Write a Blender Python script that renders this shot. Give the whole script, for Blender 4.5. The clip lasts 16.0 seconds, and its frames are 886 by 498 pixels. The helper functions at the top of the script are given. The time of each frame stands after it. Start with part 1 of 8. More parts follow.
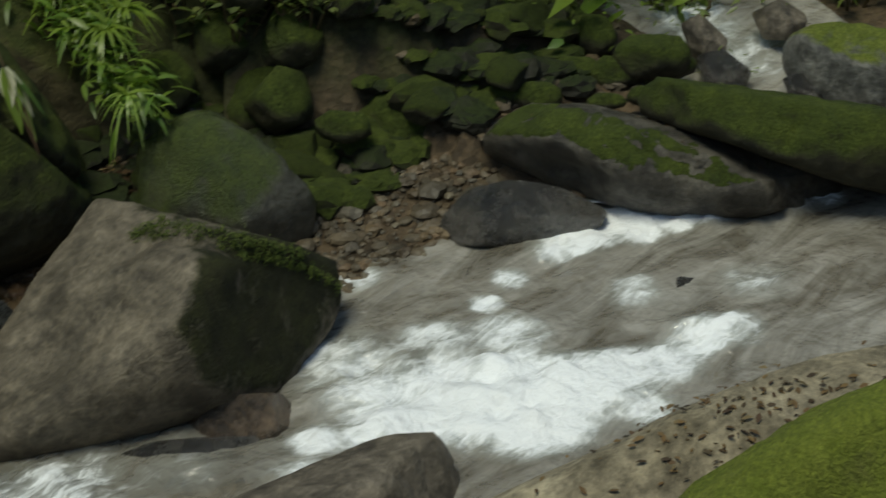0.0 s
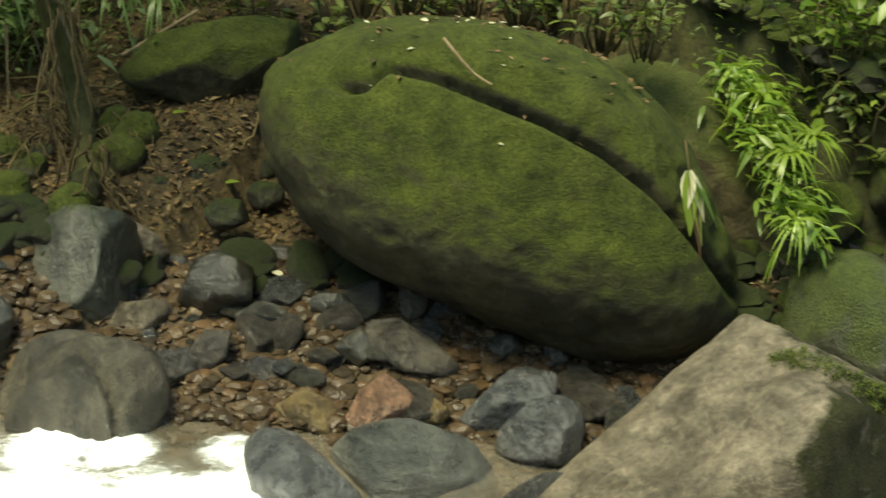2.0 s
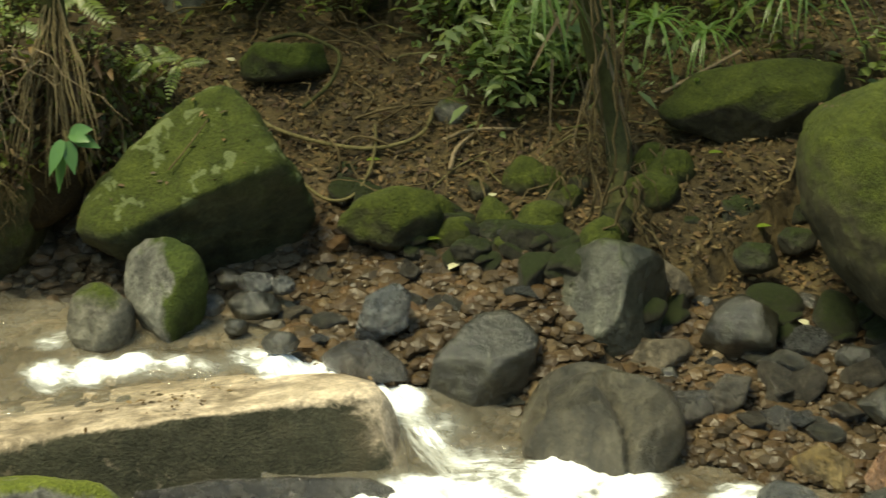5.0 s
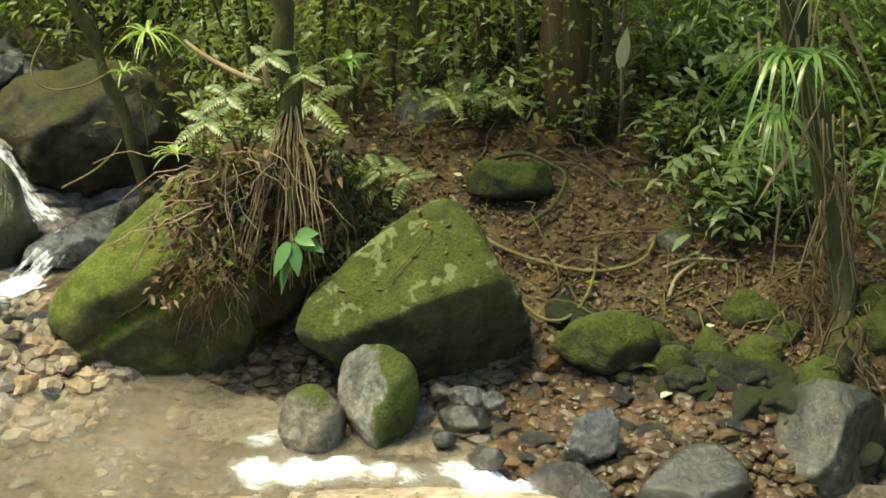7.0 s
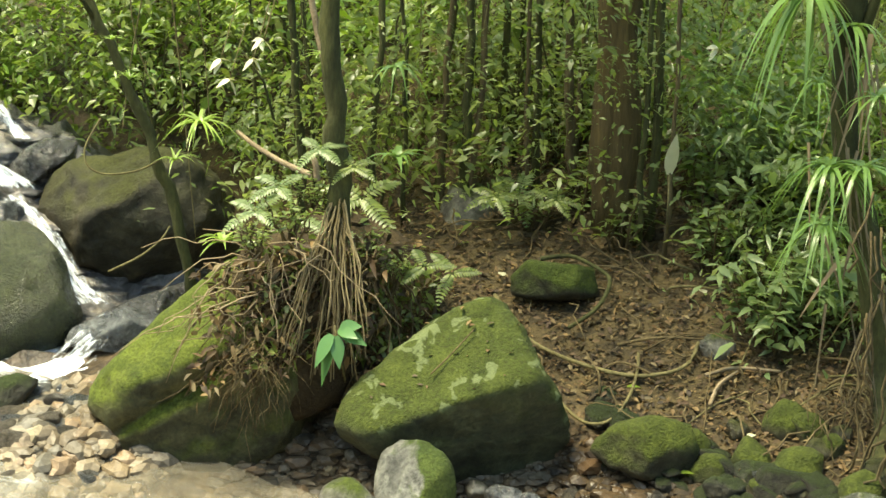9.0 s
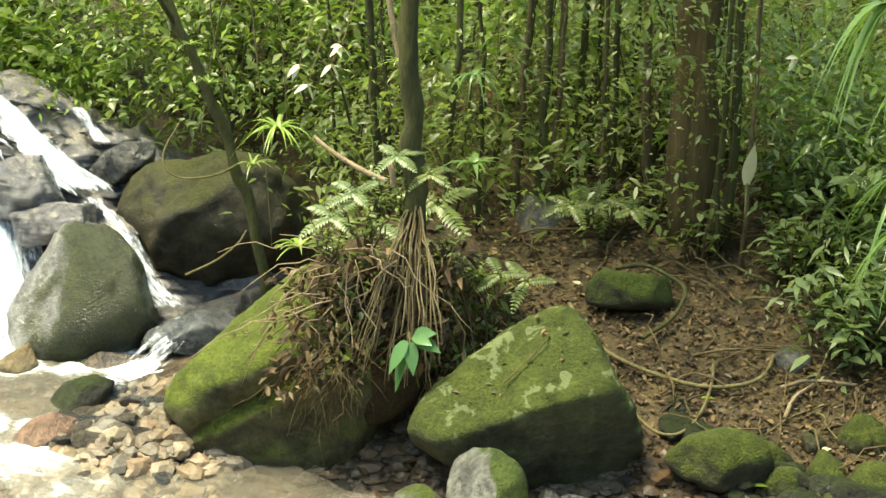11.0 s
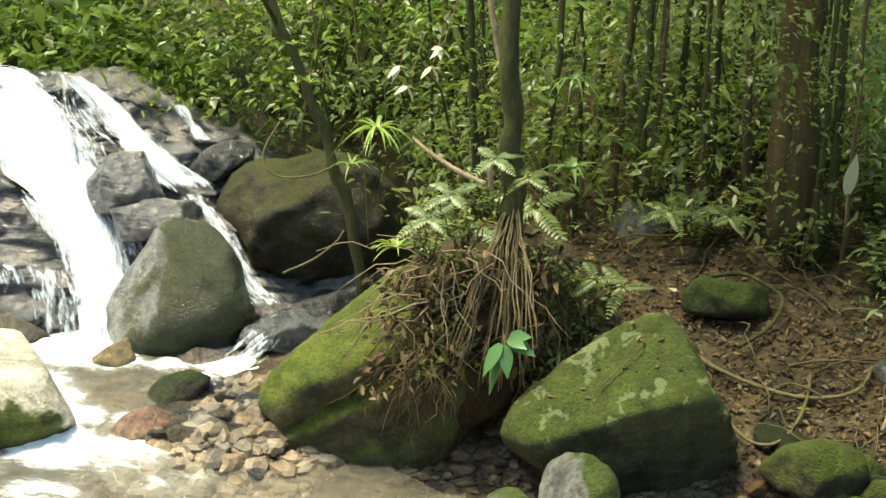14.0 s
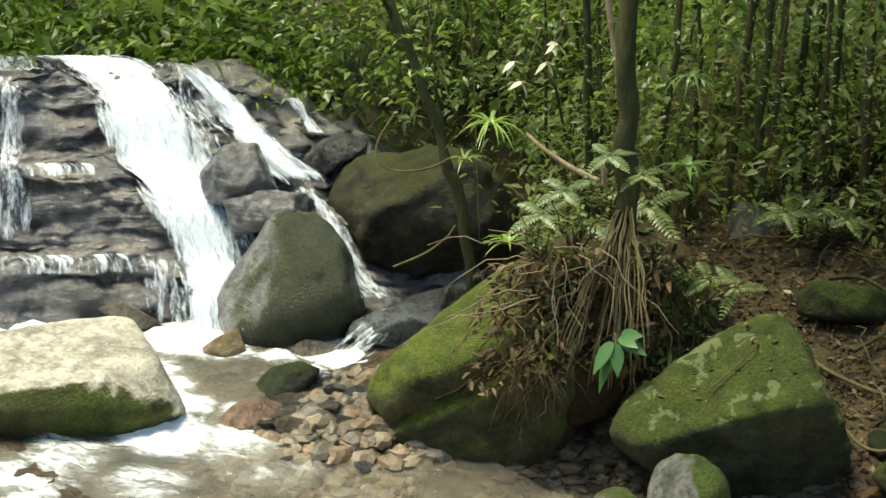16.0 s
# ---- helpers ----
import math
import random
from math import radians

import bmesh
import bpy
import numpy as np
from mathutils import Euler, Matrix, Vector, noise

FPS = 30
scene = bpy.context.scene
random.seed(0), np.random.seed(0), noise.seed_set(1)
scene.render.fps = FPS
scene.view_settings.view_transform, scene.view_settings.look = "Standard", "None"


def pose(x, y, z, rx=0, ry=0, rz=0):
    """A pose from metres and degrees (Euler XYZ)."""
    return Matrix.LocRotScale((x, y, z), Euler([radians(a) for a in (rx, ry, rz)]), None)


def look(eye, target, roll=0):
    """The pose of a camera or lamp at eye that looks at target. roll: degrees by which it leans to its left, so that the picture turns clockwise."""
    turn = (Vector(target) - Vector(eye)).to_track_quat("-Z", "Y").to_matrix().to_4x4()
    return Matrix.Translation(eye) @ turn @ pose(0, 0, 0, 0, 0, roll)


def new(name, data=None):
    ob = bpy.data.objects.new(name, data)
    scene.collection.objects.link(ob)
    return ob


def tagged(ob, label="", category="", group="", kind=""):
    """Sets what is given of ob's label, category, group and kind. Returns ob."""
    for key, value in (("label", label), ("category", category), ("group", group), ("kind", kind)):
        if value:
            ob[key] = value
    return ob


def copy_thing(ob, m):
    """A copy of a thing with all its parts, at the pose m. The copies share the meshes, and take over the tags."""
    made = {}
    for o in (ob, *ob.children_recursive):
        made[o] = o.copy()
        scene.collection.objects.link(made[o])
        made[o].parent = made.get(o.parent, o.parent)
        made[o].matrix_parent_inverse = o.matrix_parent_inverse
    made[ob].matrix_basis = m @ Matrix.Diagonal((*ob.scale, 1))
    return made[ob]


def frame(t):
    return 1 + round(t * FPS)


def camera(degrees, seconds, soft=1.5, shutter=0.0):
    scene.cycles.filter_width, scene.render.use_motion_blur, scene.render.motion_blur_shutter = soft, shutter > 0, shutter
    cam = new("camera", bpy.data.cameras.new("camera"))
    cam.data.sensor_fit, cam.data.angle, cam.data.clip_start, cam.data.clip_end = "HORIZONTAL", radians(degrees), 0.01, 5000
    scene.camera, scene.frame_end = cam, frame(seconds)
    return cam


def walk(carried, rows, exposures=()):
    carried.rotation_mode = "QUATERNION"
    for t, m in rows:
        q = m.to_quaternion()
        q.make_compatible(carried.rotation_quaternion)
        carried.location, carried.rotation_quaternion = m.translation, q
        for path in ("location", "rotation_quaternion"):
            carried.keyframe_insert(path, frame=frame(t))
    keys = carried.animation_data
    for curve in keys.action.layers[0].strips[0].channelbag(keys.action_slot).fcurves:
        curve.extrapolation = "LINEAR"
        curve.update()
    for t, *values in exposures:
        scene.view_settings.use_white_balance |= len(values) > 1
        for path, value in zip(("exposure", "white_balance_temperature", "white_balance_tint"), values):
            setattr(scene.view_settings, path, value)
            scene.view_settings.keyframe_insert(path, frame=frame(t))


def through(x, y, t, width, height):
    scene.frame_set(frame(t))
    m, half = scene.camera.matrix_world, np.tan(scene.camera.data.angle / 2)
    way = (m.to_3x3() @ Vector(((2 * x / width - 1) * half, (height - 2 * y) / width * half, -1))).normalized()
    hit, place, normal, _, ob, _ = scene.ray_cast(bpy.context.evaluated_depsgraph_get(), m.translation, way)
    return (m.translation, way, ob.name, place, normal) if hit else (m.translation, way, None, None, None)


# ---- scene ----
cam = camera(27.81, 16.0, soft=1.5, shutter=0.3)
PATH = [
    (0.0, (0.201, -0.021, 3.820), (5.843, 6.738, -0.921), -3.03),
    (0.5, (0.072, -0.041, 3.944), (5.063, 7.055, -1.030), -1.20),
    (1.0, (0.006, -0.028, 4.033), (4.199, 7.603, -0.886), -0.51),
    (1.3, (-0.008, -0.109, 4.086), (3.796, 7.887, -0.562), 0.05),
    (1.5, (0.033, -0.054, 4.041), (3.570, 8.179, -0.400), 0.90),
    (2.0, (-0.000, -0.023, 4.000), (2.877, 8.566, -0.237), 1.36),
    (2.5, (0.001, 0.017, 3.958), (2.325, 8.781, -0.260), 0.80),
    (3.0, (0.015, 0.061, 3.953), (1.816, 8.825, -0.512), 1.17),
    (3.5, (0.029, 0.063, 3.978), (1.286, 8.928, -0.476), -2.14),
    (4.0, (0.040, 0.048, 4.013), (0.816, 9.053, -0.266), -4.78),
    (4.5, (0.040, 0.040, 4.024), (0.539, 9.150, -0.069), -3.44),
    (5.0, (0.022, 0.034, 4.041), (0.022, 9.167, -0.032), -2.27),
    (5.2, (0.015, 0.030, 4.033), (-0.200, 9.182, 0.007), -2.05),
    (7.3, (0.010, 0.021, 4.018), (-1.251, 9.401, 0.789), -0.59),
    (7.5, (0.013, 0.022, 4.021), (-1.291, 9.436, 0.912), -0.25),
    (8.0, (0.011, 0.023, 4.005), (-1.341, 9.492, 1.087), 0.28),
    (8.5, (0.004, 0.016, 4.005), (-1.360, 9.497, 1.135), 0.50),
    (9.0, (-0.006, 0.004, 3.997), (-1.443, 9.480, 1.145), 0.86),
    (9.5, (-0.014, 0.002, 4.007), (-1.559, 9.462, 1.158), 1.02),
    (12.0, (-0.028, -0.005, 4.015), (-2.010, 9.381, 1.192), 1.03),
    (12.5, (-0.038, -0.014, 4.022), (-2.086, 9.358, 1.198), 1.17),
    (13.0, (-0.044, -0.017, 4.011), (-2.186, 9.337, 1.196), 1.03),
    (13.5, (-0.045, -0.022, 4.011), (-2.281, 9.310, 1.196), 1.09),
    (14.0, (-0.044, -0.012, 4.005), (-2.382, 9.293, 1.187), 1.29),
    (14.5, (-0.049, -0.016, 4.009), (-2.501, 9.261, 1.192), 1.45),
    (15.0, (-0.067, -0.015, 4.005), (-2.613, 9.238, 1.196), 1.36),
    (15.5, (-0.090, -0.023, 3.980), (-2.796, 9.189, 1.185), 1.68),
    (16.0, (-0.078, 0.019, 3.968), (-2.988, 9.157, 1.137), 1.40),
]
walk(cam, [(t, look(eye, target, roll)) for t, eye, target, roll in PATH],
     exposures=[(0.0, -0.8, 6700, -3), (0.5, -0.85, 6700, -4), (1.0, -0.6, 7000, -6), (1.5, 0.15, 7700, -9), (2.5, 0.9, 8300, -9), (3.5, 0.1, 8500, -9), (4.0, 0.1, 8500, -9), (4.5, 0.5, 8700, -9), (5.0, 0.65, 8800, -9), (7.5, 1.5, 8200, -4), (9.0, 1.75, 8000, -4), (12.0, 1.75, 7800, -3), (14.5, 1.25, 7600, -2), (16.0, 0.88, 7300, -2)])

# ---- world and sun ----
world = bpy.data.worlds.new("sky")
scene.world = world
world.use_nodes = True
_n = world.node_tree.nodes
_sky = _n.new("ShaderNodeTexSky")
_sky.sky_type = "NISHITA"
_sky.sun_disc = False
SUN_EL, SUN_AZ = 70.0, -105.0
_sky.sun_elevation = radians(SUN_EL)
_sky.sun_rotation = radians(SUN_AZ)
_n["Background"].inputs["Strength"].default_value = 0.15
world.node_tree.links.new(_sky.outputs[0], _n["Background"].inputs[0])
_sd = bpy.data.lights.new("sun", "SUN")
_sd.energy, _sd.angle, _sd.color = 3.4, radians(24), (1.0, 0.94, 0.82)
sun = new("sun", _sd)
_az, _el = radians(SUN_AZ), radians(SUN_EL)
sun.matrix_world = look(Vector((math.sin(_az) * math.cos(_el), math.cos(_az) * math.cos(_el), math.sin(_el))) * 40, (0, 0, 0))

# ---- materials ----


class Nodes:
    """A small wrapper for building node materials."""

    def __init__(self, name):
        self.mat = bpy.data.materials.new(name)
        self.mat.use_nodes = True
        self.t = self.mat.node_tree
        self.bsdf = self.t.nodes["Principled BSDF"]
        self.out = self.t.nodes["Material Output"]
        self.co = self.t.nodes.new("ShaderNodeTexCoord").outputs["Object"]
        self.geo = self.t.nodes.new("ShaderNodeNewGeometry")

    def put(self, socket, v):
        if isinstance(v, bpy.types.NodeSocket):
            self.t.links.new(v, socket)
        elif isinstance(v, tuple) and len(v) == 3 and socket.type == "RGBA":
            socket.default_value = (*v, 1)
        else:
            socket.default_value = v

    def noise(self, scale, detail=4, rough=0.6, warp=0.0, stretch=None, co=None):
        n = self.t.nodes.new("ShaderNodeTexNoise")
        n.inputs["Scale"].default_value = scale
        n.inputs["Detail"].default_value = detail
        n.inputs["Roughness"].default_value = rough
        n.inputs["Distortion"].default_value = warp
        co = co or self.co
        if stretch:
            m = self.t.nodes.new("ShaderNodeMapping")
            m.inputs["Scale"].default_value = stretch
            self.t.links.new(co, m.inputs["Vector"])
            co = m.outputs[0]
        self.t.links.new(co, n.inputs["Vector"])
        return n.outputs["Fac"]

    def ramp(self, fac, *stops):
        r = self.t.nodes.new("ShaderNodeValToRGB")
        e = r.color_ramp.elements
        while len(e) < len(stops):
            e.new(0.5)
        for el, (pos, col) in zip(e, stops):
            el.position = pos
            el.color = (*col, 1) if isinstance(col, tuple) else (col, col, col, 1)
        self.t.links.new(fac, r.inputs[0])
        return r.outputs[0]

    def mix(self, fac, a, b, kind="MIX"):
        m = self.t.nodes.new("ShaderNodeMix")
        m.data_type, m.blend_type = "RGBA", kind
        self.put(m.inputs["Factor"], fac)
        self.put(m.inputs["A"], a)
        self.put(m.inputs["B"], b)
        return m.outputs["Result"]

    def math(self, op, a, b=0.0, clamp=False):
        m = self.t.nodes.new("ShaderNodeMath")
        m.operation, m.use_clamp = op, clamp
        self.put(m.inputs[0], a)
        self.put(m.inputs[1], b)
        return m.outputs[0]

    def up(self):
        s = self.t.nodes.new("ShaderNodeSeparateXYZ")
        self.t.links.new(self.geo.outputs["Normal"], s.inputs[0])
        return s.outputs["Z"]

    def random(self):
        return self.t.nodes.new("ShaderNodeObjectInfo").outputs["Random"]

    def island(self):
        return self.geo.outputs["Random Per Island"]

    def bump(self, height, strength=0.4, dist=0.02):
        b = self.t.nodes.new("ShaderNodeBump")
        b.inputs["Strength"].default_value = strength
        b.inputs["Distance"].default_value = dist
        self.t.links.new(height, b.inputs["Height"])
        self.put(self.bsdf.inputs["Normal"], b.outputs[0])
        self.put(self.bsdf.inputs["Coat Normal"], b.outputs[0])

    def end(self, color, rough=0.8, spec=0.4):
        self.put(self.bsdf.inputs["Base Color"], color)
        self.put(self.bsdf.inputs["Roughness"], rough)
        self.put(self.bsdf.inputs["Specular IOR Level"], spec)
        return self.mat


def rock_material(name, dark, light, moss=(0.033, 0.048, 0.008), moss2=(0.080, 0.104, 0.016), start=2.0, width=0.35,
                  rough=0.75, streak=None, lichen=0.0, side=None, wet=0.0, patch=1.5):
    """Rock: two stone colours in coarse and fine grain, moss where the face turns up beyond start. On some rocks the
    moss colours hold painted shade instead.
    """
    n = Nodes(name)
    if wet:
        n.bsdf.inputs["Coat Weight"].default_value = min(1.0, wet * 1.1)
        n.bsdf.inputs["Coat Roughness"].default_value = 0.17
        n.bsdf.inputs["Coat IOR"].default_value = 1.6
    w = n.t.nodes.new("ShaderNodeTexCoord").outputs["Object"]
    big = n.noise(2.2, 5, 0.62, 0.3, co=w)
    fine = n.noise(38, 6, 0.7, co=w)
    mid = n.noise(9, 7, 0.72, 0.1, stretch=streak, co=w)
    stone = n.mix(n.ramp(big, (0.38, 0.0), (0.62, 1.0)), dark, light)
    stone = n.mix(0.8, stone, n.ramp(mid, (0.36, 0.4), (0.64, 1.35)), "MULTIPLY")
    stone = n.mix(0.6, stone, n.ramp(fine, (0.36, 0.5), (0.66, 1.4)), "MULTIPLY")
    if lichen:
        spots = n.ramp(n.noise(8.5, 3, 0.5, 0.3, co=w), (0.64 - lichen, 0.0), (0.67 - lichen, 1.0))
    blot = n.ramp(n.noise(6.5, 6, 0.7, 0.9, co=w), (0.54, 0.0), (0.66, 1.0))
    stone = n.mix(n.math("MULTIPLY", blot, 0.35), stone, n.mix(1.0, light, (1.5, 1.5, 1.45), "MULTIPLY"))
    stain = n.ramp(n.noise(3.1, 5, 0.65, 0.7, co=w), (0.52, 0.0), (0.66, 1.0))
    stone = n.mix(n.math("MULTIPLY", stain, 0.4), stone, n.mix(0.5, dark, (0.05, 0.04, 0.02)))
    h = n.math("ADD", n.math("MULTIPLY", mid, 0.7), n.math("MULTIPLY", fine, 0.45))
    h = n.math("ADD", h, n.math("MULTIPLY", n.noise(4.5, 8, 0.70, 0.15, stretch=streak, co=w), 0.9))
    if start < 1.5:
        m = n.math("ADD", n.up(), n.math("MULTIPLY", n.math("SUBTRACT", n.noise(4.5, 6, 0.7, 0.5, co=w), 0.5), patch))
        # side turns the mask towards one facing, for moss and for painted shade
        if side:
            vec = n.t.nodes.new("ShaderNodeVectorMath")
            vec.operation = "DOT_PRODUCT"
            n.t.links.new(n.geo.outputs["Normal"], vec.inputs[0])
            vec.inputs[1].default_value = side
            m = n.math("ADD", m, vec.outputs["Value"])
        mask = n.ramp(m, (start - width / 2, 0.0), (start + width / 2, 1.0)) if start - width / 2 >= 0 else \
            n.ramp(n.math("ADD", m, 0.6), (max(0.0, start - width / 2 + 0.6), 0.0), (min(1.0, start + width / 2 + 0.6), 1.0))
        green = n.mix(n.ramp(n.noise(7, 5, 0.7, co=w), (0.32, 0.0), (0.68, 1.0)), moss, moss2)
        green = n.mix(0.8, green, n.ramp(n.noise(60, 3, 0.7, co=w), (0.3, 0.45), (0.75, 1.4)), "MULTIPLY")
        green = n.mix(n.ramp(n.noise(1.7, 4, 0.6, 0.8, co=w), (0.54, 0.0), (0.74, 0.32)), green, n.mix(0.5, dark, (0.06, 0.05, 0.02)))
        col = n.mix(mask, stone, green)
        if lichen:
            col = n.mix(n.math("MULTIPLY", n.math("MULTIPLY", spots, mask), 0.55), col, (0.20, 0.235, 0.11))
        n.bump(n.math("ADD", h, n.math("MULTIPLY", n.math("MULTIPLY", n.noise(75, 4, 0.7, co=w), mask), 0.8)), 0.75, 0.03)
        rg = n.math("ADD", n.math("MULTIPLY", mask, 0.95 - rough), rough)
        return n.end(col, rg, 0.3)
    n.bump(h, 1.0, 0.05)
    return n.end(stone, n.ramp(mid, (0.3, rough * 0.6), (0.7, min(1.0, rough * 1.3))), 0.5)


# The right face's dark olive puts its shade into the moss colours.
WEDGE = rock_material("grey_stone_shaded_olive_side", (0.10, 0.085, 0.06), (0.23, 0.195, 0.14), start=0.78, width=0.25, rough=0.5, moss=(0.016, 0.017, 0.008), moss2=(0.042, 0.045, 0.014), side=(0.5, -0.7, -0.3))
GREY = rock_material("grey_brown_stone", (0.10, 0.085, 0.065), (0.24, 0.205, 0.155), start=1.28, width=0.25, rough=0.6)
WET = rock_material("wet_dark_stone", (0.022, 0.020, 0.017), (0.085, 0.078, 0.064), rough=0.28, wet=0.9)
WETBROWN = rock_material("wet_brown_stone", (0.06, 0.045, 0.03), (0.17, 0.12, 0.075), rough=0.3, wet=0.8)
DARK = rock_material("dark_stone", (0.014, 0.014, 0.010), (0.062, 0.060, 0.043), start=1.25, width=0.4, rough=0.32, wet=0.85)
DARKMOSS = rock_material("dark_stone_with_moss", (0.024, 0.026, 0.018), (0.092, 0.096, 0.070), start=0.95, width=0.5, rough=0.4, wet=0.6,
                         moss=(0.03, 0.04, 0.012), moss2=(0.07, 0.085, 0.025))
BROWNROCK = rock_material("brown_stone", (0.034, 0.030, 0.019), (0.125, 0.11, 0.073), rough=0.42, streak=(1, 1, 0.5), wet=0.45)
TAN = rock_material("tan_stone", (0.085, 0.07, 0.046), (0.22, 0.185, 0.13), rough=0.6)
BLUEGREY = rock_material("blue_grey_stone", (0.042, 0.044, 0.043), (0.165, 0.172, 0.165), rough=0.3, wet=0.95)
FLATGREY = rock_material("flat_grey_stone", (0.042, 0.037, 0.028), (0.145, 0.128, 0.097), rough=0.45, wet=0.5)
STREAK = rock_material("streaked_stone", (0.04, 0.044, 0.036), (0.14, 0.145, 0.12), rough=0.35, streak=(0.8, 0.8, 2.2), wet=0.9)
PINK = rock_material("rusty_stone", (0.17, 0.085, 0.045), (0.36, 0.22, 0.14), rough=0.45, wet=0.4)
YELLOW = rock_material("yellow_stone", (0.15, 0.10, 0.035), (0.30, 0.22, 0.09), rough=0.4, wet=0.5)
MOSS = rock_material("mossy_stone", (0.026, 0.026, 0.015), (0.055, 0.05, 0.028), start=0.22, width=0.75, rough=0.7, patch=0.9)
BIGMOSS = rock_material("mossy_boulder_stone", (0.030, 0.029, 0.016), (0.062, 0.057, 0.031), start=0.26, width=0.8, rough=0.75, moss=(0.034, 0.045, 0.008), moss2=(0.088, 0.108, 0.017), patch=0.8)
MOSSDARK = rock_material("dark_mossy_stone", (0.016, 0.016, 0.011), (0.05, 0.047, 0.032), start=0.6, width=0.6, rough=0.6,
                         moss=(0.018, 0.027, 0.007), moss2=(0.042, 0.058, 0.015))
MOSSBRIGHT = rock_material("bright_mossy_stone", (0.05, 0.05, 0.025), (0.11, 0.11, 0.05), start=0.1, width=0.5, rough=0.75,
                           moss=(0.042, 0.060, 0.010), moss2=(0.135, 0.165, 0.026), patch=0.9)
MOSS_BROWN = rock_material("brown_mossy_stone", (0.05, 0.042, 0.02), (0.10, 0.085, 0.04), start=0.55, width=0.6, rough=0.8,
                           moss=(0.05, 0.065, 0.015), moss2=(0.10, 0.11, 0.03))
PALEMOSS = rock_material("pale_stone_with_moss", (0.10, 0.10, 0.09), (0.24, 0.235, 0.205), start=0.72, width=0.3, rough=0.6,
                         moss=(0.10, 0.13, 0.02), moss2=(0.20, 0.23, 0.04))
GREYMOSS = rock_material("grey_stone_with_moss", (0.08, 0.075, 0.06), (0.20, 0.19, 0.15), start=0.75, width=0.4, rough=0.6)
TONGUE = rock_material("grey_stone_moss_end", (0.06, 0.055, 0.045), (0.17, 0.155, 0.125), start=1.15, width=0.35, rough=0.4,
                       side=(-0.75, 0.1, 0.1))
PYR = rock_material("lichen_stone", (0.03, 0.034, 0.018), (0.075, 0.08, 0.04), start=0.0, width=0.8, rough=0.75, lichen=0.07, moss=(0.035, 0.048, 0.009), moss2=(0.08, 0.10, 0.018))
HALFMOSS = rock_material("half_mossy_stone", (0.08, 0.08, 0.07), (0.24, 0.24, 0.215), start=0.42, width=0.3, rough=0.3, wet=0.6,
                         moss=(0.026, 0.031, 0.010), moss2=(0.062, 0.070, 0.02), side=(0.85, -0.65, -0.6))
FLANK = rock_material("mossy_stone_with_grey_flank", (0.04, 0.04, 0.03), (0.12, 0.115, 0.09), start=0.42, width=0.5, rough=0.45, side=(-0.6, 0.1, 0.0), wet=0.5)
SPLIT = rock_material("split_grey_and_mossy_stone", (0.07, 0.07, 0.06), (0.20, 0.20, 0.17), start=0.40, width=0.3, rough=0.5, moss=(0.03, 0.048, 0.01), moss2=(0.075, 0.10, 0.02), side=(0.9, -0.3, -0.3))
BOULDERDARK = rock_material("dark_smooth_stone", (0.02, 0.018, 0.010), (0.06, 0.053, 0.030), start=0.62, width=0.6, rough=0.5, moss=(0.035, 0.038, 0.011), moss2=(0.075, 0.078, 0.024))
# Wet front face: its shade is put into the dark moss colours.
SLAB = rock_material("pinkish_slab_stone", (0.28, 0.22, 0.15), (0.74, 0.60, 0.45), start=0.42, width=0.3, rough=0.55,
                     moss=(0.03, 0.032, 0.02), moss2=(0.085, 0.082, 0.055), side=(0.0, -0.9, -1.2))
# Moss colours cover the mossy edge and also paint the front's shade.
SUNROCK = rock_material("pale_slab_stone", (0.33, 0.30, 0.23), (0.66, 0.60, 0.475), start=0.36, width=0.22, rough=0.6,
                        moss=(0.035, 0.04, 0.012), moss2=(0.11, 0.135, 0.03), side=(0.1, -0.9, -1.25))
BANKROCK = rock_material("bank_stone", (0.20, 0.17, 0.11), (0.40, 0.345, 0.235), start=1.3, width=0.5, rough=0.7, moss=(0.10, 0.11, 0.03), moss2=(0.18, 0.19, 0.06))
NEARMOSS = rock_material("yellow_mossy_stone", (0.09, 0.085, 0.03), (0.16, 0.15, 0.06), start=0.2, width=0.6, rough=0.85, moss=(0.13, 0.165, 0.018), moss2=(0.21, 0.24, 0.04))
# The moss colours here are a paler stone tone on faces turned up.
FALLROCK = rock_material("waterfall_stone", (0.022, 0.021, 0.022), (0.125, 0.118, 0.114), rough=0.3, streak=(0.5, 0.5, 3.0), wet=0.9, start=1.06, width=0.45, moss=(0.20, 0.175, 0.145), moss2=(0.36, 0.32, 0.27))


def plain_material(name, c1, c2, scale=12, rough=0.85, stretch=None, bump=0.5, fine=60, spread=None):
    n = Nodes(name)
    a = n.noise(scale, 5, 0.65, 0.4, stretch=stretch)
    b = n.noise(fine, 4, 0.7, stretch=stretch)
    col = n.mix(n.ramp(a, (0.3, 0.0), (0.7, 1.0)), c1, c2)
    col = n.mix(0.7, col, n.ramp(b, (0.3, 0.5), (0.75, 1.4)), "MULTIPLY")
    if spread:
        col = n.mix(0.8, col, n.ramp(n.island(), *spread), "MULTIPLY")
    n.bump(n.math("ADD", a, b), bump, 0.015)
    return n.end(col, rough, 0.3)


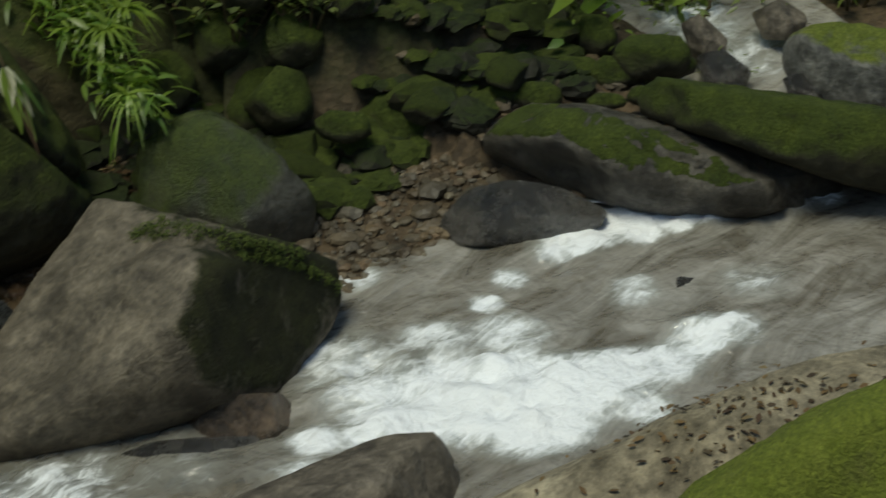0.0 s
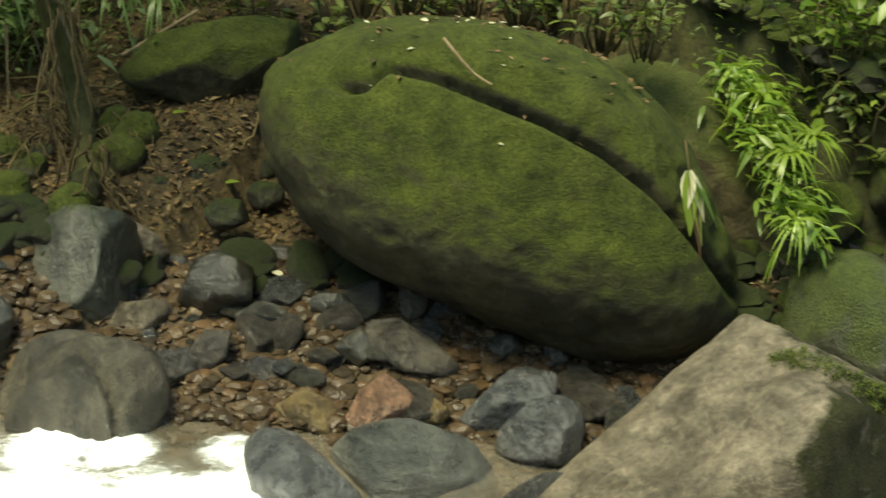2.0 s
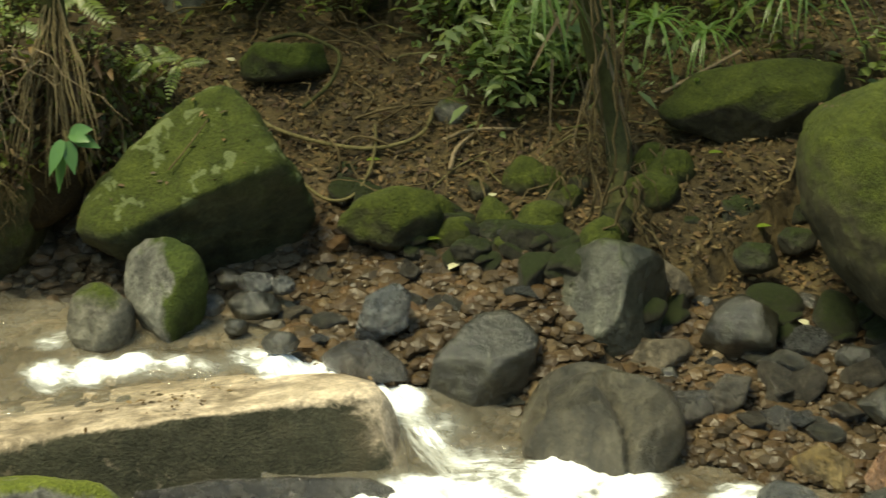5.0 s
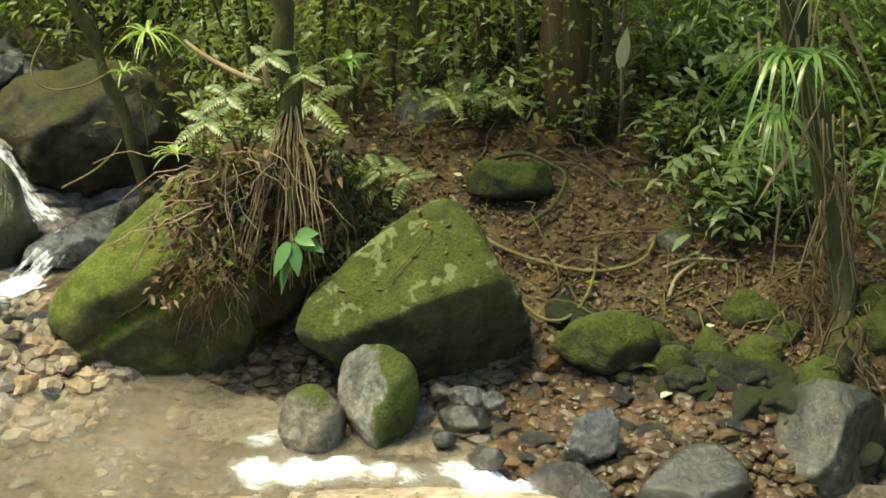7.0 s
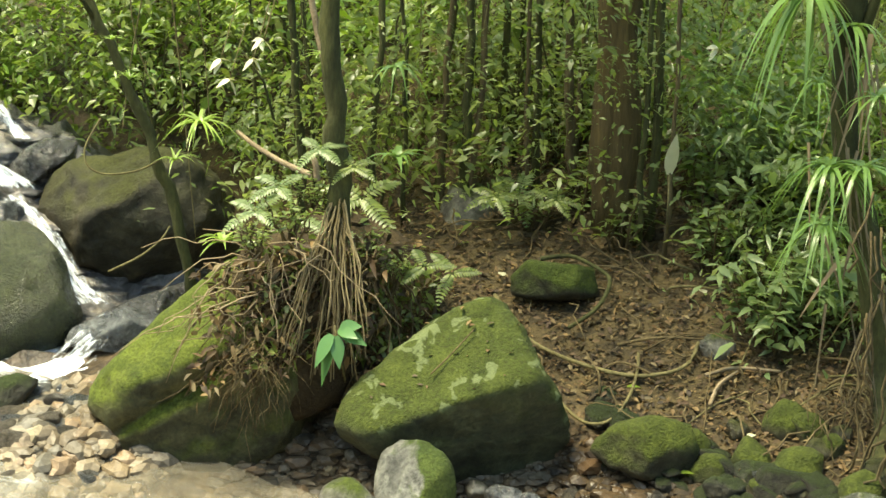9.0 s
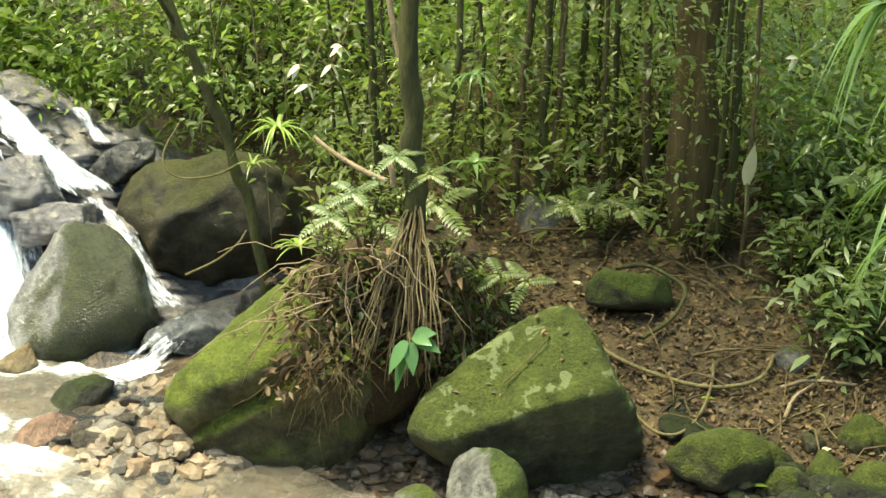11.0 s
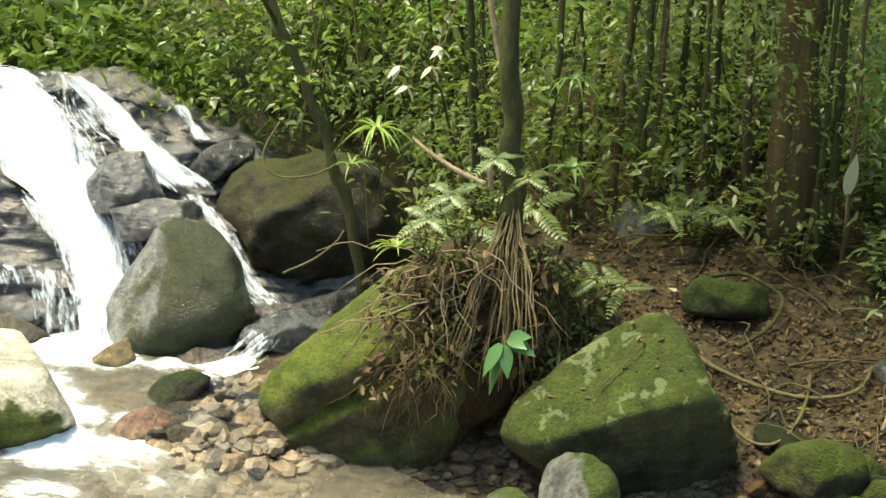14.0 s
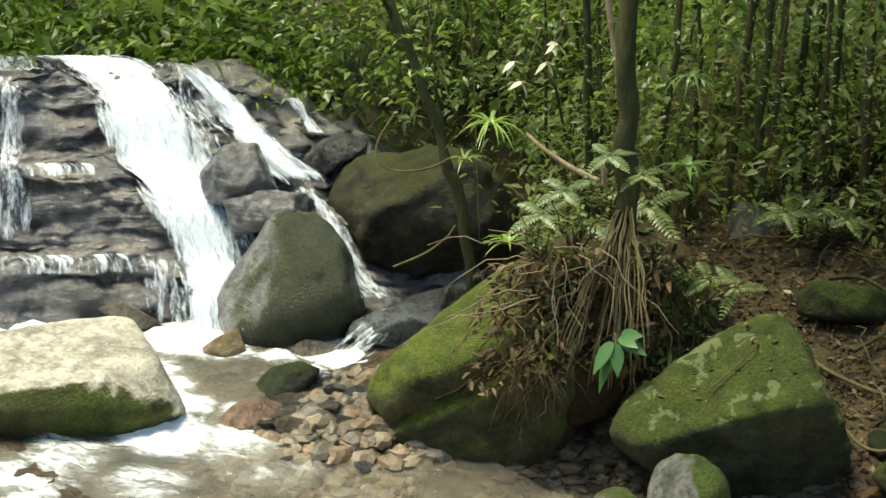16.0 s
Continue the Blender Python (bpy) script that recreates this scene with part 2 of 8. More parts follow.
def leaf_material(name, *greens, rough=0.35, through=0.38):
    """Leaf green that varies leaf by leaf, with some light let through."""
    n = Nodes(name)
    stops = [(i / max(1, len(greens) - 1), g) for i, g in enumerate(greens)]
    col = n.ramp(n.island(), *stops)
    col = n.mix(0.55, col, n.ramp(n.noise(3.0, 3), (0.3, 0.55), (0.7, 1.35)), "MULTIPLY")
    n.end(col, rough, 0.5)
    tr = n.t.nodes.new("ShaderNodeBsdfTranslucent")
    n.put(tr.inputs[0], n.mix(0.5, col, (1.1, 1.25, 0.5), "MULTIPLY"))
    mx = n.t.nodes.new("ShaderNodeMixShader")
    mx.inputs[0].default_value = through
    n.t.links.new(n.bsdf.outputs[0], mx.inputs[1])
    n.t.links.new(tr.outputs[0], mx.inputs[2])
    n.t.links.new(mx.outputs[0], n.out.inputs[0])
    return n.mat


LEAF = leaf_material("forest_leaf", (0.10, 0.14, 0.032), (0.17, 0.225, 0.054), (0.24, 0.295, 0.074), (0.13, 0.18, 0.052), (0.20, 0.25, 0.096), (0.36, 0.41, 0.14), rough=0.3, through=0.55)
LEAFDARK = leaf_material("shade_leaf", (0.13, 0.155, 0.045), (0.21, 0.24, 0.070), (0.29, 0.32, 0.10), through=0.6)
# Brighter leaf green; on the forest sprays it puts sunlight into the colour.
LEAFLIGHT = leaf_material("bright_leaf", (0.09, 0.17, 0.021), (0.15, 0.24, 0.032), (0.22, 0.30, 0.042), (0.11, 0.19, 0.035))
MOSSTUFT = leaf_material("moss_tufts", (0.05, 0.075, 0.01), (0.09, 0.125, 0.016), (0.13, 0.16, 0.025), rough=0.8, through=0.2)
BROM = leaf_material("bromeliad_leaf", (0.20, 0.33, 0.05), (0.32, 0.45, 0.09), (0.40, 0.50, 0.14), rough=0.3, through=0.4)
# Pale green, brightened further to put the sky's gloss into the colour.
FERNPALE = leaf_material("pale_fern_leaf", (0.15, 0.21, 0.075), (0.26, 0.33, 0.14), (0.12, 0.19, 0.065), rough=0.3, through=0.5)
BROADLEAF = leaf_material("broad_leaf", (0.055, 0.14, 0.035), (0.085, 0.19, 0.055), (0.07, 0.16, 0.045), rough=0.32, through=0.25)
STRAP = leaf_material("strap_leaf", (0.09, 0.17, 0.034), (0.14, 0.24, 0.056), (0.20, 0.30, 0.083), rough=0.3)
DEADLEAF = leaf_material("dead_leaf", (0.04, 0.024, 0.008), (0.125, 0.072, 0.025), (0.18, 0.115, 0.042), (0.07, 0.036, 0.014), (0.03, 0.02, 0.008), (0.23, 0.17, 0.075), rough=0.7, through=0.1)
DEADSTRAP = leaf_material("dead_strap_leaf", (0.10, 0.07, 0.035), (0.22, 0.16, 0.085), (0.15, 0.11, 0.055), rough=0.7, through=0.15)
PALELEAF = leaf_material("pale_leaf", (0.5, 0.48, 0.3), (0.62, 0.6, 0.42), through=0.2)
BARK = plain_material("bark", (0.05, 0.038, 0.018), (0.15, 0.115, 0.052), 6, 0.9, (1, 1, 0.200), 0.9, 40)
BARKRED = plain_material("red_brown_bark", (0.05, 0.036, 0.014), (0.17, 0.12, 0.048), 9, 0.95, (1, 1, 0.096), 1.0, 50)
BARKMOSS = plain_material("mossy_bark", (0.028, 0.031, 0.012), (0.088, 0.088, 0.027), 6, 0.95, (1, 1, 0.300), 0.9, 45)
ROOT = plain_material("dry_root", (0.07, 0.05, 0.022), (0.20, 0.15, 0.068), 10, 0.85, None, 0.6, 60, ((0.0, 0.45), (1.0, 1.2)))
STILT = plain_material("stilt_root_bark", (0.10, 0.08, 0.038), (0.24, 0.19, 0.10), 10, 0.85, (1, 1, 0.3))
TWIG = plain_material("pale_twig", (0.17, 0.125, 0.07), (0.34, 0.26, 0.155), 10, 0.8)
VINE = plain_material("vine", (0.09, 0.075, 0.03), (0.20, 0.17, 0.07), 10, 0.8)
SOIL = plain_material("dark_soil", (0.025, 0.018, 0.008), (0.075, 0.052, 0.024), 7, 0.95, None, 1.0, 45)
PEBBLE = plain_material("pebbles", (0.085, 0.076, 0.057), (0.215, 0.19, 0.142), 3, 0.42, None, 0.3, 50,
                        ((0.0, (0.30, 0.30, 0.30)), (0.22, (0.85, 0.66, 0.44)), (0.4, (0.42, 0.42, 0.41)), (0.55, (0.95, 0.82, 0.66)), (0.7, (0.5, 0.46, 0.40)), (0.82, (1.15, 0.84, 0.60)), (0.93, (0.65, 0.66, 0.68)), (1.0, (1.7, 1.6, 1.35))))
PALEPEBBLE = plain_material("pale_pebbles", (0.14, 0.125, 0.095), (0.335, 0.30, 0.235), 3, 0.42, None, 0.3, 50,
                        ((0.0, (0.30, 0.30, 0.30)), (0.22, (0.85, 0.66, 0.44)), (0.4, (0.42, 0.42, 0.41)), (0.55, (0.95, 0.82, 0.66)), (0.7, (0.5, 0.46, 0.40)), (0.82, (1.15, 0.84, 0.60)), (0.93, (0.65, 0.66, 0.68)), (1.0, (1.7, 1.6, 1.35))))
WETPEBBLE = plain_material("wet_pebbles", (0.045, 0.034, 0.022), (0.14, 0.107, 0.068), 3, 0.3, None, 0.3, 50,
                        ((0.0, (0.30, 0.30, 0.30)), (0.22, (0.85, 0.66, 0.44)), (0.4, (0.42, 0.42, 0.41)), (0.55, (0.95, 0.82, 0.66)), (0.7, (0.5, 0.46, 0.40)), (0.82, (1.15, 0.84, 0.60)), (0.93, (0.65, 0.66, 0.68)), (1.0, (1.7, 1.6, 1.35))))


def ground_material():
    """Brown gravel and mud by the stream, leaf litter up the bank (attribute litter)."""
    n = Nodes("forest_floor")
    at = n.t.nodes.new("ShaderNodeAttribute")
    at.attribute_name = "litter"
    vor = n.t.nodes.new("ShaderNodeTexVoronoi")
    vor.inputs["Scale"].default_value = 26
    n.t.links.new(n.co, vor.inputs["Vector"])
    gravel = n.mix(n.ramp(n.noise(3.0, 5), (0.3, 0.0), (0.7, 1.0)), (0.04, 0.03, 0.017), (0.14, 0.098, 0.055))
    gravel = n.mix(0.7, gravel, n.ramp(vor.outputs["Color"], (0.2, 0.45), (0.8, 1.4)), "MULTIPLY")
    vl = n.t.nodes.new("ShaderNodeTexVoronoi")
    vl.inputs["Scale"].default_value = 13
    n.t.links.new(n.co, vl.inputs["Vector"])
    litter = n.mix(n.ramp(n.noise(4.0, 6, 0.7), (0.3, 0.0), (0.7, 1.0)), (0.034, 0.024, 0.010), (0.115, 0.083, 0.034))
    litter = n.mix(0.75, litter, n.ramp(vl.outputs["Color"], (0.15, 0.4), (0.85, 1.5)), "MULTIPLY")
    mossy = n.t.nodes.new("ShaderNodeAttribute")
    mossy.attribute_name = "moss"
    green = n.mix(n.ramp(n.noise(8.0, 6, 0.7), (0.35, 0.0), (0.65, 1.0)), (0.018, 0.022, 0.008), (0.05, 0.064, 0.015))
    litter = n.mix(mossy.outputs["Fac"], litter, green)
    col = n.mix(at.outputs["Fac"], gravel, litter)
    col = n.mix(0.6, col, n.ramp(n.noise(50, 4, 0.7), (0.3, 0.5), (0.75, 1.4)), "MULTIPLY")
    n.bump(n.math("ADD", n.math("MULTIPLY", vor.outputs["Distance"], 0.3), n.noise(24, 6, 0.7)), 0.9, 0.03)
    return n.end(col, n.math("ADD", n.math("MULTIPLY", at.outputs["Fac"], 0.35), 0.5), 0.35)


def water_material():
    """Clear brown stream water; white water where the attribute foam and its churned pattern say so."""
    n = Nodes("stream_water")
    at = n.t.nodes.new("ShaderNodeAttribute")
    at.attribute_name = "foam"
    big = n.noise(2.2, 4, 0.55, 1.2, stretch=(0.8, 1.6, 1))
    fine = n.noise(11, 5, 0.65, 1.0, stretch=(0.6, 1.6, 1))
    lace = n.ramp(n.noise(3.4, 4, 0.55, 2.4, stretch=(0.8, 1.3, 1)), (0.36, 0.0), (0.49, 1.0), (0.62, 0.0))
    foam = at.outputs["Fac"]
    churn = n.math("SUBTRACT", n.math("ADD", n.math("MULTIPLY", big, 0.65), n.math("MULTIPLY", fine, 0.35)), 0.5)
    near = n.math("MULTIPLY", foam, 2.2, True)
    m = n.math("ADD", foam, n.math("MULTIPLY", n.math("MULTIPLY", churn, near), 2.3))
    m = n.math("ADD", m, n.math("MULTIPLY", n.math("MULTIPLY", lace, foam), 0.4))
    milk = n.ramp(n.math("ADD", foam, n.math("MULTIPLY", n.math("MULTIPLY", churn, near), 1.2)), (0.15, 0.0), (0.75, 1.0))
    mask = n.ramp(m, (0.40, 0.0), (0.62, 0.4), (0.90, 1.0))
    body = n.mix(n.ramp(n.noise(1.5, 4), (0.3, 0.0), (0.7, 1.0)), (0.13, 0.113, 0.08), (0.25, 0.225, 0.175))
    fast = n.t.nodes.new("ShaderNodeAttribute")
    fast.attribute_name = "rapid"
    # Rapids: greyer body colour for aerated water, with sky reflection put in.
    grey = n.mix(n.ramp(n.noise(2.6, 6, 0.62, 1.4, stretch=(0.7, 1.8, 1)), (0.34, 0.0), (0.66, 1.0)), (0.15, 0.135, 0.105), (0.44, 0.42, 0.37))
    body = n.mix(fast.outputs["Fac"], body, grey)
    body = n.mix(n.math("MULTIPLY", milk, 0.9), body, (0.40, 0.43, 0.40))
    col = n.mix(mask, body, (0.93, 0.95, 0.96))
    n.bump(n.math("ADD", n.noise(5, 3, 0.5, 0.3), n.math("MULTIPLY", n.noise(18, 3, 0.5, 0.2), 0.25)), 0.75, 0.09)
    n.put(n.bsdf.inputs["Alpha"], n.math("ADD", n.math("MAXIMUM", mask, n.math("ADD", n.math("MULTIPLY", milk, 0.38), n.math("MULTIPLY", fast.outputs["Fac"], 0.3))), 0.48, True))
    return n.end(col, n.math("ADD", n.math("MULTIPLY", mask, 0.5), 0.06), 0.5)


def fall_material():
    """Falling water: long white threads with gaps through which the rock shows."""
    n = Nodes("falling_water")
    at = n.t.nodes.new("ShaderNodeAttribute")
    at.attribute_name = "foam"
    uv = n.t.nodes.new("ShaderNodeUVMap").outputs[0]
    threads = n.noise(1.0, 6, 0.65, 1.0, stretch=(11, 2.6, 1), co=uv)
    fine = n.noise(1.0, 4, 0.7, 0.2, stretch=(42, 10, 1), co=uv)
    m = n.math("ADD", at.outputs["Fac"], n.math("MULTIPLY", n.math("SUBTRACT", n.math("ADD", n.math("MULTIPLY", threads, 0.6), n.math("MULTIPLY", fine, 0.4)), 0.5), 2.4))
    mask = n.ramp(m, (0.32, 0.0), (0.72, 1.0))
    n.put(n.bsdf.inputs["Alpha"], mask)
    n.bump(n.math("ADD", threads, fine), 0.5, 0.03)
    return n.end((0.84, 0.90, 0.95), 0.4, 0.5)


GROUND, WATER, FALL = ground_material(), water_material(), fall_material()

# ---- shape helpers ----


def part(name, data, material, parent=None, label="", smooth=True):
    """One mesh object, under a thing if a parent is given. data: (verts, faces) arrays or a mesh."""
    if isinstance(data, tuple):
        me = bpy.data.meshes.new(name)
        me.from_pydata([tuple(map(float, v)) for v in data[0]], [], [tuple(map(int, f)) for f in data[1]])
        me.validate()
        me.materials.append(material)
        me.polygons.foreach_set("use_smooth", [smooth] * len(me.polygons))
        data = me
    ob = new(name, data)
    ob.parent = parent
    return tagged(ob, label) if label else ob


def joined(pieces):
    """Several (verts, faces) in one."""
    vs, fs, k = [], [], 0
    for v, f in pieces:
        vs.append(np.asarray(v, float))
        fs += [tuple(int(i) + k for i in q) for q in f]
        k += len(v)
    return np.concatenate(vs), fs


_ICO = {}


def ico(sub):
    if sub not in _ICO:
        bm = bmesh.new()
        bmesh.ops.create_icosphere(bm, subdivisions=sub, radius=1)
        _ICO[sub] = (np.array([v.co[:] for v in bm.verts]), [tuple(v.index for v in f.verts) for f in bm.faces])
        bm.free()
    return _ICO[sub]


def lumps(p, scale, seed, octaves=4):
    """Smooth 3D noise of points, about -1 to 1."""
    o = Vector((seed * 7.31, seed * 3.17, seed * 1.93))
    return np.array([noise.fractal(Vector(q) * scale + o, 0.75, 2.1, octaves) for q in p])


def rock(name, at, yaw, pitch, depth, sides, material, seed, label, sub=5, amp=0.05, cuts=(), corner=24, full=2.7, group="", cat="rock", chips=12, cracks=(), split=1.0, edge=0.0):
    """A boulder: flat sides (angle, distance) round an axis, rounded towards both ends of that axis, with cut faces and a rough skin."""
    d, faces = ico(sub if sub == 7 or (edge and sub < 6) else sub - 1)
    rad = np.hypot(d[:, 0], d[:, 1])
    ang = np.arctan2(d[:, 1], d[:, 0])
    inv = np.zeros(len(d))
    for a, dist in sides:
        inv += (np.maximum(0, np.cos(ang - math.radians(a))) / dist) ** corner
    inv = inv ** (1 / corner)
    full, amp = full + 1.0 * edge, amp * (1 - 0.45 * edge)
    r = ((rad * inv) ** full + (np.abs(d[:, 2]) / depth) ** full) ** (-1 / full)
    k = 1 / r ** 32
    for nrm, dist in cuts:
        nv = np.array(nrm) / np.linalg.norm(nrm)
        k += (np.maximum(0, d @ nv) / dist) ** 32
    r = k ** (-1 / 32)
    size = float(np.mean(r))
    rng = np.random.default_rng(seed)
    k = 1 / r ** 70
    for i in range(9 if edge else chips):
        nv = rng.normal(0, 1, 3)
        nv[2] = abs(nv[2]) * 0.6 + 0.75
        nv /= np.linalg.norm(nv)
        reach = float(np.max((d * r[:, None]) @ nv))
        k += (np.maximum(0, d @ nv) / (reach * rng.uniform(0.72 - 0.10 * edge, 0.95 - 0.06 * edge))) ** 70
    r = 1.03 * k ** (-1 / 70)
    v = d * r[:, None]
    n1 = lumps(v / size, 1.3, seed, 5)
    n2 = 1 - np.abs(lumps(v / size, 2.4, seed + 40, 3)) * 2
    n3 = lumps(v / size, 5.5, seed + 80, 4)
    v = v * (1 + amp * n1 * 0.9 + amp * 0.6 * np.minimum(n2, 0.2) + amp * 0.35 * n3)[:, None]
    for line in cracks:
        gap = np.full(len(v), 9.0)
        over = np.zeros(len(v))
        for (ua, va), (ub, vb) in zip(line[:-1], line[1:]):
            e = np.array((ub - ua, vb - va))
            q = v[:, :2] - np.array((ua, va))
            s = np.clip(q @ e / (e @ e), 0, 1)
            off = q - s[:, None] * e
            dd = np.hypot(off[:, 0], off[:, 1])
            over = np.where(dd < gap, np.sign(e[0] * off[:, 1] - e[1] * off[:, 0]), over)
            gap = np.minimum(gap, dd)
        front = v[:, 2] > -0.05
        dent = split * np.where(front, 0.10 * np.exp(-(gap / 0.026) ** 2) + 0.05 * np.exp(-(gap / 0.13) ** 2) * (over > 0), 0)
        v = v * (1 - np.minimum(0.3, dent / np.maximum(np.linalg.norm(v, axis=1), 0.05)))[:, None]
    turn = (Euler((0, 0, radians(yaw))).to_matrix() @ Euler((radians(90 + pitch), 0, 0)).to_matrix())
    v = v @ np.array(turn).T
    ob = part(name, (v, faces), material)
    ob.location = at
    return tagged(ob, label, cat, group)


def tube(points, radii, seg=6):
    """A round rod along points."""
    p = np.asarray(points, float)
    n = len(p)
    radii = np.broadcast_to(radii, n)
    vs, fs = [], []
    for i in range(n):
        t = p[min(i + 1, n - 1)] - p[max(i - 1, 0)]
        t = t / (np.linalg.norm(t) + 1e-9)
        a = np.cross(t, (0.31, 0.95, 0.1) if abs(t[1]) < 0.9 else (1, 0, 0))
        a /= np.linalg.norm(a)
        b = np.cross(t, a)
        for k in range(seg):
            w = 2 * math.pi * k / seg
            vs.append(p[i] + radii[i] * (a * math.cos(w) + b * math.sin(w)))
    for i in range(n - 1):
        for k in range(seg):
            fs.append((i * seg + k, i * seg + (k + 1) % seg, (i + 1) * seg + (k + 1) % seg, (i + 1) * seg + k))
    fs.append(tuple(range(seg - 1, -1, -1)))
    fs.append(tuple((n - 1) * seg + k for k in range(seg)))
    return np.array(vs), fs


def bent(a, b, sag=0.0, wob=0.0, n=9, rng=None):
    """Points from a to b with a sag and some wobble."""
    a, b = np.asarray(a, float), np.asarray(b, float)
    out = []
    for i in range(n):
        s = i / (n - 1)
        q = a + (b - a) * s + np.array((0, 0, -sag * 4 * s * (1 - s)))
        if wob and rng is not None and 0 < i < n - 1:
            q = q + rng.normal(0, wob, 3)
        out.append(q)
    return np.array(out)


def blade(base, way, length, width, droop=0.3, fold=0.15, segs=4, roll=0.0, tip=0.0):
    """One leaf: a tapered, folded and drooping strip with a midrib. way: the direction in which it leaves its stalk."""
    way = np.asarray(way, float)
    way = way / np.linalg.norm(way)
    side = np.cross(way, (0, 0, 1.0))
    if np.linalg.norm(side) < 1e-3:
        side = np.array((1.0, 0, 0))
    side /= np.linalg.norm(side)
    up = np.cross(side, way)
    side = side * math.cos(roll) + up * math.sin(roll)
    up = np.cross(side, way)
    vs, fs = [], []
    for i in range(segs + 1):
        s = i / segs
        mid = np.asarray(base) + way * length * s + np.array((0, 0, -droop * length * s * s))
        w = width * 0.5 * (math.sin(math.pi * min(1.0, 0.08 + 0.92 * s) ** 0.8) if tip == 0 else (1 - s) ** tip)
        w = max(w, 0.02 * width)
        vs += [mid - side * w + up * fold * w, mid, mid + side * w + up * fold * w]
    for i in range(segs):
        k = 3 * i
        fs += [(k, k + 1, k + 4, k + 3), (k + 1, k + 2, k + 5, k + 4)]
    return np.array(vs), fs


def many_blades(base, way, length, width, droop, roll, fold=0.2, segs=2):
    """Many leaves at once, as vertex and face arrays."""
    base, way = np.asarray(base, float), np.asarray(way, float)
    n = len(base)
    length, width, droop, roll = (np.broadcast_to(np.asarray(q, float), n)[:, None] for q in (length, width, droop, roll))
    way = way / np.linalg.norm(way, axis=1)[:, None]
    side = np.cross(way, (0, 0, 1.0))
    side /= np.linalg.norm(side, axis=1)[:, None] + 1e-6
    up = np.cross(side, way)
    side = side * np.cos(roll) + up * np.sin(roll)
    up = np.cross(side, way)
    rows = []
    for i in range(segs + 1):
        s = i / segs
        mid = base + way * length * s
        mid[:, 2] -= (droop * length)[:, 0] * s * s
        w = width * 0.5 * max(0.03, math.sin(math.pi * min(1.0, 0.1 + 0.9 * s) ** 0.85))
        rows += [mid - side * w + up * fold * w, mid, mid + side * w + up * fold * w]
    v = np.stack(rows, 1).reshape(-1, 3)
    m = 3 * (segs + 1)
    quad = []
    for i in range(segs):
        k = 3 * i
        quad += [(k, k + 1, k + 4, k + 3), (k + 1, k + 2, k + 5, k + 4)]
    f = (np.arange(n)[:, None, None] * m + np.array(quad)[None]).reshape(-1, 4)
    return v, f


def quick_part(name, v, f, material):
    """A mesh object straight from arrays of vertices and four-cornered faces."""
    me = bpy.data.meshes.new(name)
    me.vertices.add(len(v))
    me.vertices.foreach_set("co", v.astype(np.float32).ravel())
    me.loops.add(f.size)
    me.loops.foreach_set("vertex_index", f.astype(np.int32).ravel())
    me.polygons.add(len(f))
    me.polygons.foreach_set("loop_start", np.arange(0, f.size, 4, dtype=np.int32))
    me.polygons.foreach_set("use_smooth", np.ones(len(f), dtype=bool))
    me.materials.append(material)
    me.update(calc_edges=True)
    return new(name, me)


# ---- the lie of the land ----
# The stream's middle line: x, y, water level, half width.
STREAM = [(-7.6, 13.0, 1.62, 0.9), (-5.1, 9.9, 0.45, 1.1), (-4.3, 8.3, 0.42, 1.0), (-3.3, 7.5, 0.33, 0.85), (-2.1, 7.35, 0.30, 0.42),
          (-0.95, 7.27, 0.28, 0.28), (-0.45, 7.05, 0.18, 0.26), (-0.12, 6.6, 0.01, 0.5), (0.45, 6.1, 0.0, 0.9), (1.7, 5.65, -0.02, 0.75), (2.7, 5.1, -0.05, 0.8),
          (3.8, 4.55, -0.08, 1.05), (4.8, 4.4, -0.03, 1.2), (5.8, 4.4, 0.03, 0.85), (6.7, 5.1, 0.13, 0.45), (7.1, 5.8, 0.28, 0.4), (7.2, 7.2, 0.6, 0.4)]
_S = np.array(STREAM)


def stream_near(x, y):
    """Distance to the stream's middle line (positive on the far side), its level and half width there."""
    p = np.stack([np.asarray(x, float), np.asarray(y, float)], -1)
    best = np.full(p.shape[:-1], 1e9)
    sd, lev, wid = np.zeros_like(best), np.zeros_like(best), np.zeros_like(best)
    for a, b in zip(_S[:-1], _S[1:]):
        e = b[:2] - a[:2]
        s = np.clip(((p - a[:2]) @ e) / (e @ e), 0, 1)
        q = p - a[:2] - s[..., None] * e
        dist = np.hypot(q[..., 0], q[..., 1])
        m = dist < best
        best = np.where(m, dist, best)
        sd = np.where(m, dist, sd)
        lev = np.where(m, a[2] + (b[2] - a[2]) * s, lev)
        wid = np.where(m, a[3] + (b[3] - a[3]) * s, wid)
    return sd * np.where(p[..., 1] >= np.interp(p[..., 0], _S[:, 0], _S[:, 1]), 1.0, -1.0), lev, wid


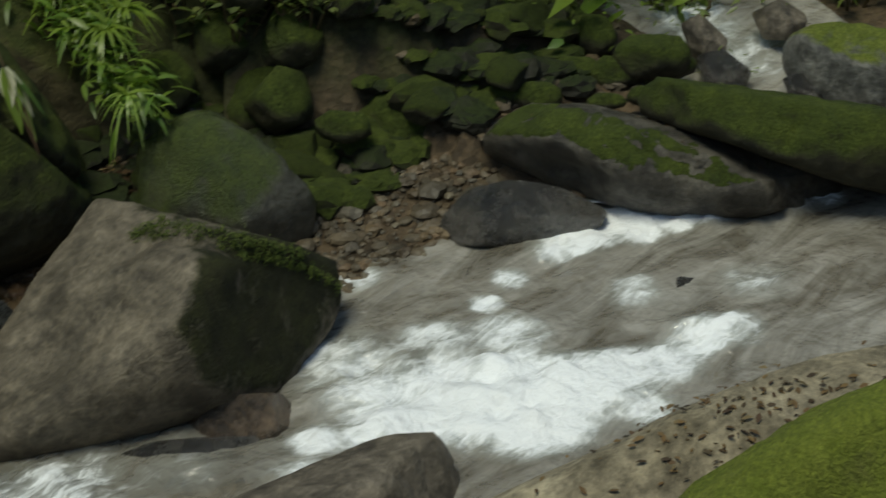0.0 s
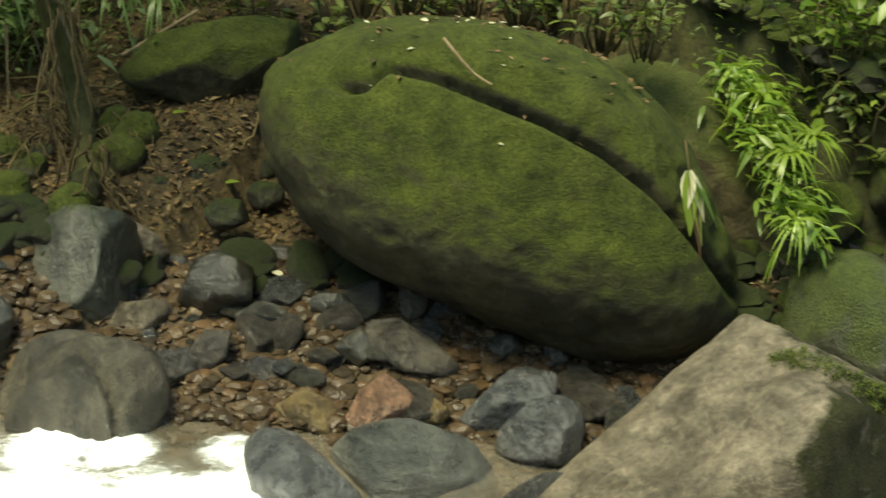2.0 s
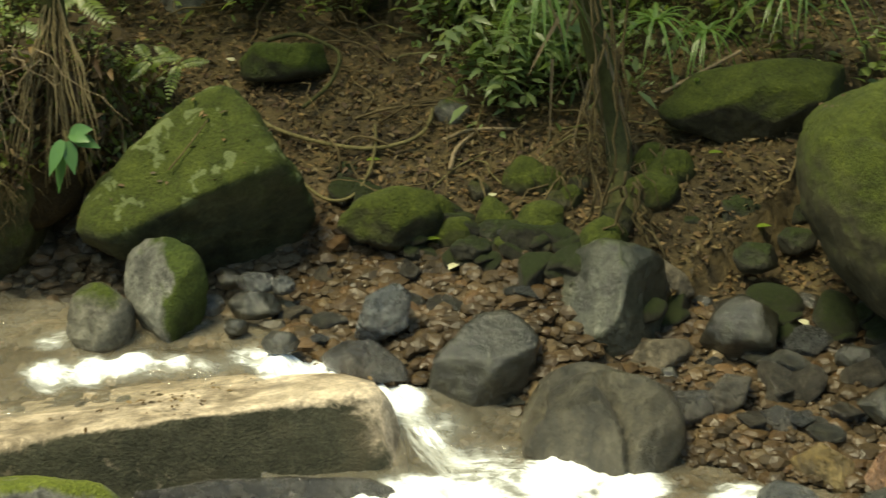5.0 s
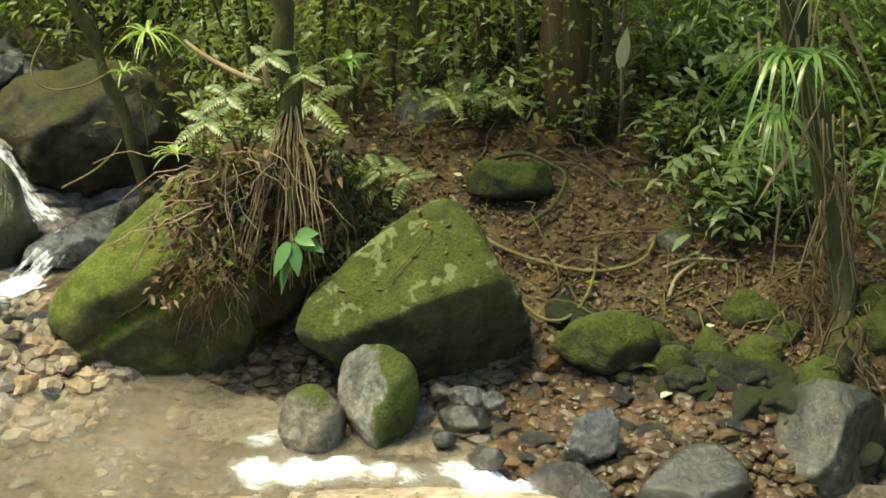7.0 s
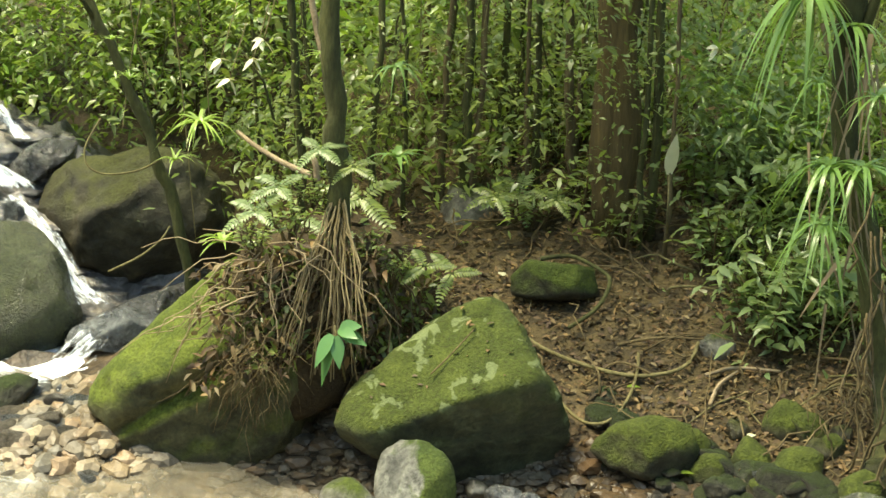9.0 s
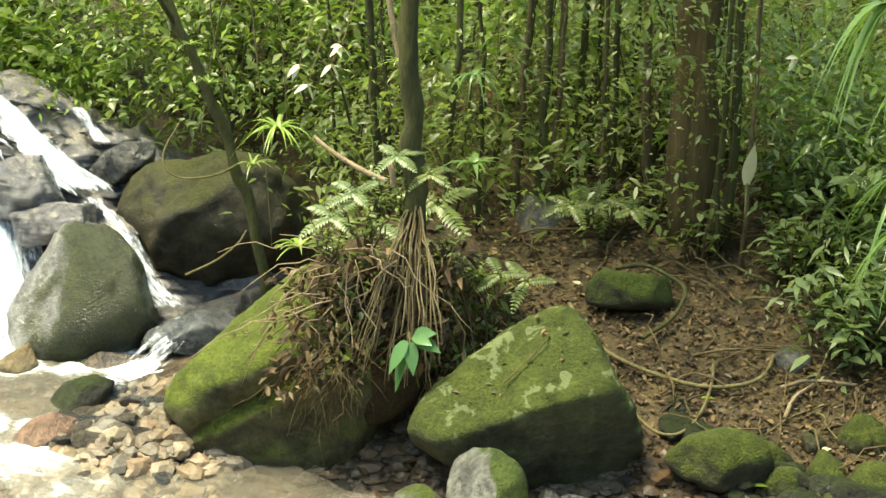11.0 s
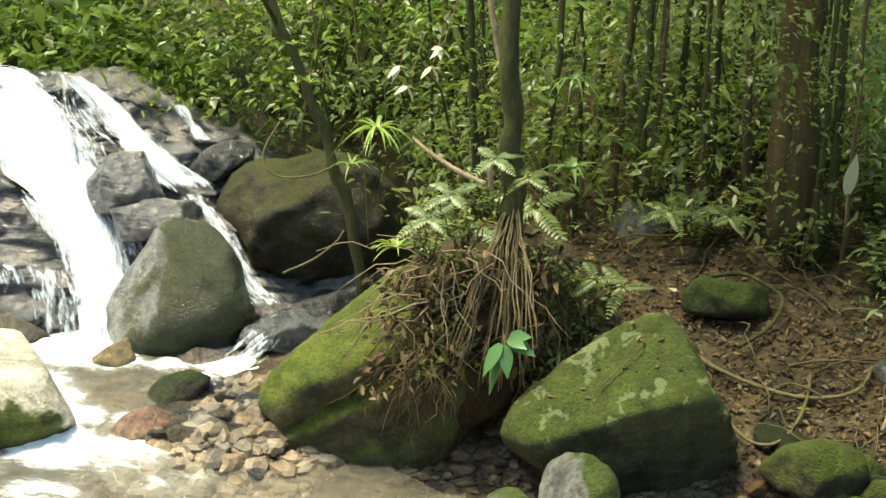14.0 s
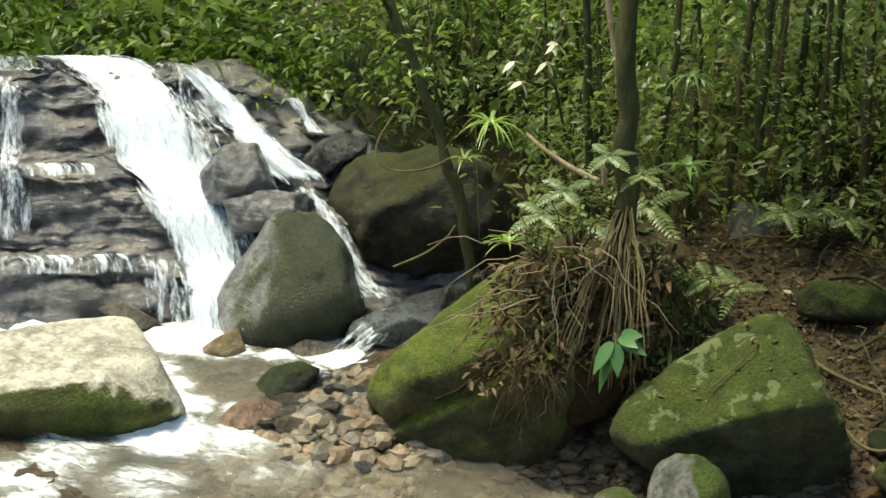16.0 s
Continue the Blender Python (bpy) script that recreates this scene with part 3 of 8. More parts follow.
def land(x, y):
    """Height of the bare ground."""
    sd, lev, wid = stream_near(x, y)
    d = np.abs(sd) - wid
    bank = np.maximum(d, 0)
    far = 0.20 * np.minimum(bank, 1.2) + 0.30 * np.clip(bank - 1.2, 0, 2.2) + 0.05 * np.clip(bank - 3.4, 0, 5) + 0.4 * np.clip(bank - 8.4, 0, 25) + 0.12 * np.maximum(bank - 33.4, 0)
    near = -0.10 * np.minimum(bank, 0.5) + 0.125 * np.clip(bank - 0.5, 0, 0.4) + 0.62 * np.clip(bank - 0.9, 0, 3.6) + 0.04 * np.clip(bank - 4.5, 0, 7) + 0.3 * np.clip(bank - 11.5, 0, 30)
    bed = -0.16 * np.clip(-d / 0.35, 0, 1)
    hollow = 0.45 * np.exp(-((x + 1.7) / 0.8) ** 2 - ((y - 6.1) / 0.55) ** 2)
    hollow = hollow + 0.27 * np.exp(-((x - 0.13) / 0.30) ** 2 - ((y - 7.06) / 0.22) ** 2)
    hollow = hollow + 0.22 * np.exp(-((x + 1.6) / 1.2) ** 4 - ((y - 8.10) / 0.42) ** 2)
    bar = 0.24 * np.exp(-((x + 3.28) / 0.52) ** 2 - ((y - 8.20) / 0.42) ** 2)
    return lev + bed + np.where(sd >= 0, far, near) - hollow + bar


def height(x, y):
    """Ground height of single points, with its unevenness."""
    x, y = np.atleast_1d(np.asarray(x, float)), np.atleast_1d(np.asarray(y, float))
    z = land(x, y)
    return z + np.array([0.05 * noise.fractal(Vector((a * 0.9, b * 0.9, 3)), 0.8, 2.1, 4) for a, b in zip(x, y)])


def ground_sheet():
    az = np.radians(np.concatenate([np.arange(-75, 60, 0.55), np.arange(60, 285, 5.0)]))
    r = np.concatenate([np.arange(0.6, 4.4, 0.35), np.arange(4.4, 13.5, 0.09), 13.5 * 1.09 ** np.arange(1, 45)])
    A, R = np.meshgrid(az, r)
    X, Y = -np.sin(A) * R, np.cos(A) * R
    Zz = height(X.ravel(), Y.ravel())
    v = np.stack([X.ravel(), Y.ravel(), Zz], -1)
    na, nr = len(az), len(r)
    faces = []
    for i in range(nr - 1):
        for j in range(na):
            k = (j + 1) % na
            faces.append((i * na + j, i * na + k, (i + 1) * na + k, (i + 1) * na + j))
    v = np.vstack([v, [[0, 0, height(0, 0)[0]]]])
    c = len(v) - 1
    faces += [(c, (j + 1) % na, j) for j in range(na)]
    faces = [f[::-1] for f in faces]
    ob = part("ground", (v, faces), GROUND)
    sd, lev, wid = stream_near(v[:, 0], v[:, 1])
    litter = np.clip((np.abs(sd) - wid - 0.95) / 0.5, 0, 1)
    at = ob.data.attributes.new("litter", "FLOAT", "POINT")
    at.data.foreach_set("value", litter.astype(np.float32))
    at = ob.data.attributes.new("moss", "FLOAT", "POINT")
    at.data.foreach_set("value", (0.85 * np.clip((v[:, 0] - 3.5) / 0.6, 0, 1) * np.clip(sd / 0.3, 0, 1)).astype(np.float32))
    return tagged(ob, "forest floor of brown leaf litter, mud and gravel", "ground", kind="structure")


ground_sheet()


# White water: x, y, radius, strength.
FOAM_RAPIDS = [(2.11, 5.18, 0.32, 0.50), (2.50, 5.19, 0.30, 0.50), (1.70, 5.19, 0.32, 0.45), (1.34, 5.29, 0.26, 0.55), (2.64, 4.88, 0.34, 0.40), (-4.87, 8.14, 0.30, 0.80), (-3.68, 7.91, 0.30, 0.50)]
FOAM_STREAM = [(2.89, 5.04, 0.80, 0.25), (2.97, 4.96, 0.35, 0.36), (3.72, 4.61, 0.20, 0.98), (3.88, 4.53, 0.22, 1.10), (4.04, 4.40, 0.24, 1.37), (4.15, 4.23, 0.26, 1.40), (4.38, 4.25, 0.26, 1.40), (4.58, 4.19, 0.20, 1.04), (4.28, 4.50, 0.22, 0.98), (4.11, 4.65, 0.24, 0.78), (3.92, 4.84, 0.34, 0.65), (3.87, 5.08, 0.30, 0.55), (4.76, 4.11, 0.18, 0.91), (5.00, 4.11, 0.16, 0.85), (5.13, 4.04, 0.14, 0.65), (4.50, 3.96, 0.14, 0.78), (5.23, 5.18, 0.10, 1.04), (5.39, 5.11, 0.12, 1.30), (5.56, 5.02, 0.12, 1.30), (5.73, 4.94, 0.10, 1.17), (5.91, 4.85, 0.09, 1.04), (6.06, 4.74, 0.08, 0.91), (5.19, 4.99, 0.08, 0.91), (4.53, 5.79, 0.16, 0.72), (4.37, 5.61, 0.14, 0.78), (4.81, 5.05, 0.09, 0.78), (4.60, 4.98, 0.08, 0.85), (6.24, 4.45, 0.10, 0.78), (5.07, 4.56, 0.16, 0.47), (5.48, 4.22, 0.20, 0.43), (4.48, 4.71, 0.20, 0.59), (4.25, 4.94, 0.20, 0.55), (3.23, 4.50, 0.20, 0.65), (3.47, 4.72, 0.14, 0.65)]
FOAM_POOL = [(2.58, 5.05, 0.40, 0.50), (-0.03, 6.30, 0.36, 1.15), (0.42, 6.10, 0.38, 1.2), (0.85, 6.00, 0.36, 1.15), (-0.26, 6.18, 0.35, 1.1), (1.20, 6.10, 0.26, 0.9), (0.19, 5.90, 0.52, 1.25), (0.83, 5.70, 0.52, 1.25), (1.15, 5.68, 0.30, 1.00), (-0.24, 7.07, 0.18, 0.75), (-0.05, 6.95, 0.20, 0.30)]
FOAM_FALL = [(0.17, 6.64, 0.28, 0.50), (-4.12, 8.16, 0.20, 0.80), (-4.05, 7.79, 0.28, 0.90), (-4.39, 7.40, 0.30, 0.60), (-4.91, 8.53, 0.30, 1.00), (-4.54, 9.07, 0.32, 1.00), (-5.41, 8.83, 0.35, 0.90), (-4.23, 8.95, 0.20, 0.70), (-3.79, 9.26, 0.22, 0.60), (-3.40, 9.46, 0.22, 0.70), (-4.42, 7.02, 0.30, 0.60), (-4.53, 8.47, 0.25, 0.90), (6.99, 5.54, 0.30, 0.50), (6.99, 5.93, 0.30, 0.60)]
FOAM_CHANNEL = [(-1.75, 7.22, 0.16, 0.75), (-1.60, 7.25, 0.15, 0.88), (-1.42, 7.28, 0.15, 1.00), (-1.24, 7.28, 0.14, 0.75), (-1.06, 7.24, 0.13, 0.50), (-0.86, 7.34, 0.15, 0.75), (-0.70, 7.28, 0.17, 1.19), (-0.55, 7.22, 0.16, 1.19), (-0.39, 7.18, 0.16, 1.19), (-0.24, 7.12, 0.16, 1.25), (-1.81, 7.56, 0.13, 0.50), (0.56, 6.75, 0.16, 1.10), (0.68, 6.84, 0.12, 0.90), (0.78, 6.52, 0.18, 1.00), (1.22, 6.40, 0.15, 0.80), (0.47, 6.58, 0.20, 1.10)]
FOAM_CHUTE = [(5.10, 5.08, 0.12, 0.90), (5.28, 5.01, 0.13, 1.00), (5.45, 4.92, 0.13, 1.10), (5.63, 4.84, 0.12, 1.00), (5.79, 4.75, 0.11, 0.90), (5.95, 4.64, 0.10, 0.80), (6.08, 4.52, 0.10, 0.60)]
# The weaker spots paint the pool's sparkle as white lace; the rest is foam.
FOAM_AND_SPARKLE = [(-4.38, 7.28, 0.30, 0.42), (-3.89, 7.29, 0.30, 0.45), (-3.69, 7.78, 0.24, 0.40), (-3.31, 7.62, 0.26, 0.38), (-4.34, 6.99, 0.25, 0.50), (-3.98, 7.91, 0.20, 0.55), (-4.31, 8.39, 0.16, 0.80), (-4.86, 8.97, 0.14, 0.70), (-3.37, 8.23, 0.14, 0.36), (-3.83, 8.22, 0.14, 0.45), (-3.76, 9.16, 0.16, 0.9), (-3.56, 9.08, 0.16, 1.0), (-3.40, 9.12, 0.14, 0.9), (-3.90, 8.98, 0.14, 0.8), (-3.62, 8.86, 0.14, 0.6), (-3.30, 8.98, 0.12, 0.7)]
FOAM = FOAM_AND_SPARKLE + FOAM_CHANNEL + FOAM_CHUTE + FOAM_RAPIDS + FOAM_STREAM + FOAM_POOL + FOAM_FALL


def foam_at(x, y):
    f = np.zeros(len(x))
    for fx, fy, r, s in FOAM:
        q = np.hypot(x - fx, y - fy) / r
        f = np.maximum(f, s * np.clip(1.35 - q, 0, 1))
    return f


def water_sheet():
    """The stream's surface from the pool under the fall to the side stream."""
    pts = _S[1:]
    dense = []
    for a, b in zip(pts[:-1], pts[1:]):
        k = max(4, int(np.hypot(*(b[:2] - a[:2])) / 0.045))
        for i in range(k):
            dense.append(a + (b - a) * i / k)
    dense = np.array(dense)
    ker = np.ones(9) / 9
    sm = np.stack([np.convolve(np.pad(dense[:, i], 4, mode="edge"), ker, mode="valid") for i in range(4)], -1)
    t = np.gradient(sm[:, :2], axis=0)
    t /= np.linalg.norm(t, axis=1)[:, None]
    nrm = np.stack([-t[:, 1], t[:, 0]], -1)
    across = np.linspace(-1, 1, 61)
    v = []
    for s, nn in zip(sm, nrm):
        w = 1.35 * s[3] + 0.1
        for c in across:
            v.append((s[0] + nn[0] * w * c, s[1] + nn[1] * w * c, s[2]))
    v = np.array(v)
    f = foam_at(v[:, 0], v[:, 1])
    v[:, 2] += np.array([0.026 * noise.fractal(Vector((p[0] * 2.2, p[1] * 4.5, 1)), 0.8, 2.2, 4) for p in v])
    v[:, 2] += f * np.array([0.02 + 0.05 * noise.fractal(Vector((p[0] * 6, p[1] * 6, 8)), 0.7, 2.2, 4) for p in v])
    m = len(across)
    faces = [(i * m + j, i * m + j + 1, (i + 1) * m + j + 1, (i + 1) * m + j) for i in range(len(sm) - 1) for j in range(m - 1)]
    faces = [q[::-1] for q in faces]
    ob = part("water", (v, faces), WATER)
    at = ob.data.attributes.new("foam", "FLOAT", "POINT")
    at.data.foreach_set("value", f.astype(np.float32))
    at = ob.data.attributes.new("rapid", "FLOAT", "POINT")
    at.data.foreach_set("value", np.clip((v[:, 0] - 2.4) / 1.2, 0, 1).astype(np.float32))
    ob.visible_shadow = False
    return tagged(ob, "clear brown stream water breaking into white foam", "water", kind="structure")


water_sheet()

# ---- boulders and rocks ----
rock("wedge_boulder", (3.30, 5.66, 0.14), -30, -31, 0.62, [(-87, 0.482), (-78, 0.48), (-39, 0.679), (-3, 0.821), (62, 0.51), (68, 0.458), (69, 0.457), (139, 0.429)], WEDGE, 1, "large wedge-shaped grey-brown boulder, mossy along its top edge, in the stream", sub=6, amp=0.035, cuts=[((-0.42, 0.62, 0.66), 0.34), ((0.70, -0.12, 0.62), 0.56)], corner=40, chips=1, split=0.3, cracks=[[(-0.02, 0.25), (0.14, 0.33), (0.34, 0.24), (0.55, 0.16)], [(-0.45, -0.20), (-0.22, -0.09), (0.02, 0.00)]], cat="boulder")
rock("mossy_boulder", (2.77, 7.33, 0.68), -21, -23, 0.85, [(-170, 1.088), (-150, 0.938), (-130, 0.748), (-110, 0.619), (-90, 0.811), (-70, 1.048), (-50, 1.218), (-30, 1.267), (-10, 1.197), (10, 1.007), (30, 0.819), (50, 0.731), (70, 0.701), (90, 0.734), (110, 0.907), (130, 1.102), (150, 1.244), (170, 1.241)], BIGMOSS, 2, "huge rounded boulder covered in green moss with a dark bare underside", sub=7, amp=0.032, chips=0, cracks=[[(-0.75, 0.39), (-0.65, 0.40), (-0.54, 0.50), (-0.33, 0.46), (-0.11, 0.38), (0.17, 0.28), (0.44, 0.15), (0.69, -0.03), (0.91, -0.27), (1.08, -0.48)]], cat="boulder")
rock("mossy_boulder", (3.83, 7.62, 0.47), -27, -22, 0.60, [(-175, 0.633), (-137, 0.372), (-126, 0.369), (-85, 0.723), (-4, 0.6), (18, 0.51), (52, 0.466), (76, 0.511), (87, 0.586)], MOSS_BROWN, 3, "brown mossy boulder slab wedged behind the huge mossy boulder", sub=6, amp=0.085, cat="boulder")
rock("mossy_boulder", (4.15, 6.24, 0.26), -33, -27, 0.28, [(-180, 0.38), (-118, 0.289), (-94, 0.308), (-12, 0.406), (38, 0.27), (53, 0.263), (93, 0.323), (128, 0.373)], FLANK, 4, "rounded dark boulder with green moss and a grey wet flank", sub=5, amp=0.085, cat="boulder")
rock("tongue_boulder", (5.91, 5.11, 0.13), -48, -26, 0.50, [(-159, 0.792), (-108, 0.278), (-106, 0.269), (-91, 0.252), (-87, 0.286), (37, 0.66), (68, 0.253), (77, 0.17), (88, 0.244), (112, 0.484), (143, 0.753)], TONGUE, 5, "long low grey boulder with bright moss on its upper end", sub=6, amp=0.085, chips=4, split=0.5, cracks=[[(-0.18, 0.06), (0.03, 0.00), (0.27, -0.07), (0.56, -0.03)]], cat="boulder")
rock("wet_rock", (5.13, 5.33, 0.07), -43, -27, 0.18, [(-153, 0.34), (-93, 0.151), (-80, 0.138), (-26, 0.345), (61, 0.193), (80, 0.144), (104, 0.16), (133, 0.234)], WET, 6, "smooth dark wet rock at the edge of the water", sub=5, amp=0.085, edge=1)
rock("mossy_boulder", (6.10, 4.67, 0.35), -52, -25, 0.40, [(-142, 0.415), (-107, 0.109), (-102, 0.135), (3, 0.694), (84, 0.179), (127, 0.503)], MOSS, 7, "long mossy ridge-shaped boulder", sub=6, amp=0.085, cat="boulder")
rock("wet_rock", (6.05, 4.91, 0.28), -50, -25, 0.10, [(-130, 0.11), (-84, 0.088), (2, 0.181), (64, 0.094), (103, 0.091)], WET, 8, "grey wet rock lodged between two long boulders", sub=4, amp=0.085, edge=1)
rock("pale_boulder", (6.96, 4.88, 0.36), -54, -23, 0.21, [(-165, 0.299), (-123, 0.212), (-91, 0.195), (4, 0.363), (87, 0.193), (116, 0.243)], PALEMOSS, 9, "pale grey boulder with yellow-green moss on its crown", sub=5, amp=0.085, cat="boulder")
rock("grey_rock", (6.66, 5.57, 0.40), -49, -22, 0.09, [(-160, 0.086), (-101, 0.105), (-11, 0.11), (48, 0.081), (116, 0.122)], GREY, 10, "grey rock beside the side stream", sub=4, amp=0.085, edge=1)
rock("grey_rock", (6.64, 5.42, 0.29), -50, -23, 0.09, [(-162, 0.112), (-93, 0.086), (-17, 0.131), (54, 0.074), (106, 0.098)], WET, 11, "grey wet rock beside the side stream", sub=4, amp=0.085, edge=1)
rock("grey_rock", (7.16, 5.49, 0.38), -52, -21, 0.09, [(-154, 0.117), (-90, 0.098), (-4, 0.131), (58, 0.093), (118, 0.1)], GREY, 12, "dark grey rock beside the side stream", sub=4, amp=0.085, edge=1)
rock("grey_rock", (6.78, 4.99, 0.26), -53, -23, 0.08, [(-156, 0.102), (-94, 0.073), (-7, 0.122), (54, 0.07), (110, 0.088)], WET, 13, "grey rock under the pale boulder", sub=4, amp=0.085, edge=1)
rock("mossy_rock", (5.31, 6.23, 0.23), -39, -24, 0.18, [(-144, 0.256), (-92, 0.181), (-14, 0.303), (44, 0.188), (64, 0.16), (108, 0.179), (133, 0.213)], MOSS, 14, "rounded rock covered in dark green moss on the gravel", sub=5, amp=0.085)
rock("mossy_rock", (4.73, 6.57, 0.39), -34, -23, 0.13, [(-137, 0.143), (-66, 0.149), (4, 0.143), (66, 0.16), (134, 0.123)], MOSS, 15, "upright rock covered in dark moss", sub=4, amp=0.085)
rock("mossy_rock", (6.05, 5.93, 0.31), -44, -23, 0.09, [(-146, 0.146), (-94, 0.084), (-75, 0.09), (-23, 0.171), (50, 0.128), (86, 0.082), (123, 0.125), (179, 0.172)], MOSS, 16, "moss-covered stone of the stony bank", sub=4, amp=0.085, group="mossy stones of the bank")
rock("mossy_rock", (6.20, 5.74, 0.31), -46, -23, 0.08, [(-151, 0.124), (-94, 0.083), (-71, 0.088), (-18, 0.139), (44, 0.114), (85, 0.082), (130, 0.115), (180, 0.137)], MOSS, 17, "moss-covered stone of the stony bank", sub=4, amp=0.085, group="mossy stones of the bank")
rock("mossy_rock", (5.75, 5.85, 0.30), -43, -24, 0.07, [(-149, 0.112), (-95, 0.068), (-74, 0.073), (-22, 0.128), (47, 0.1), (85, 0.067), (125, 0.098), (179, 0.128)], MOSS, 18, "moss-covered stone of the stony bank", sub=4, amp=0.085, group="mossy stones of the bank")
rock("mossy_rock", (6.09, 6.17, 0.39), -44, -22, 0.07, [(-161, 0.091), (-97, 0.085), (-64, 0.084), (-14, 0.098), (32, 0.092), (82, 0.083), (140, 0.095), (179, 0.094)], MOSS, 19, "moss-covered stone of the stony bank", sub=4, amp=0.085, group="mossy stones of the bank")
rock("mossy_rock", (5.88, 6.17, 0.32), -43, -23, 0.08, [(-159, 0.11), (-97, 0.093), (-67, 0.094), (-15, 0.12), (35, 0.109), (83, 0.091), (136, 0.111), (178, 0.115)], MOSS, 20, "moss-covered stone of the stony bank", sub=4, amp=0.085, group="mossy stones of the bank")
rock("mossy_rock", (6.25, 6.31, 0.43), -44, -21, 0.12, [(-158, 0.167), (-96, 0.137), (-67, 0.14), (-15, 0.182), (36, 0.163), (83, 0.134), (136, 0.167), (179, 0.175)], MOSS, 21, "moss-covered stone of the stony bank", sub=4, amp=0.085, group="mossy stones of the bank")
rock("mossy_rock", (6.30, 5.99, 0.41), -45, -22, 0.08, [(-164, 0.1), (-97, 0.112), (-58, 0.107), (-10, 0.106), (28, 0.104), (82, 0.11), (147, 0.11), (180, 0.101)], MOSS, 22, "moss-covered stone of the stony bank", sub=4, amp=0.085, group="mossy stones of the bank")
rock("mossy_rock", (6.32, 5.61, 0.40), -47, -22, 0.11, [(-180, 0.19), (-149, 0.169), (-93, 0.11), (-71, 0.117), (-18, 0.193), (46, 0.155), (86, 0.108), (129, 0.155)], MOSS, 23, "moss-covered stone of the stony bank", sub=4, amp=0.085, group="mossy stones of the bank")
rock("mossy_rock", (5.29, 6.79, 0.44), -37, -22, 0.08, [(-155, 0.116), (-98, 0.076), (-75, 0.08), (-23, 0.13), (41, 0.107), (82, 0.075), (125, 0.105), (175, 0.128)], MOSS, 24, "moss-covered stone of the stony bank", sub=4, amp=0.085, group="mossy stones of the bank")
rock("mossy_rock", (5.38, 6.57, 0.44), -38, -22, 0.07, [(-158, 0.105), (-98, 0.078), (-72, 0.081), (-20, 0.116), (37, 0.101), (82, 0.076), (130, 0.101), (176, 0.113)], MOSS, 25, "moss-covered stone of the stony bank", sub=4, amp=0.085, group="mossy stones of the bank")
rock("mossy_rock", (5.58, 6.53, 0.33), -39, -22, 0.07, [(-158, 0.094), (-97, 0.071), (-71, 0.073), (-19, 0.104), (37, 0.091), (82, 0.069), (131, 0.091), (177, 0.101)], MOSS, 26, "moss-covered stone of the stony bank", sub=4, amp=0.085, group="mossy stones of the bank")
rock("mossy_rock", (5.28, 6.69, 0.32), -37, -23, 0.05, [(-159, 0.073), (-98, 0.056), (-71, 0.058), (-20, 0.08), (35, 0.071), (81, 0.055), (131, 0.071), (176, 0.078)], MOSS, 27, "moss-covered stone of the stony bank", sub=3, amp=0.085, group="mossy stones of the bank")
rock("mossy_rock", (5.65, 6.29, 0.33), -41, -23, 0.06, [(-157, 0.082), (-97, 0.061), (-71, 0.064), (-18, 0.091), (38, 0.079), (83, 0.06), (131, 0.079), (177, 0.088)], MOSS, 28, "moss-covered stone of the stony bank", sub=4, amp=0.085, group="mossy stones of the bank")
rock("mossy_rock", (4.83, 6.21, 0.33), -37, -24, 0.08, [(-153, 0.118), (-98, 0.074), (-77, 0.079), (-24, 0.134), (43, 0.107), (82, 0.073), (123, 0.104), (175, 0.132)], MOSS, 29, "moss-covered stone of the stony bank", sub=4, amp=0.085, group="mossy stones of the bank")
rock("mossy_rock", (5.73, 6.47, 0.43), -40, -22, 0.06, [(-155, 0.09), (-97, 0.064), (-72, 0.067), (-20, 0.1), (40, 0.085), (83, 0.062), (129, 0.085), (177, 0.098)], MOSS, 30, "moss-covered stone of the stony bank", sub=4, amp=0.085, group="mossy stones of the bank")
rock("mossy_rock", (5.89, 6.35, 0.43), -42, -22, 0.06, [(-157, 0.092), (-96, 0.071), (-70, 0.073), (-17, 0.101), (38, 0.089), (83, 0.069), (133, 0.09), (178, 0.098)], MOSS, 31, "moss-covered stone of the stony bank", sub=4, amp=0.085, group="mossy stones of the bank")
rock("mossy_rock", (5.76, 6.79, 0.43), -39, -21, 0.07, [(-153, 0.102), (-97, 0.065), (-75, 0.069), (-22, 0.116), (43, 0.093), (83, 0.064), (125, 0.092), (177, 0.115)], MOSS, 32, "moss-covered stone of the stony bank", sub=4, amp=0.085, group="mossy stones of the bank")
rock("mossy_rock", (5.66, 7.10, 0.44), -37, -21, 0.08, [(-150, 0.126), (-97, 0.073), (-78, 0.079), (-25, 0.145), (46, 0.111), (83, 0.072), (121, 0.107), (176, 0.145)], MOSS, 33, "moss-covered stone of the stony bank", sub=4, amp=0.085, group="mossy stones of the bank")
rock("mossy_rock", (5.11, 6.99, 0.44), -35, -22, 0.07, [(-155, 0.113), (-98, 0.073), (-76, 0.078), (-24, 0.127), (41, 0.104), (81, 0.072), (124, 0.102), (175, 0.125)], MOSS, 34, "moss-covered stone of the stony bank", sub=4, amp=0.085, group="mossy stones of the bank")
rock("mossy_rock", (6.08, 5.47, 0.31), -47, -24, 0.05, [(-180, 0.073), (-152, 0.067), (-94, 0.047), (-70, 0.05), (-17, 0.075), (43, 0.063), (85, 0.046), (132, 0.063)], MOSS, 35, "moss-covered stone of the stony bank", sub=3, amp=0.085, group="mossy stones of the bank")
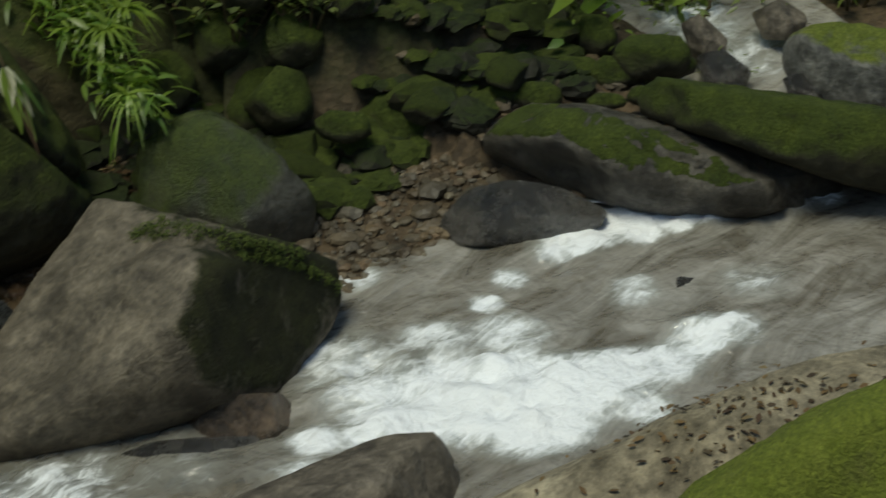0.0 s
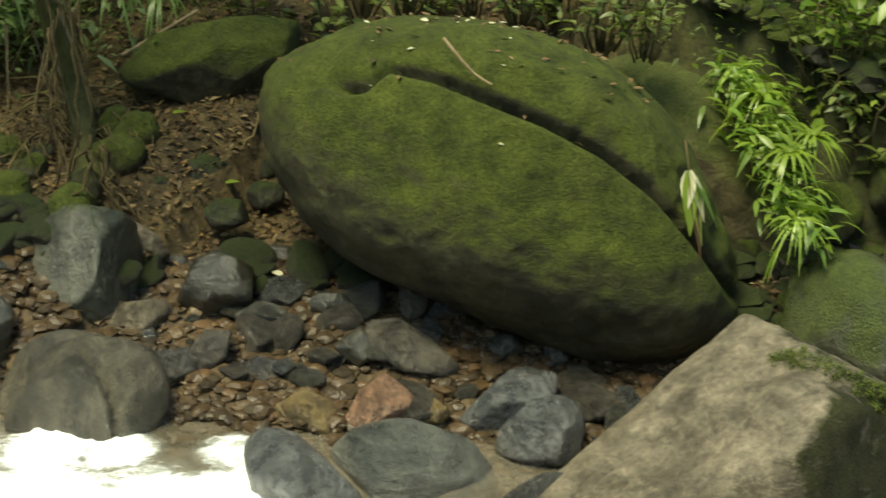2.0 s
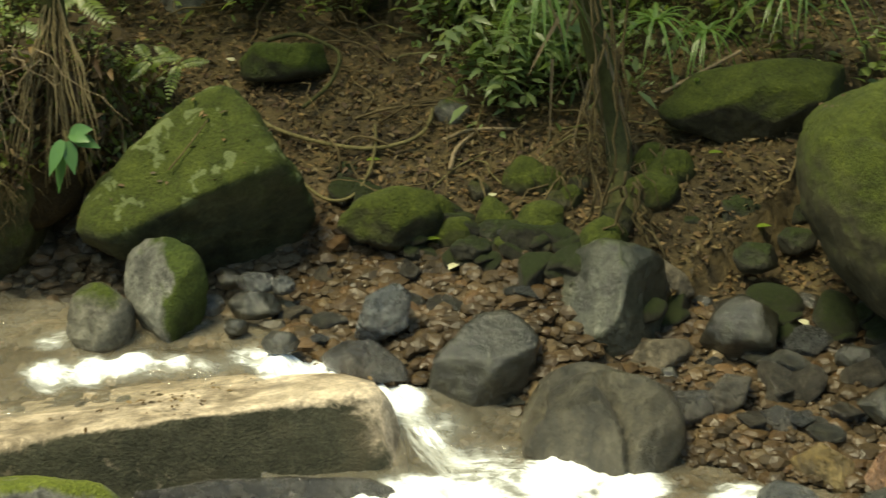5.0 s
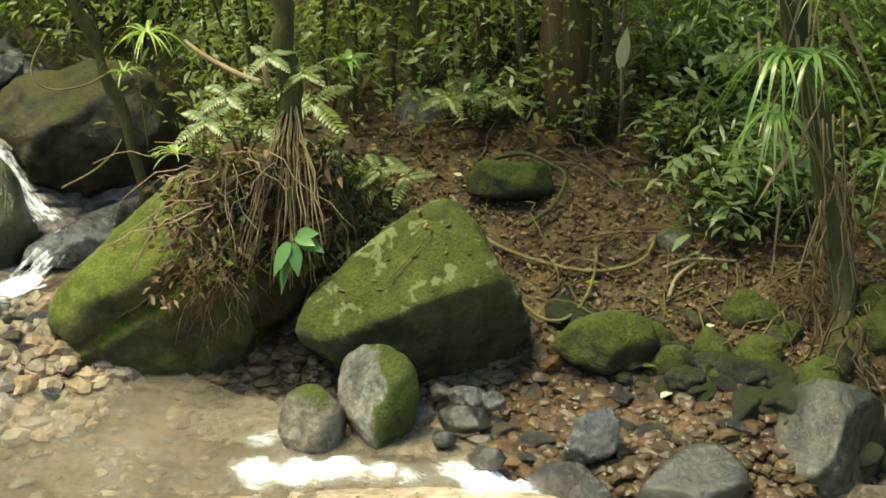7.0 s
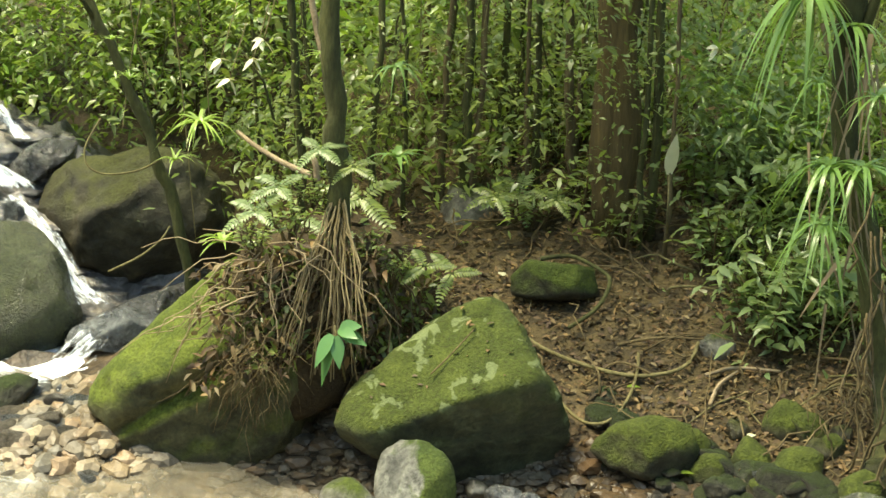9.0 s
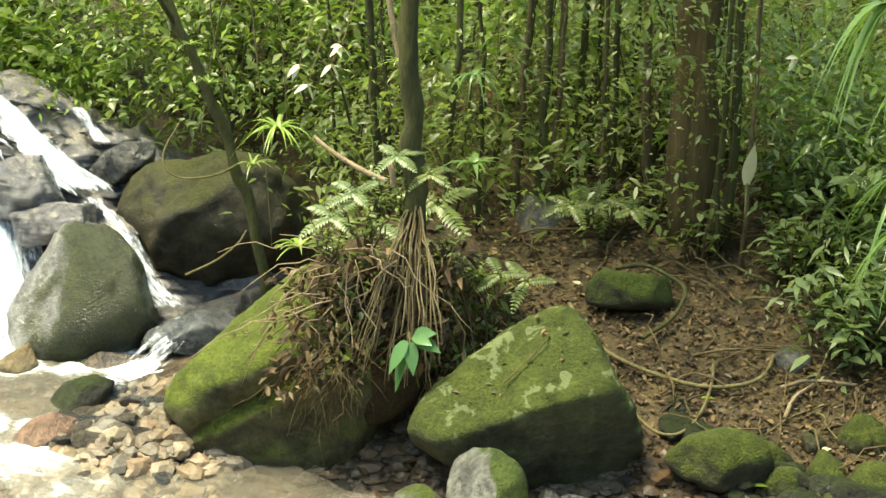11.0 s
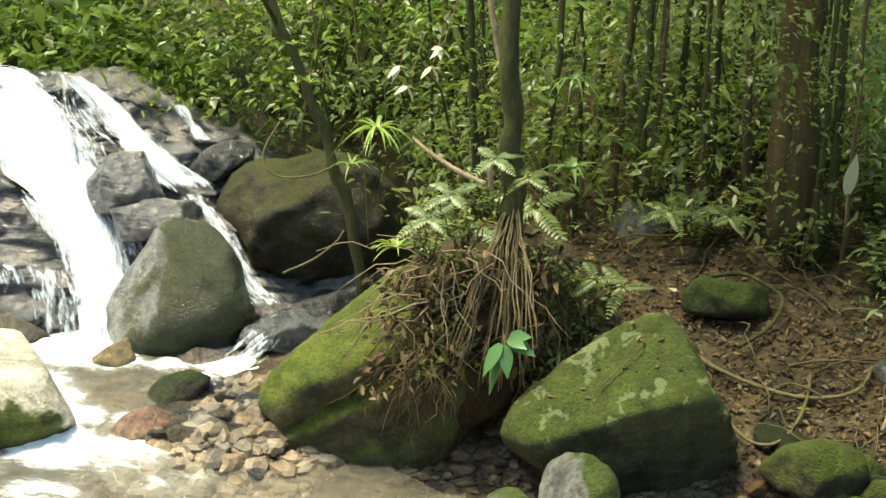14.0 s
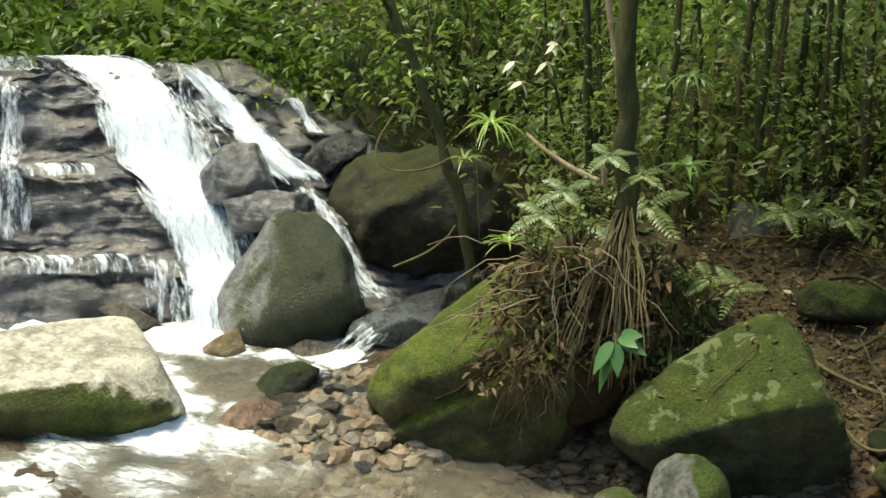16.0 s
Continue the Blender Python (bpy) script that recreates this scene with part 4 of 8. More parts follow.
rock("mossy_rock", (6.43, 5.58, 0.33), -48, -23, 0.07, [(-179, 0.109), (-151, 0.1), (-94, 0.069), (-69, 0.073), (-16, 0.112), (44, 0.093), (86, 0.068), (132, 0.094)], MOSS, 36, "moss-covered stone of the stony bank", sub=4, amp=0.085, group="mossy stones of the bank")
rock("mossy_rock", (5.92, 5.54, 0.31), -46, -24, 0.05, [(-143, 0.076), (-93, 0.04), (-76, 0.044), (-25, 0.091), (53, 0.064), (86, 0.04), (120, 0.062), (180, 0.093)], MOSS, 37, "moss-covered stone of the stony bank", sub=4, amp=0.085, group="mossy stones of the bank")
rock("fore_slab", (3.12, 4.31, -0.02), -35, -37, 0.35, [(-88, 0.238), (-55, 0.39), (-32, 0.505), (26, 0.572), (42, 0.527), (86, 0.264), (107, 0.154), (110, 0.155), (165, 0.691)], GREY, 38, "low grey-brown rock slab at the near edge of the water", sub=6, amp=0.085, cuts=[((-0.1, 0.9, 0.42), 0.16)], corner=24, chips=5, edge=1)
rock("low_rock", (3.34, 5.03, -0.07), -32, -33, 0.12, [(-174, 0.25), (-98, 0.103), (-85, 0.099), (-19, 0.227), (52, 0.166), (85, 0.101), (109, 0.114)], WETBROWN, 39, "low brown rock washed by the stream under the wedge boulder", sub=5, amp=0.085, edge=1)
rock("sunken_rock", (3.13, 5.04, -0.16), -30, -34, 0.15, [(-115, 0.159), (-96, 0.09), (-53, 0.26), (51, 0.233), (84, 0.086), (103, 0.13)], WET, 40, "dark rock just under the running water", sub=5, amp=0.085, edge=1)
rock("sunken_rock", (5.28, 4.44, -0.09), -49, -30, 0.09, [(-119, 0.093), (-53, 0.094), (25, 0.109), (86, 0.095), (143, 0.096)], WET, 41, "dark rock just under the running water", sub=4, amp=0.085, edge=1)
rock("dark_rock", (0.17, 7.33, 0.19), -1, -27, 0.20, [(-165, 0.300), (-135, 0.330), (-105, 0.298), (-75, 0.243), (-45, 0.211), (-15, 0.234), (15, 0.291), (45, 0.288), (75, 0.290), (105, 0.230), (135, 0.173), (165, 0.208)], DARK, 42, "oval dark grey rock overhanging the water", sub=5, amp=0.085, edge=1, cuts=[((-0.25, 0.62, 0.74), 0.17), ((0.5, -0.5, 0.7), 0.18)])
rock("round_rock", (0.68, 6.89, 0.07), -5, -30, 0.27, [(-165, 0.340), (-135, 0.344), (-105, 0.328), (-75, 0.321), (-45, 0.330), (-15, 0.356), (15, 0.361), (45, 0.335), (75, 0.280), (105, 0.318), (135, 0.367), (165, 0.368)], BROWNROCK, 43, "rounded brown-grey rock with cracks standing in white water", sub=5, amp=0.085, chips=7, edge=1, split=0.5, cracks=[[(-0.28, 0.08), (-0.26, 0.21), (-0.19, 0.25), (-0.11, 0.30), (-0.04, 0.31)], [(-0.00, 0.24), (0.08, 0.11), (0.13, -0.04), (0.13, -0.19)]])
rock("dark_rock", (0.81, 7.58, 0.35), -6, -26, 0.20, [(-165, 0.342), (-135, 0.358), (-105, 0.331), (-75, 0.293), (-45, 0.245), (-15, 0.249), (15, 0.327), (45, 0.326), (75, 0.293), (105, 0.312), (135, 0.317), (165, 0.280)], DARKMOSS, 44, "tall dark rock with moss on one flank", sub=5, amp=0.085, cuts=[((-0.5, 0.3, 0.80), 0.17), ((0.75, -0.1, 0.65), 0.16)], edge=1)
rock("pale_rock", (1.13, 7.82, 0.34), -8, -25, 0.08, [(-179, 0.084), (-128, 0.093), (-58, 0.092), (27, 0.066), (56, 0.062)], TAN, 45, "pale tan rock leaning on a tall dark rock", sub=4, amp=0.085, edge=1)
rock("dark_rock", (1.38, 7.44, 0.27), -10, -26, 0.13, [(-118, 0.158), (-73, 0.153), (-5, 0.168), (62, 0.151), (115, 0.146), (155, 0.137)], DARK, 46, "smooth oval dark rock", sub=4, amp=0.085, edge=1)
rock("tan_rock", (1.00, 7.38, 0.17), -8, -27, 0.09, [(-169, 0.154), (-86, 0.086), (-61, 0.071), (31, 0.16), (93, 0.084), (127, 0.098)], TAN, 47, "flat-topped greenish tan rock", sub=4, amp=0.085, edge=1)
rock("grey_rock", (2.44, 6.33, 0.11), -21, -30, 0.13, [(-165, 0.235), (-135, 0.229), (-105, 0.169), (-75, 0.128), (-45, 0.143), (-15, 0.186), (15, 0.235), (45, 0.229), (75, 0.166), (105, 0.118), (135, 0.082), (165, 0.178)], BLUEGREY, 48, "angular blue-grey wet rock", sub=4, amp=0.085, edge=1, cuts=[((-0.35, 0.55, 0.75), 0.10)])
rock("grey_rock", (2.50, 6.08, 0.07), -22, -31, 0.14, [(-165, 0.211), (-135, 0.201), (-105, 0.145), (-75, 0.153), (-45, 0.197), (-15, 0.189), (15, 0.195), (45, 0.206), (75, 0.181), (105, 0.139), (135, 0.125), (165, 0.164)], BLUEGREY, 49, "angular blue-grey wet rock resting against another", sub=4, amp=0.085, edge=1, cuts=[((0.15, 0.6, 0.78), 0.11), ((-0.7, -0.2, 0.7), 0.13)])
rock("flat_rock", (2.14, 6.76, 0.17), -17, -28, 0.13, [(-160, 0.165), (-122, 0.106), (-98, 0.102), (-41, 0.221), (46, 0.092), (54, 0.083), (94, 0.146)], FLATGREY, 50, "flat grey-brown slab of rock", sub=4, amp=0.085, edge=1, cuts=[((-0.1, 0.7, 0.7), 0.08)])
rock("dark_rock", (1.90, 6.85, 0.17), -15, -28, 0.07, [(-132, 0.064), (-51, 0.078), (24, 0.069), (127, 0.065)], DARK, 51, "small dark rock of the gravel bar", sub=4, amp=0.085, edge=1)
rock("pink_rock", (1.89, 6.44, 0.09), -16, -30, 0.11, [(-137, 0.161), (-70, 0.106), (-12, 0.146), (49, 0.134), (128, 0.101), (153, 0.106)], PINK, 52, "pinkish brown rock with pale streaks", sub=4, amp=0.085, edge=1, cuts=[((-0.3, 0.5, 0.8), 0.09), ((0.6, 0.2, 0.77), 0.10)])
rock("yellow_rock", (1.61, 6.57, 0.02), -14, -31, 0.10, [(-141, 0.093), (-97, 0.096), (0, 0.132), (63, 0.096), (122, 0.112)], YELLOW, 53, "yellow-brown rock at the water's edge", sub=4, amp=0.085, edge=1)
rock("yellow_rock", (2.12, 6.39, 0.06), -18, -30, 0.05, [(-163, 0.068), (-94, 0.051), (-35, 0.065), (52, 0.05), (121, 0.055)], YELLOW, 54, "small pale yellow stone", sub=3, amp=0.085, edge=1)
rock("grey_rock", (1.47, 6.05, 0.00), -14, -33, 0.19, [(-165, 0.214), (-135, 0.266), (-105, 0.273), (-75, 0.269), (-45, 0.335), (-15, 0.311), (15, 0.204), (45, 0.127), (75, 0.198), (105, 0.282), (135, 0.307), (165, 0.301)], BLUEGREY, 55, "grey wet rock splashed by white water", sub=5, amp=0.085, edge=1, cuts=[((-0.3, 0.6, 0.74), 0.17), ((0.6, 0.1, 0.8), 0.2)])
rock("grey_rock", (1.92, 6.06, -0.01), -18, -32, 0.19, [(-165, 0.315), (-135, 0.233), (-105, 0.197), (-75, 0.214), (-45, 0.324), (-15, 0.347), (15, 0.342), (45, 0.266), (75, 0.206), (105, 0.222), (135, 0.299), (165, 0.355)], STREAK, 56, "streaked grey-green wet rock", sub=5, amp=0.085, edge=1, cuts=[((0.05, 0.78, 0.62), 0.17), ((0.55, -0.35, 0.75), 0.19)])
rock("dark_rock", (2.43, 5.76, -0.08), -23, -33, 0.13, [(-149, 0.214), (-84, 0.127), (4, 0.231), (96, 0.125), (125, 0.126)], WET, 57, "dark wet rock at the water's edge", sub=5, amp=0.085, edge=1)
rock("dark_rock", (2.39, 7.08, 0.16), -19, -27, 0.07, [(-111, 0.091), (-62, 0.056), (-22, 0.074), (78, 0.081), (147, 0.063)], WET, 58, "shiny wet dark rock", sub=4, amp=0.085, edge=1)
rock("dark_rock", (1.47, 6.93, 0.06), -12, -29, 0.08, [(-126, 0.117), (-89, 0.062), (-18, 0.164), (74, 0.072), (114, 0.072)], WET, 59, "low dark wet rock", sub=4, amp=0.085, edge=1)
rock("dark_rock", (1.06, 7.02, 0.10), -8, -29, 0.09, [(-112, 0.092), (-65, 0.076), (12, 0.132), (93, 0.078), (133, 0.082)], WET, 60, "low dark wet rock", sub=4, amp=0.085, edge=1)
rock("dark_rock", (1.26, 7.04, 0.14), -10, -28, 0.08, [(-138, 0.103), (-56, 0.069), (-14, 0.084), (82, 0.1), (140, 0.072)], FLATGREY, 61, "low grey flat rock", sub=4, amp=0.085, edge=1)
rock("dark_rock", (1.88, 7.22, 0.20), -14, -27, 0.06, [(-179, 0.096), (-152, 0.089), (-93, 0.064), (-68, 0.067), (-16, 0.098), (42, 0.085), (86, 0.063), (134, 0.085)], DARK, 62, "small dark stone of the gravel bar", sub=4, amp=0.085, group="rocks of the gravel bar", edge=1)
rock("dark_rock", (1.77, 7.75, 0.21), -13, -26, 0.06, [(-160, 0.078), (-95, 0.073), (-62, 0.073), (-12, 0.084), (33, 0.079), (84, 0.072), (142, 0.082), (180, 0.08)], DARK, 63, "small dark stone of the gravel bar", sub=3, amp=0.085, group="rocks of the gravel bar", edge=1)
rock("dark_rock", (1.27, 7.82, 0.20), -9, -26, 0.05, [(-160, 0.07), (-97, 0.061), (-66, 0.061), (-15, 0.075), (34, 0.07), (83, 0.06), (138, 0.071), (178, 0.072)], DARK, 64, "small dark stone of the gravel bar", sub=3, amp=0.085, group="rocks of the gravel bar", edge=1)
rock("dark_rock", (1.54, 7.47, 0.12), -12, -27, 0.04, [(-160, 0.057), (-96, 0.053), (-63, 0.052), (-13, 0.061), (33, 0.058), (83, 0.052), (141, 0.059), (179, 0.058)], DARK, 65, "small dark stone of the gravel bar", sub=3, amp=0.085, group="rocks of the gravel bar", edge=1)
rock("dark_rock", (1.60, 7.33, 0.12), -12, -27, 0.05, [(-156, 0.07), (-94, 0.055), (-67, 0.056), (-15, 0.077), (39, 0.068), (85, 0.054), (135, 0.069), (180, 0.074)], FLATGREY, 66, "small dark stone of the gravel bar", sub=3, amp=0.085, group="rocks of the gravel bar", edge=1)
rock("dark_rock", (2.59, 6.76, 0.12), -21, -28, 0.05, [(-176, 0.084), (-149, 0.078), (-90, 0.056), (-65, 0.058), (-13, 0.086), (46, 0.074), (90, 0.055), (136, 0.074)], DARK, 67, "small dark stone of the gravel bar", sub=4, amp=0.085, group="rocks of the gravel bar", edge=1)
rock("dark_rock", (2.79, 6.64, 0.12), -23, -28, 0.05, [(-176, 0.059), (-158, 0.058), (-91, 0.061), (-54, 0.059), (-6, 0.062), (34, 0.061), (88, 0.06), (150, 0.063)], DARK, 68, "small dark stone of the gravel bar", sub=3, amp=0.085, group="rocks of the gravel bar", edge=1)
rock("dark_rock", (2.08, 7.64, 0.22), -15, -26, 0.07, [(-179, 0.106), (-155, 0.1), (-93, 0.081), (-65, 0.083), (-13, 0.109), (39, 0.098), (86, 0.079), (137, 0.1)], DARK, 69, "small dark stone of the gravel bar", sub=4, amp=0.085, group="rocks of the gravel bar", edge=1)
rock("dark_rock", (0.65, 7.16, 0.12), -5, -28, 0.04, [(-165, 0.049), (-99, 0.05), (-63, 0.049), (-15, 0.052), (27, 0.05), (80, 0.049), (141, 0.052), (177, 0.05)], DARK, 70, "small dark stone of the gravel bar", sub=3, amp=0.085, group="rocks of the gravel bar", edge=1)
rock("dark_rock", (2.25, 7.12, 0.23), -18, -27, 0.06, [(-178, 0.062), (-165, 0.063), (-96, 0.089), (-48, 0.077), (-6, 0.066), (25, 0.068), (83, 0.087), (155, 0.072)], FLATGREY, 71, "small dark stone of the gravel bar", sub=4, amp=0.085, group="rocks of the gravel bar", edge=1)
rock("dark_rock", (1.03, 7.27, 0.12), -8, -28, 0.04, [(-166, 0.05), (-99, 0.057), (-59, 0.054), (-12, 0.053), (25, 0.053), (80, 0.056), (145, 0.055), (178, 0.051)], DARK, 72, "small dark stone of the gravel bar", sub=3, amp=0.085, group="rocks of the gravel bar", edge=1)
rock("dark_rock", (1.39, 7.47, 0.20), -10, -27, 0.05, [(-155, 0.072), (-95, 0.052), (-70, 0.055), (-17, 0.08), (40, 0.069), (84, 0.052), (132, 0.069), (179, 0.077)], FLATGREY, 73, "small dark stone of the gravel bar", sub=3, amp=0.085, group="rocks of the gravel bar", edge=1)
rock("sunlit_slab", (-1.19, 6.83, 0.15), 10, -29, 0.42, [(-100, 0.444), (-89, 0.439), (-22, 1.043), (8, 0.972), (33, 0.824), (74, 0.397), (87, 0.382), (96, 0.426), (99, 0.447), (174, 1.129)], SLAB, 74, "long flat rock slab, dry pinkish top and wet side shaded in its colour", sub=6, amp=0.03, cuts=[((0.0, 0.97, 0.24), 0.165), ((0.05, -0.12, 1.0), 0.30)], full=3.2, chips=3, cat="boulder")
rock("mossy_slab", (-1.68, 6.29, 0.18), 15, -31, 0.19, [(-96, 0.113), (39, 0.243), (73, 0.117), (84, 0.119), (172, 0.409)], PALEMOSS, 75, "mossy pale boulder at the near bank", sub=5, amp=0.085, cat="boulder")
rock("pyramid_boulder", (-1.20, 8.41, 0.68), 8, -21, 0.55, [(-170, 0.612), (-150, 0.599), (-130, 0.514), (-110, 0.400), (-90, 0.450), (-70, 0.50), (-50, 0.560), (-30, 0.611), (-10, 0.608), (10, 0.531), (30, 0.440), (50, 0.513), (70, 0.535), (90, 0.516), (110, 0.435), (130, 0.36), (150, 0.47), (170, 0.575)], PYR, 76, "large pyramid-shaped boulder with lichen and moss", sub=6, amp=0.07, cuts=[((-0.1, 0.5, 0.86), 0.32), ((0.28, -0.68, 0.68), 0.28)], corner=40, chips=0, cat="boulder")
rock("split_rock", (-1.30, 7.70, 0.47), 10, -25, 0.17, [(-165, 0.171), (-135, 0.253), (-105, 0.268), (-75, 0.271), (-45, 0.225), (-15, 0.200), (15, 0.206), (45, 0.219), (75, 0.232), (105, 0.282), (135, 0.257), (165, 0.217)], SPLIT, 77, "upright rock, pale on one side and mossy on the other", sub=5, amp=0.085, cuts=[((-0.6, 0.3, 0.74), 0.08)])
rock("split_rock", (-1.59, 7.60, 0.39), 12, -25, 0.13, [(-165, 0.171), (-135, 0.194), (-105, 0.191), (-75, 0.175), (-45, 0.188), (-15, 0.174), (15, 0.146), (45, 0.131), (75, 0.181), (105, 0.184), (135, 0.165), (165, 0.150)], GREYMOSS, 78, "pointed grey rock with a mossy edge", sub=4, amp=0.085)
rock("mossy_rock", (-0.24, 8.30, 0.55), 2, -23, 0.17, [(-165, 0.267), (-135, 0.210), (-105, 0.155), (-75, 0.192), (-45, 0.251), (-15, 0.267), (15, 0.258), (45, 0.240), (75, 0.158), (105, 0.126), (135, 0.170), (165, 0.253)], BIGMOSS, 79, "mossy ledge of rock at the foot of the bank", sub=5, amp=0.085)
rock("dark_rock", (-0.35, 7.26, 0.27), 3, -28, 0.11, [(-119, 0.091), (-86, 0.105), (17, 0.158), (51, 0.1), (86, 0.097), (121, 0.135)], WET, 80, "dark wet rock beside the channel", sub=4, amp=0.085, edge=1)
rock("grey_stone", (-0.27, 7.55, 0.37), 2, -26, 0.10, [(-107, 0.152), (-69, 0.109), (-9, 0.12), (51, 0.152), (113, 0.107), (161, 0.099)], BLUEGREY, 81, "smooth blue-grey flat stone on the gravel", sub=4, amp=0.085, edge=1)
rock("dark_rock", (-0.90, 8.01, 0.34), 7, -25, 0.06, [(-154, 0.085), (-98, 0.053), (-77, 0.057), (-25, 0.098), (42, 0.077), (81, 0.053), (122, 0.076), (175, 0.097)], BLUEGREY, 82, "small dark stone beside the pool", sub=4, amp=0.085, group="rocks of the gravel bar", edge=1)
rock("dark_rock", (-0.77, 7.99, 0.33), 6, -25, 0.04, [(-161, 0.056), (-99, 0.046), (-70, 0.047), (-19, 0.061), (33, 0.055), (80, 0.046), (133, 0.056), (175, 0.059)], BLUEGREY, 83, "small dark stone beside the pool", sub=3, amp=0.085, group="rocks of the gravel bar", edge=1)
rock("dark_rock", (-0.89, 7.73, 0.35), 7, -25, 0.07, [(-153, 0.107), (-98, 0.066), (-78, 0.071), (-25, 0.122), (42, 0.097), (81, 0.065), (122, 0.095), (175, 0.121)], DARK, 84, "small dark stone beside the pool", sub=4, amp=0.085, group="rocks of the gravel bar", edge=1)
rock("dark_rock", (-0.74, 7.35, 0.34), 6, -27, 0.05, [(-157, 0.077), (-99, 0.053), (-75, 0.056), (-22, 0.086), (38, 0.072), (81, 0.053), (127, 0.072), (175, 0.084)], DARK, 85, "small dark stone beside the pool", sub=3, amp=0.085, group="rocks of the gravel bar", edge=1)
rock("dark_rock", (-1.04, 8.06, 0.34), 8, -25, 0.04, [(-165, 0.052), (-101, 0.048), (-68, 0.048), (-18, 0.056), (28, 0.053), (79, 0.047), (136, 0.054), (175, 0.054)], DARK, 86, "small dark stone beside the pool", sub=3, amp=0.085, group="rocks of the gravel bar", edge=1)
rock("dark_rock", (-0.96, 7.55, 0.33), 7, -26, 0.04, [(-159, 0.053), (-100, 0.039), (-74, 0.041), (-21, 0.059), (36, 0.051), (80, 0.038), (128, 0.051), (175, 0.057)], DARK, 87, "small dark stone beside the pool", sub=3, amp=0.085, group="rocks of the gravel bar", edge=1)
rock("dark_rock", (-1.10, 7.78, 0.34), 8, -25, 0.05, [(-163, 0.062), (-101, 0.053), (-70, 0.054), (-19, 0.068), (30, 0.062), (79, 0.052), (133, 0.064), (174, 0.065)], BLUEGREY, 88, "small dark stone beside the pool", sub=3, amp=0.085, group="rocks of the gravel bar", edge=1)
rock("mossy_rock", (0.09, 8.32, 0.47), -0, -23, 0.06, [(-156, 0.087), (-96, 0.065), (-70, 0.067), (-18, 0.096), (39, 0.083), (83, 0.063), (132, 0.083), (178, 0.093)], MOSSDARK, 89, "small dark mossy stone at the foot of the bank", sub=4, amp=0.085, group="mossy stones of the bank", edge=1)
rock("mossy_rock", (0.32, 8.26, 0.46), -2, -24, 0.06, [(-145, 0.103), (-94, 0.056), (-77, 0.061), (-25, 0.122), (51, 0.088), (86, 0.055), (120, 0.085), (179, 0.124)], MOSSDARK, 90, "small dark mossy stone at the foot of the bank", sub=4, amp=0.085, group="mossy stones of the bank", edge=1)
rock("mossy_rock", (0.54, 8.23, 0.45), -4, -24, 0.06, [(-136, 0.091), (-93, 0.042), (-80, 0.046), (-31, 0.114), (60, 0.072), (87, 0.041), (114, 0.068), (179, 0.124)], MOSSDARK, 91, "small dark mossy stone at the foot of the bank", sub=4, amp=0.085, group="mossy stones of the bank", edge=1)
rock("mossy_rock", (0.77, 8.21, 0.46), -5, -24, 0.05, [(-147, 0.083), (-93, 0.05), (-73, 0.054), (-21, 0.096), (49, 0.074), (86, 0.049), (126, 0.073), (180, 0.096)], MOSSDARK, 92, "small dark mossy stone at the foot of the bank", sub=4, amp=0.085, group="mossy stones of the bank", edge=1)
rock("mossy_rock", (0.16, 8.04, 0.46), -1, -24, 0.05, [(-148, 0.087), (-95, 0.051), (-76, 0.054), (-23, 0.101), (48, 0.077), (85, 0.05), (123, 0.075), (178, 0.101)], MOSSDARK, 93, "small dark mossy stone at the foot of the bank", sub=4, amp=0.085, group="mossy stones of the bank", edge=1)
rock("mossy_rock", (0.07, 8.60, 0.46), -0, -23, 0.05, [(-156, 0.079), (-96, 0.058), (-71, 0.06), (-18, 0.088), (39, 0.076), (83, 0.057), (131, 0.076), (178, 0.085)], MOSSDARK, 94, "small dark mossy stone at the foot of the bank", sub=3, amp=0.085, group="mossy stones of the bank", edge=1)
rock("mossy_rock", (0.39, 8.48, 0.45), -2, -23, 0.05, [(-148, 0.073), (-94, 0.043), (-75, 0.046), (-22, 0.084), (48, 0.065), (85, 0.042), (124, 0.063), (179, 0.084)], MOSSDARK, 95, "small dark mossy stone at the foot of the bank", sub=3, amp=0.085, group="mossy stones of the bank", edge=1)
rock("mossy_rock", (1.01, 8.55, 0.48), -7, -23, 0.06, [(-180, 0.085), (-158, 0.081), (-95, 0.072), (-63, 0.072), (-13, 0.088), (35, 0.081), (85, 0.07), (140, 0.084)], MOSSDARK, 96, "small dark mossy stone at the foot of the bank", sub=3, amp=0.085, group="mossy stones of the bank", edge=1)
rock("mossy_rock", (0.62, 8.47, 0.47), -4, -23, 0.07, [(-150, 0.1), (-94, 0.064), (-72, 0.068), (-20, 0.114), (46, 0.092), (85, 0.063), (128, 0.09), (179, 0.112)], MOSSDARK, 97, "small dark mossy stone at the foot of the bank", sub=4, amp=0.085, group="mossy stones of the bank", edge=1)
rock("mossy_rock", (1.23, 8.52, 0.47), -8, -23, 0.06, [(-179, 0.105), (-150, 0.095), (-93, 0.065), (-70, 0.068), (-17, 0.107), (45, 0.089), (87, 0.063), (131, 0.088)], MOSSDARK, 98, "small dark mossy stone at the foot of the bank", sub=4, amp=0.085, group="mossy stones of the bank", edge=1)
rock("mossy_rock", (1.24, 8.16, 0.47), -9, -23, 0.06, [(-179, 0.081), (-157, 0.078), (-94, 0.069), (-62, 0.069), (-12, 0.084), (36, 0.078), (85, 0.068), (141, 0.08)], MOSSDARK, 99, "small dark mossy stone at the foot of the bank", sub=3, amp=0.085, group="mossy stones of the bank", edge=1)
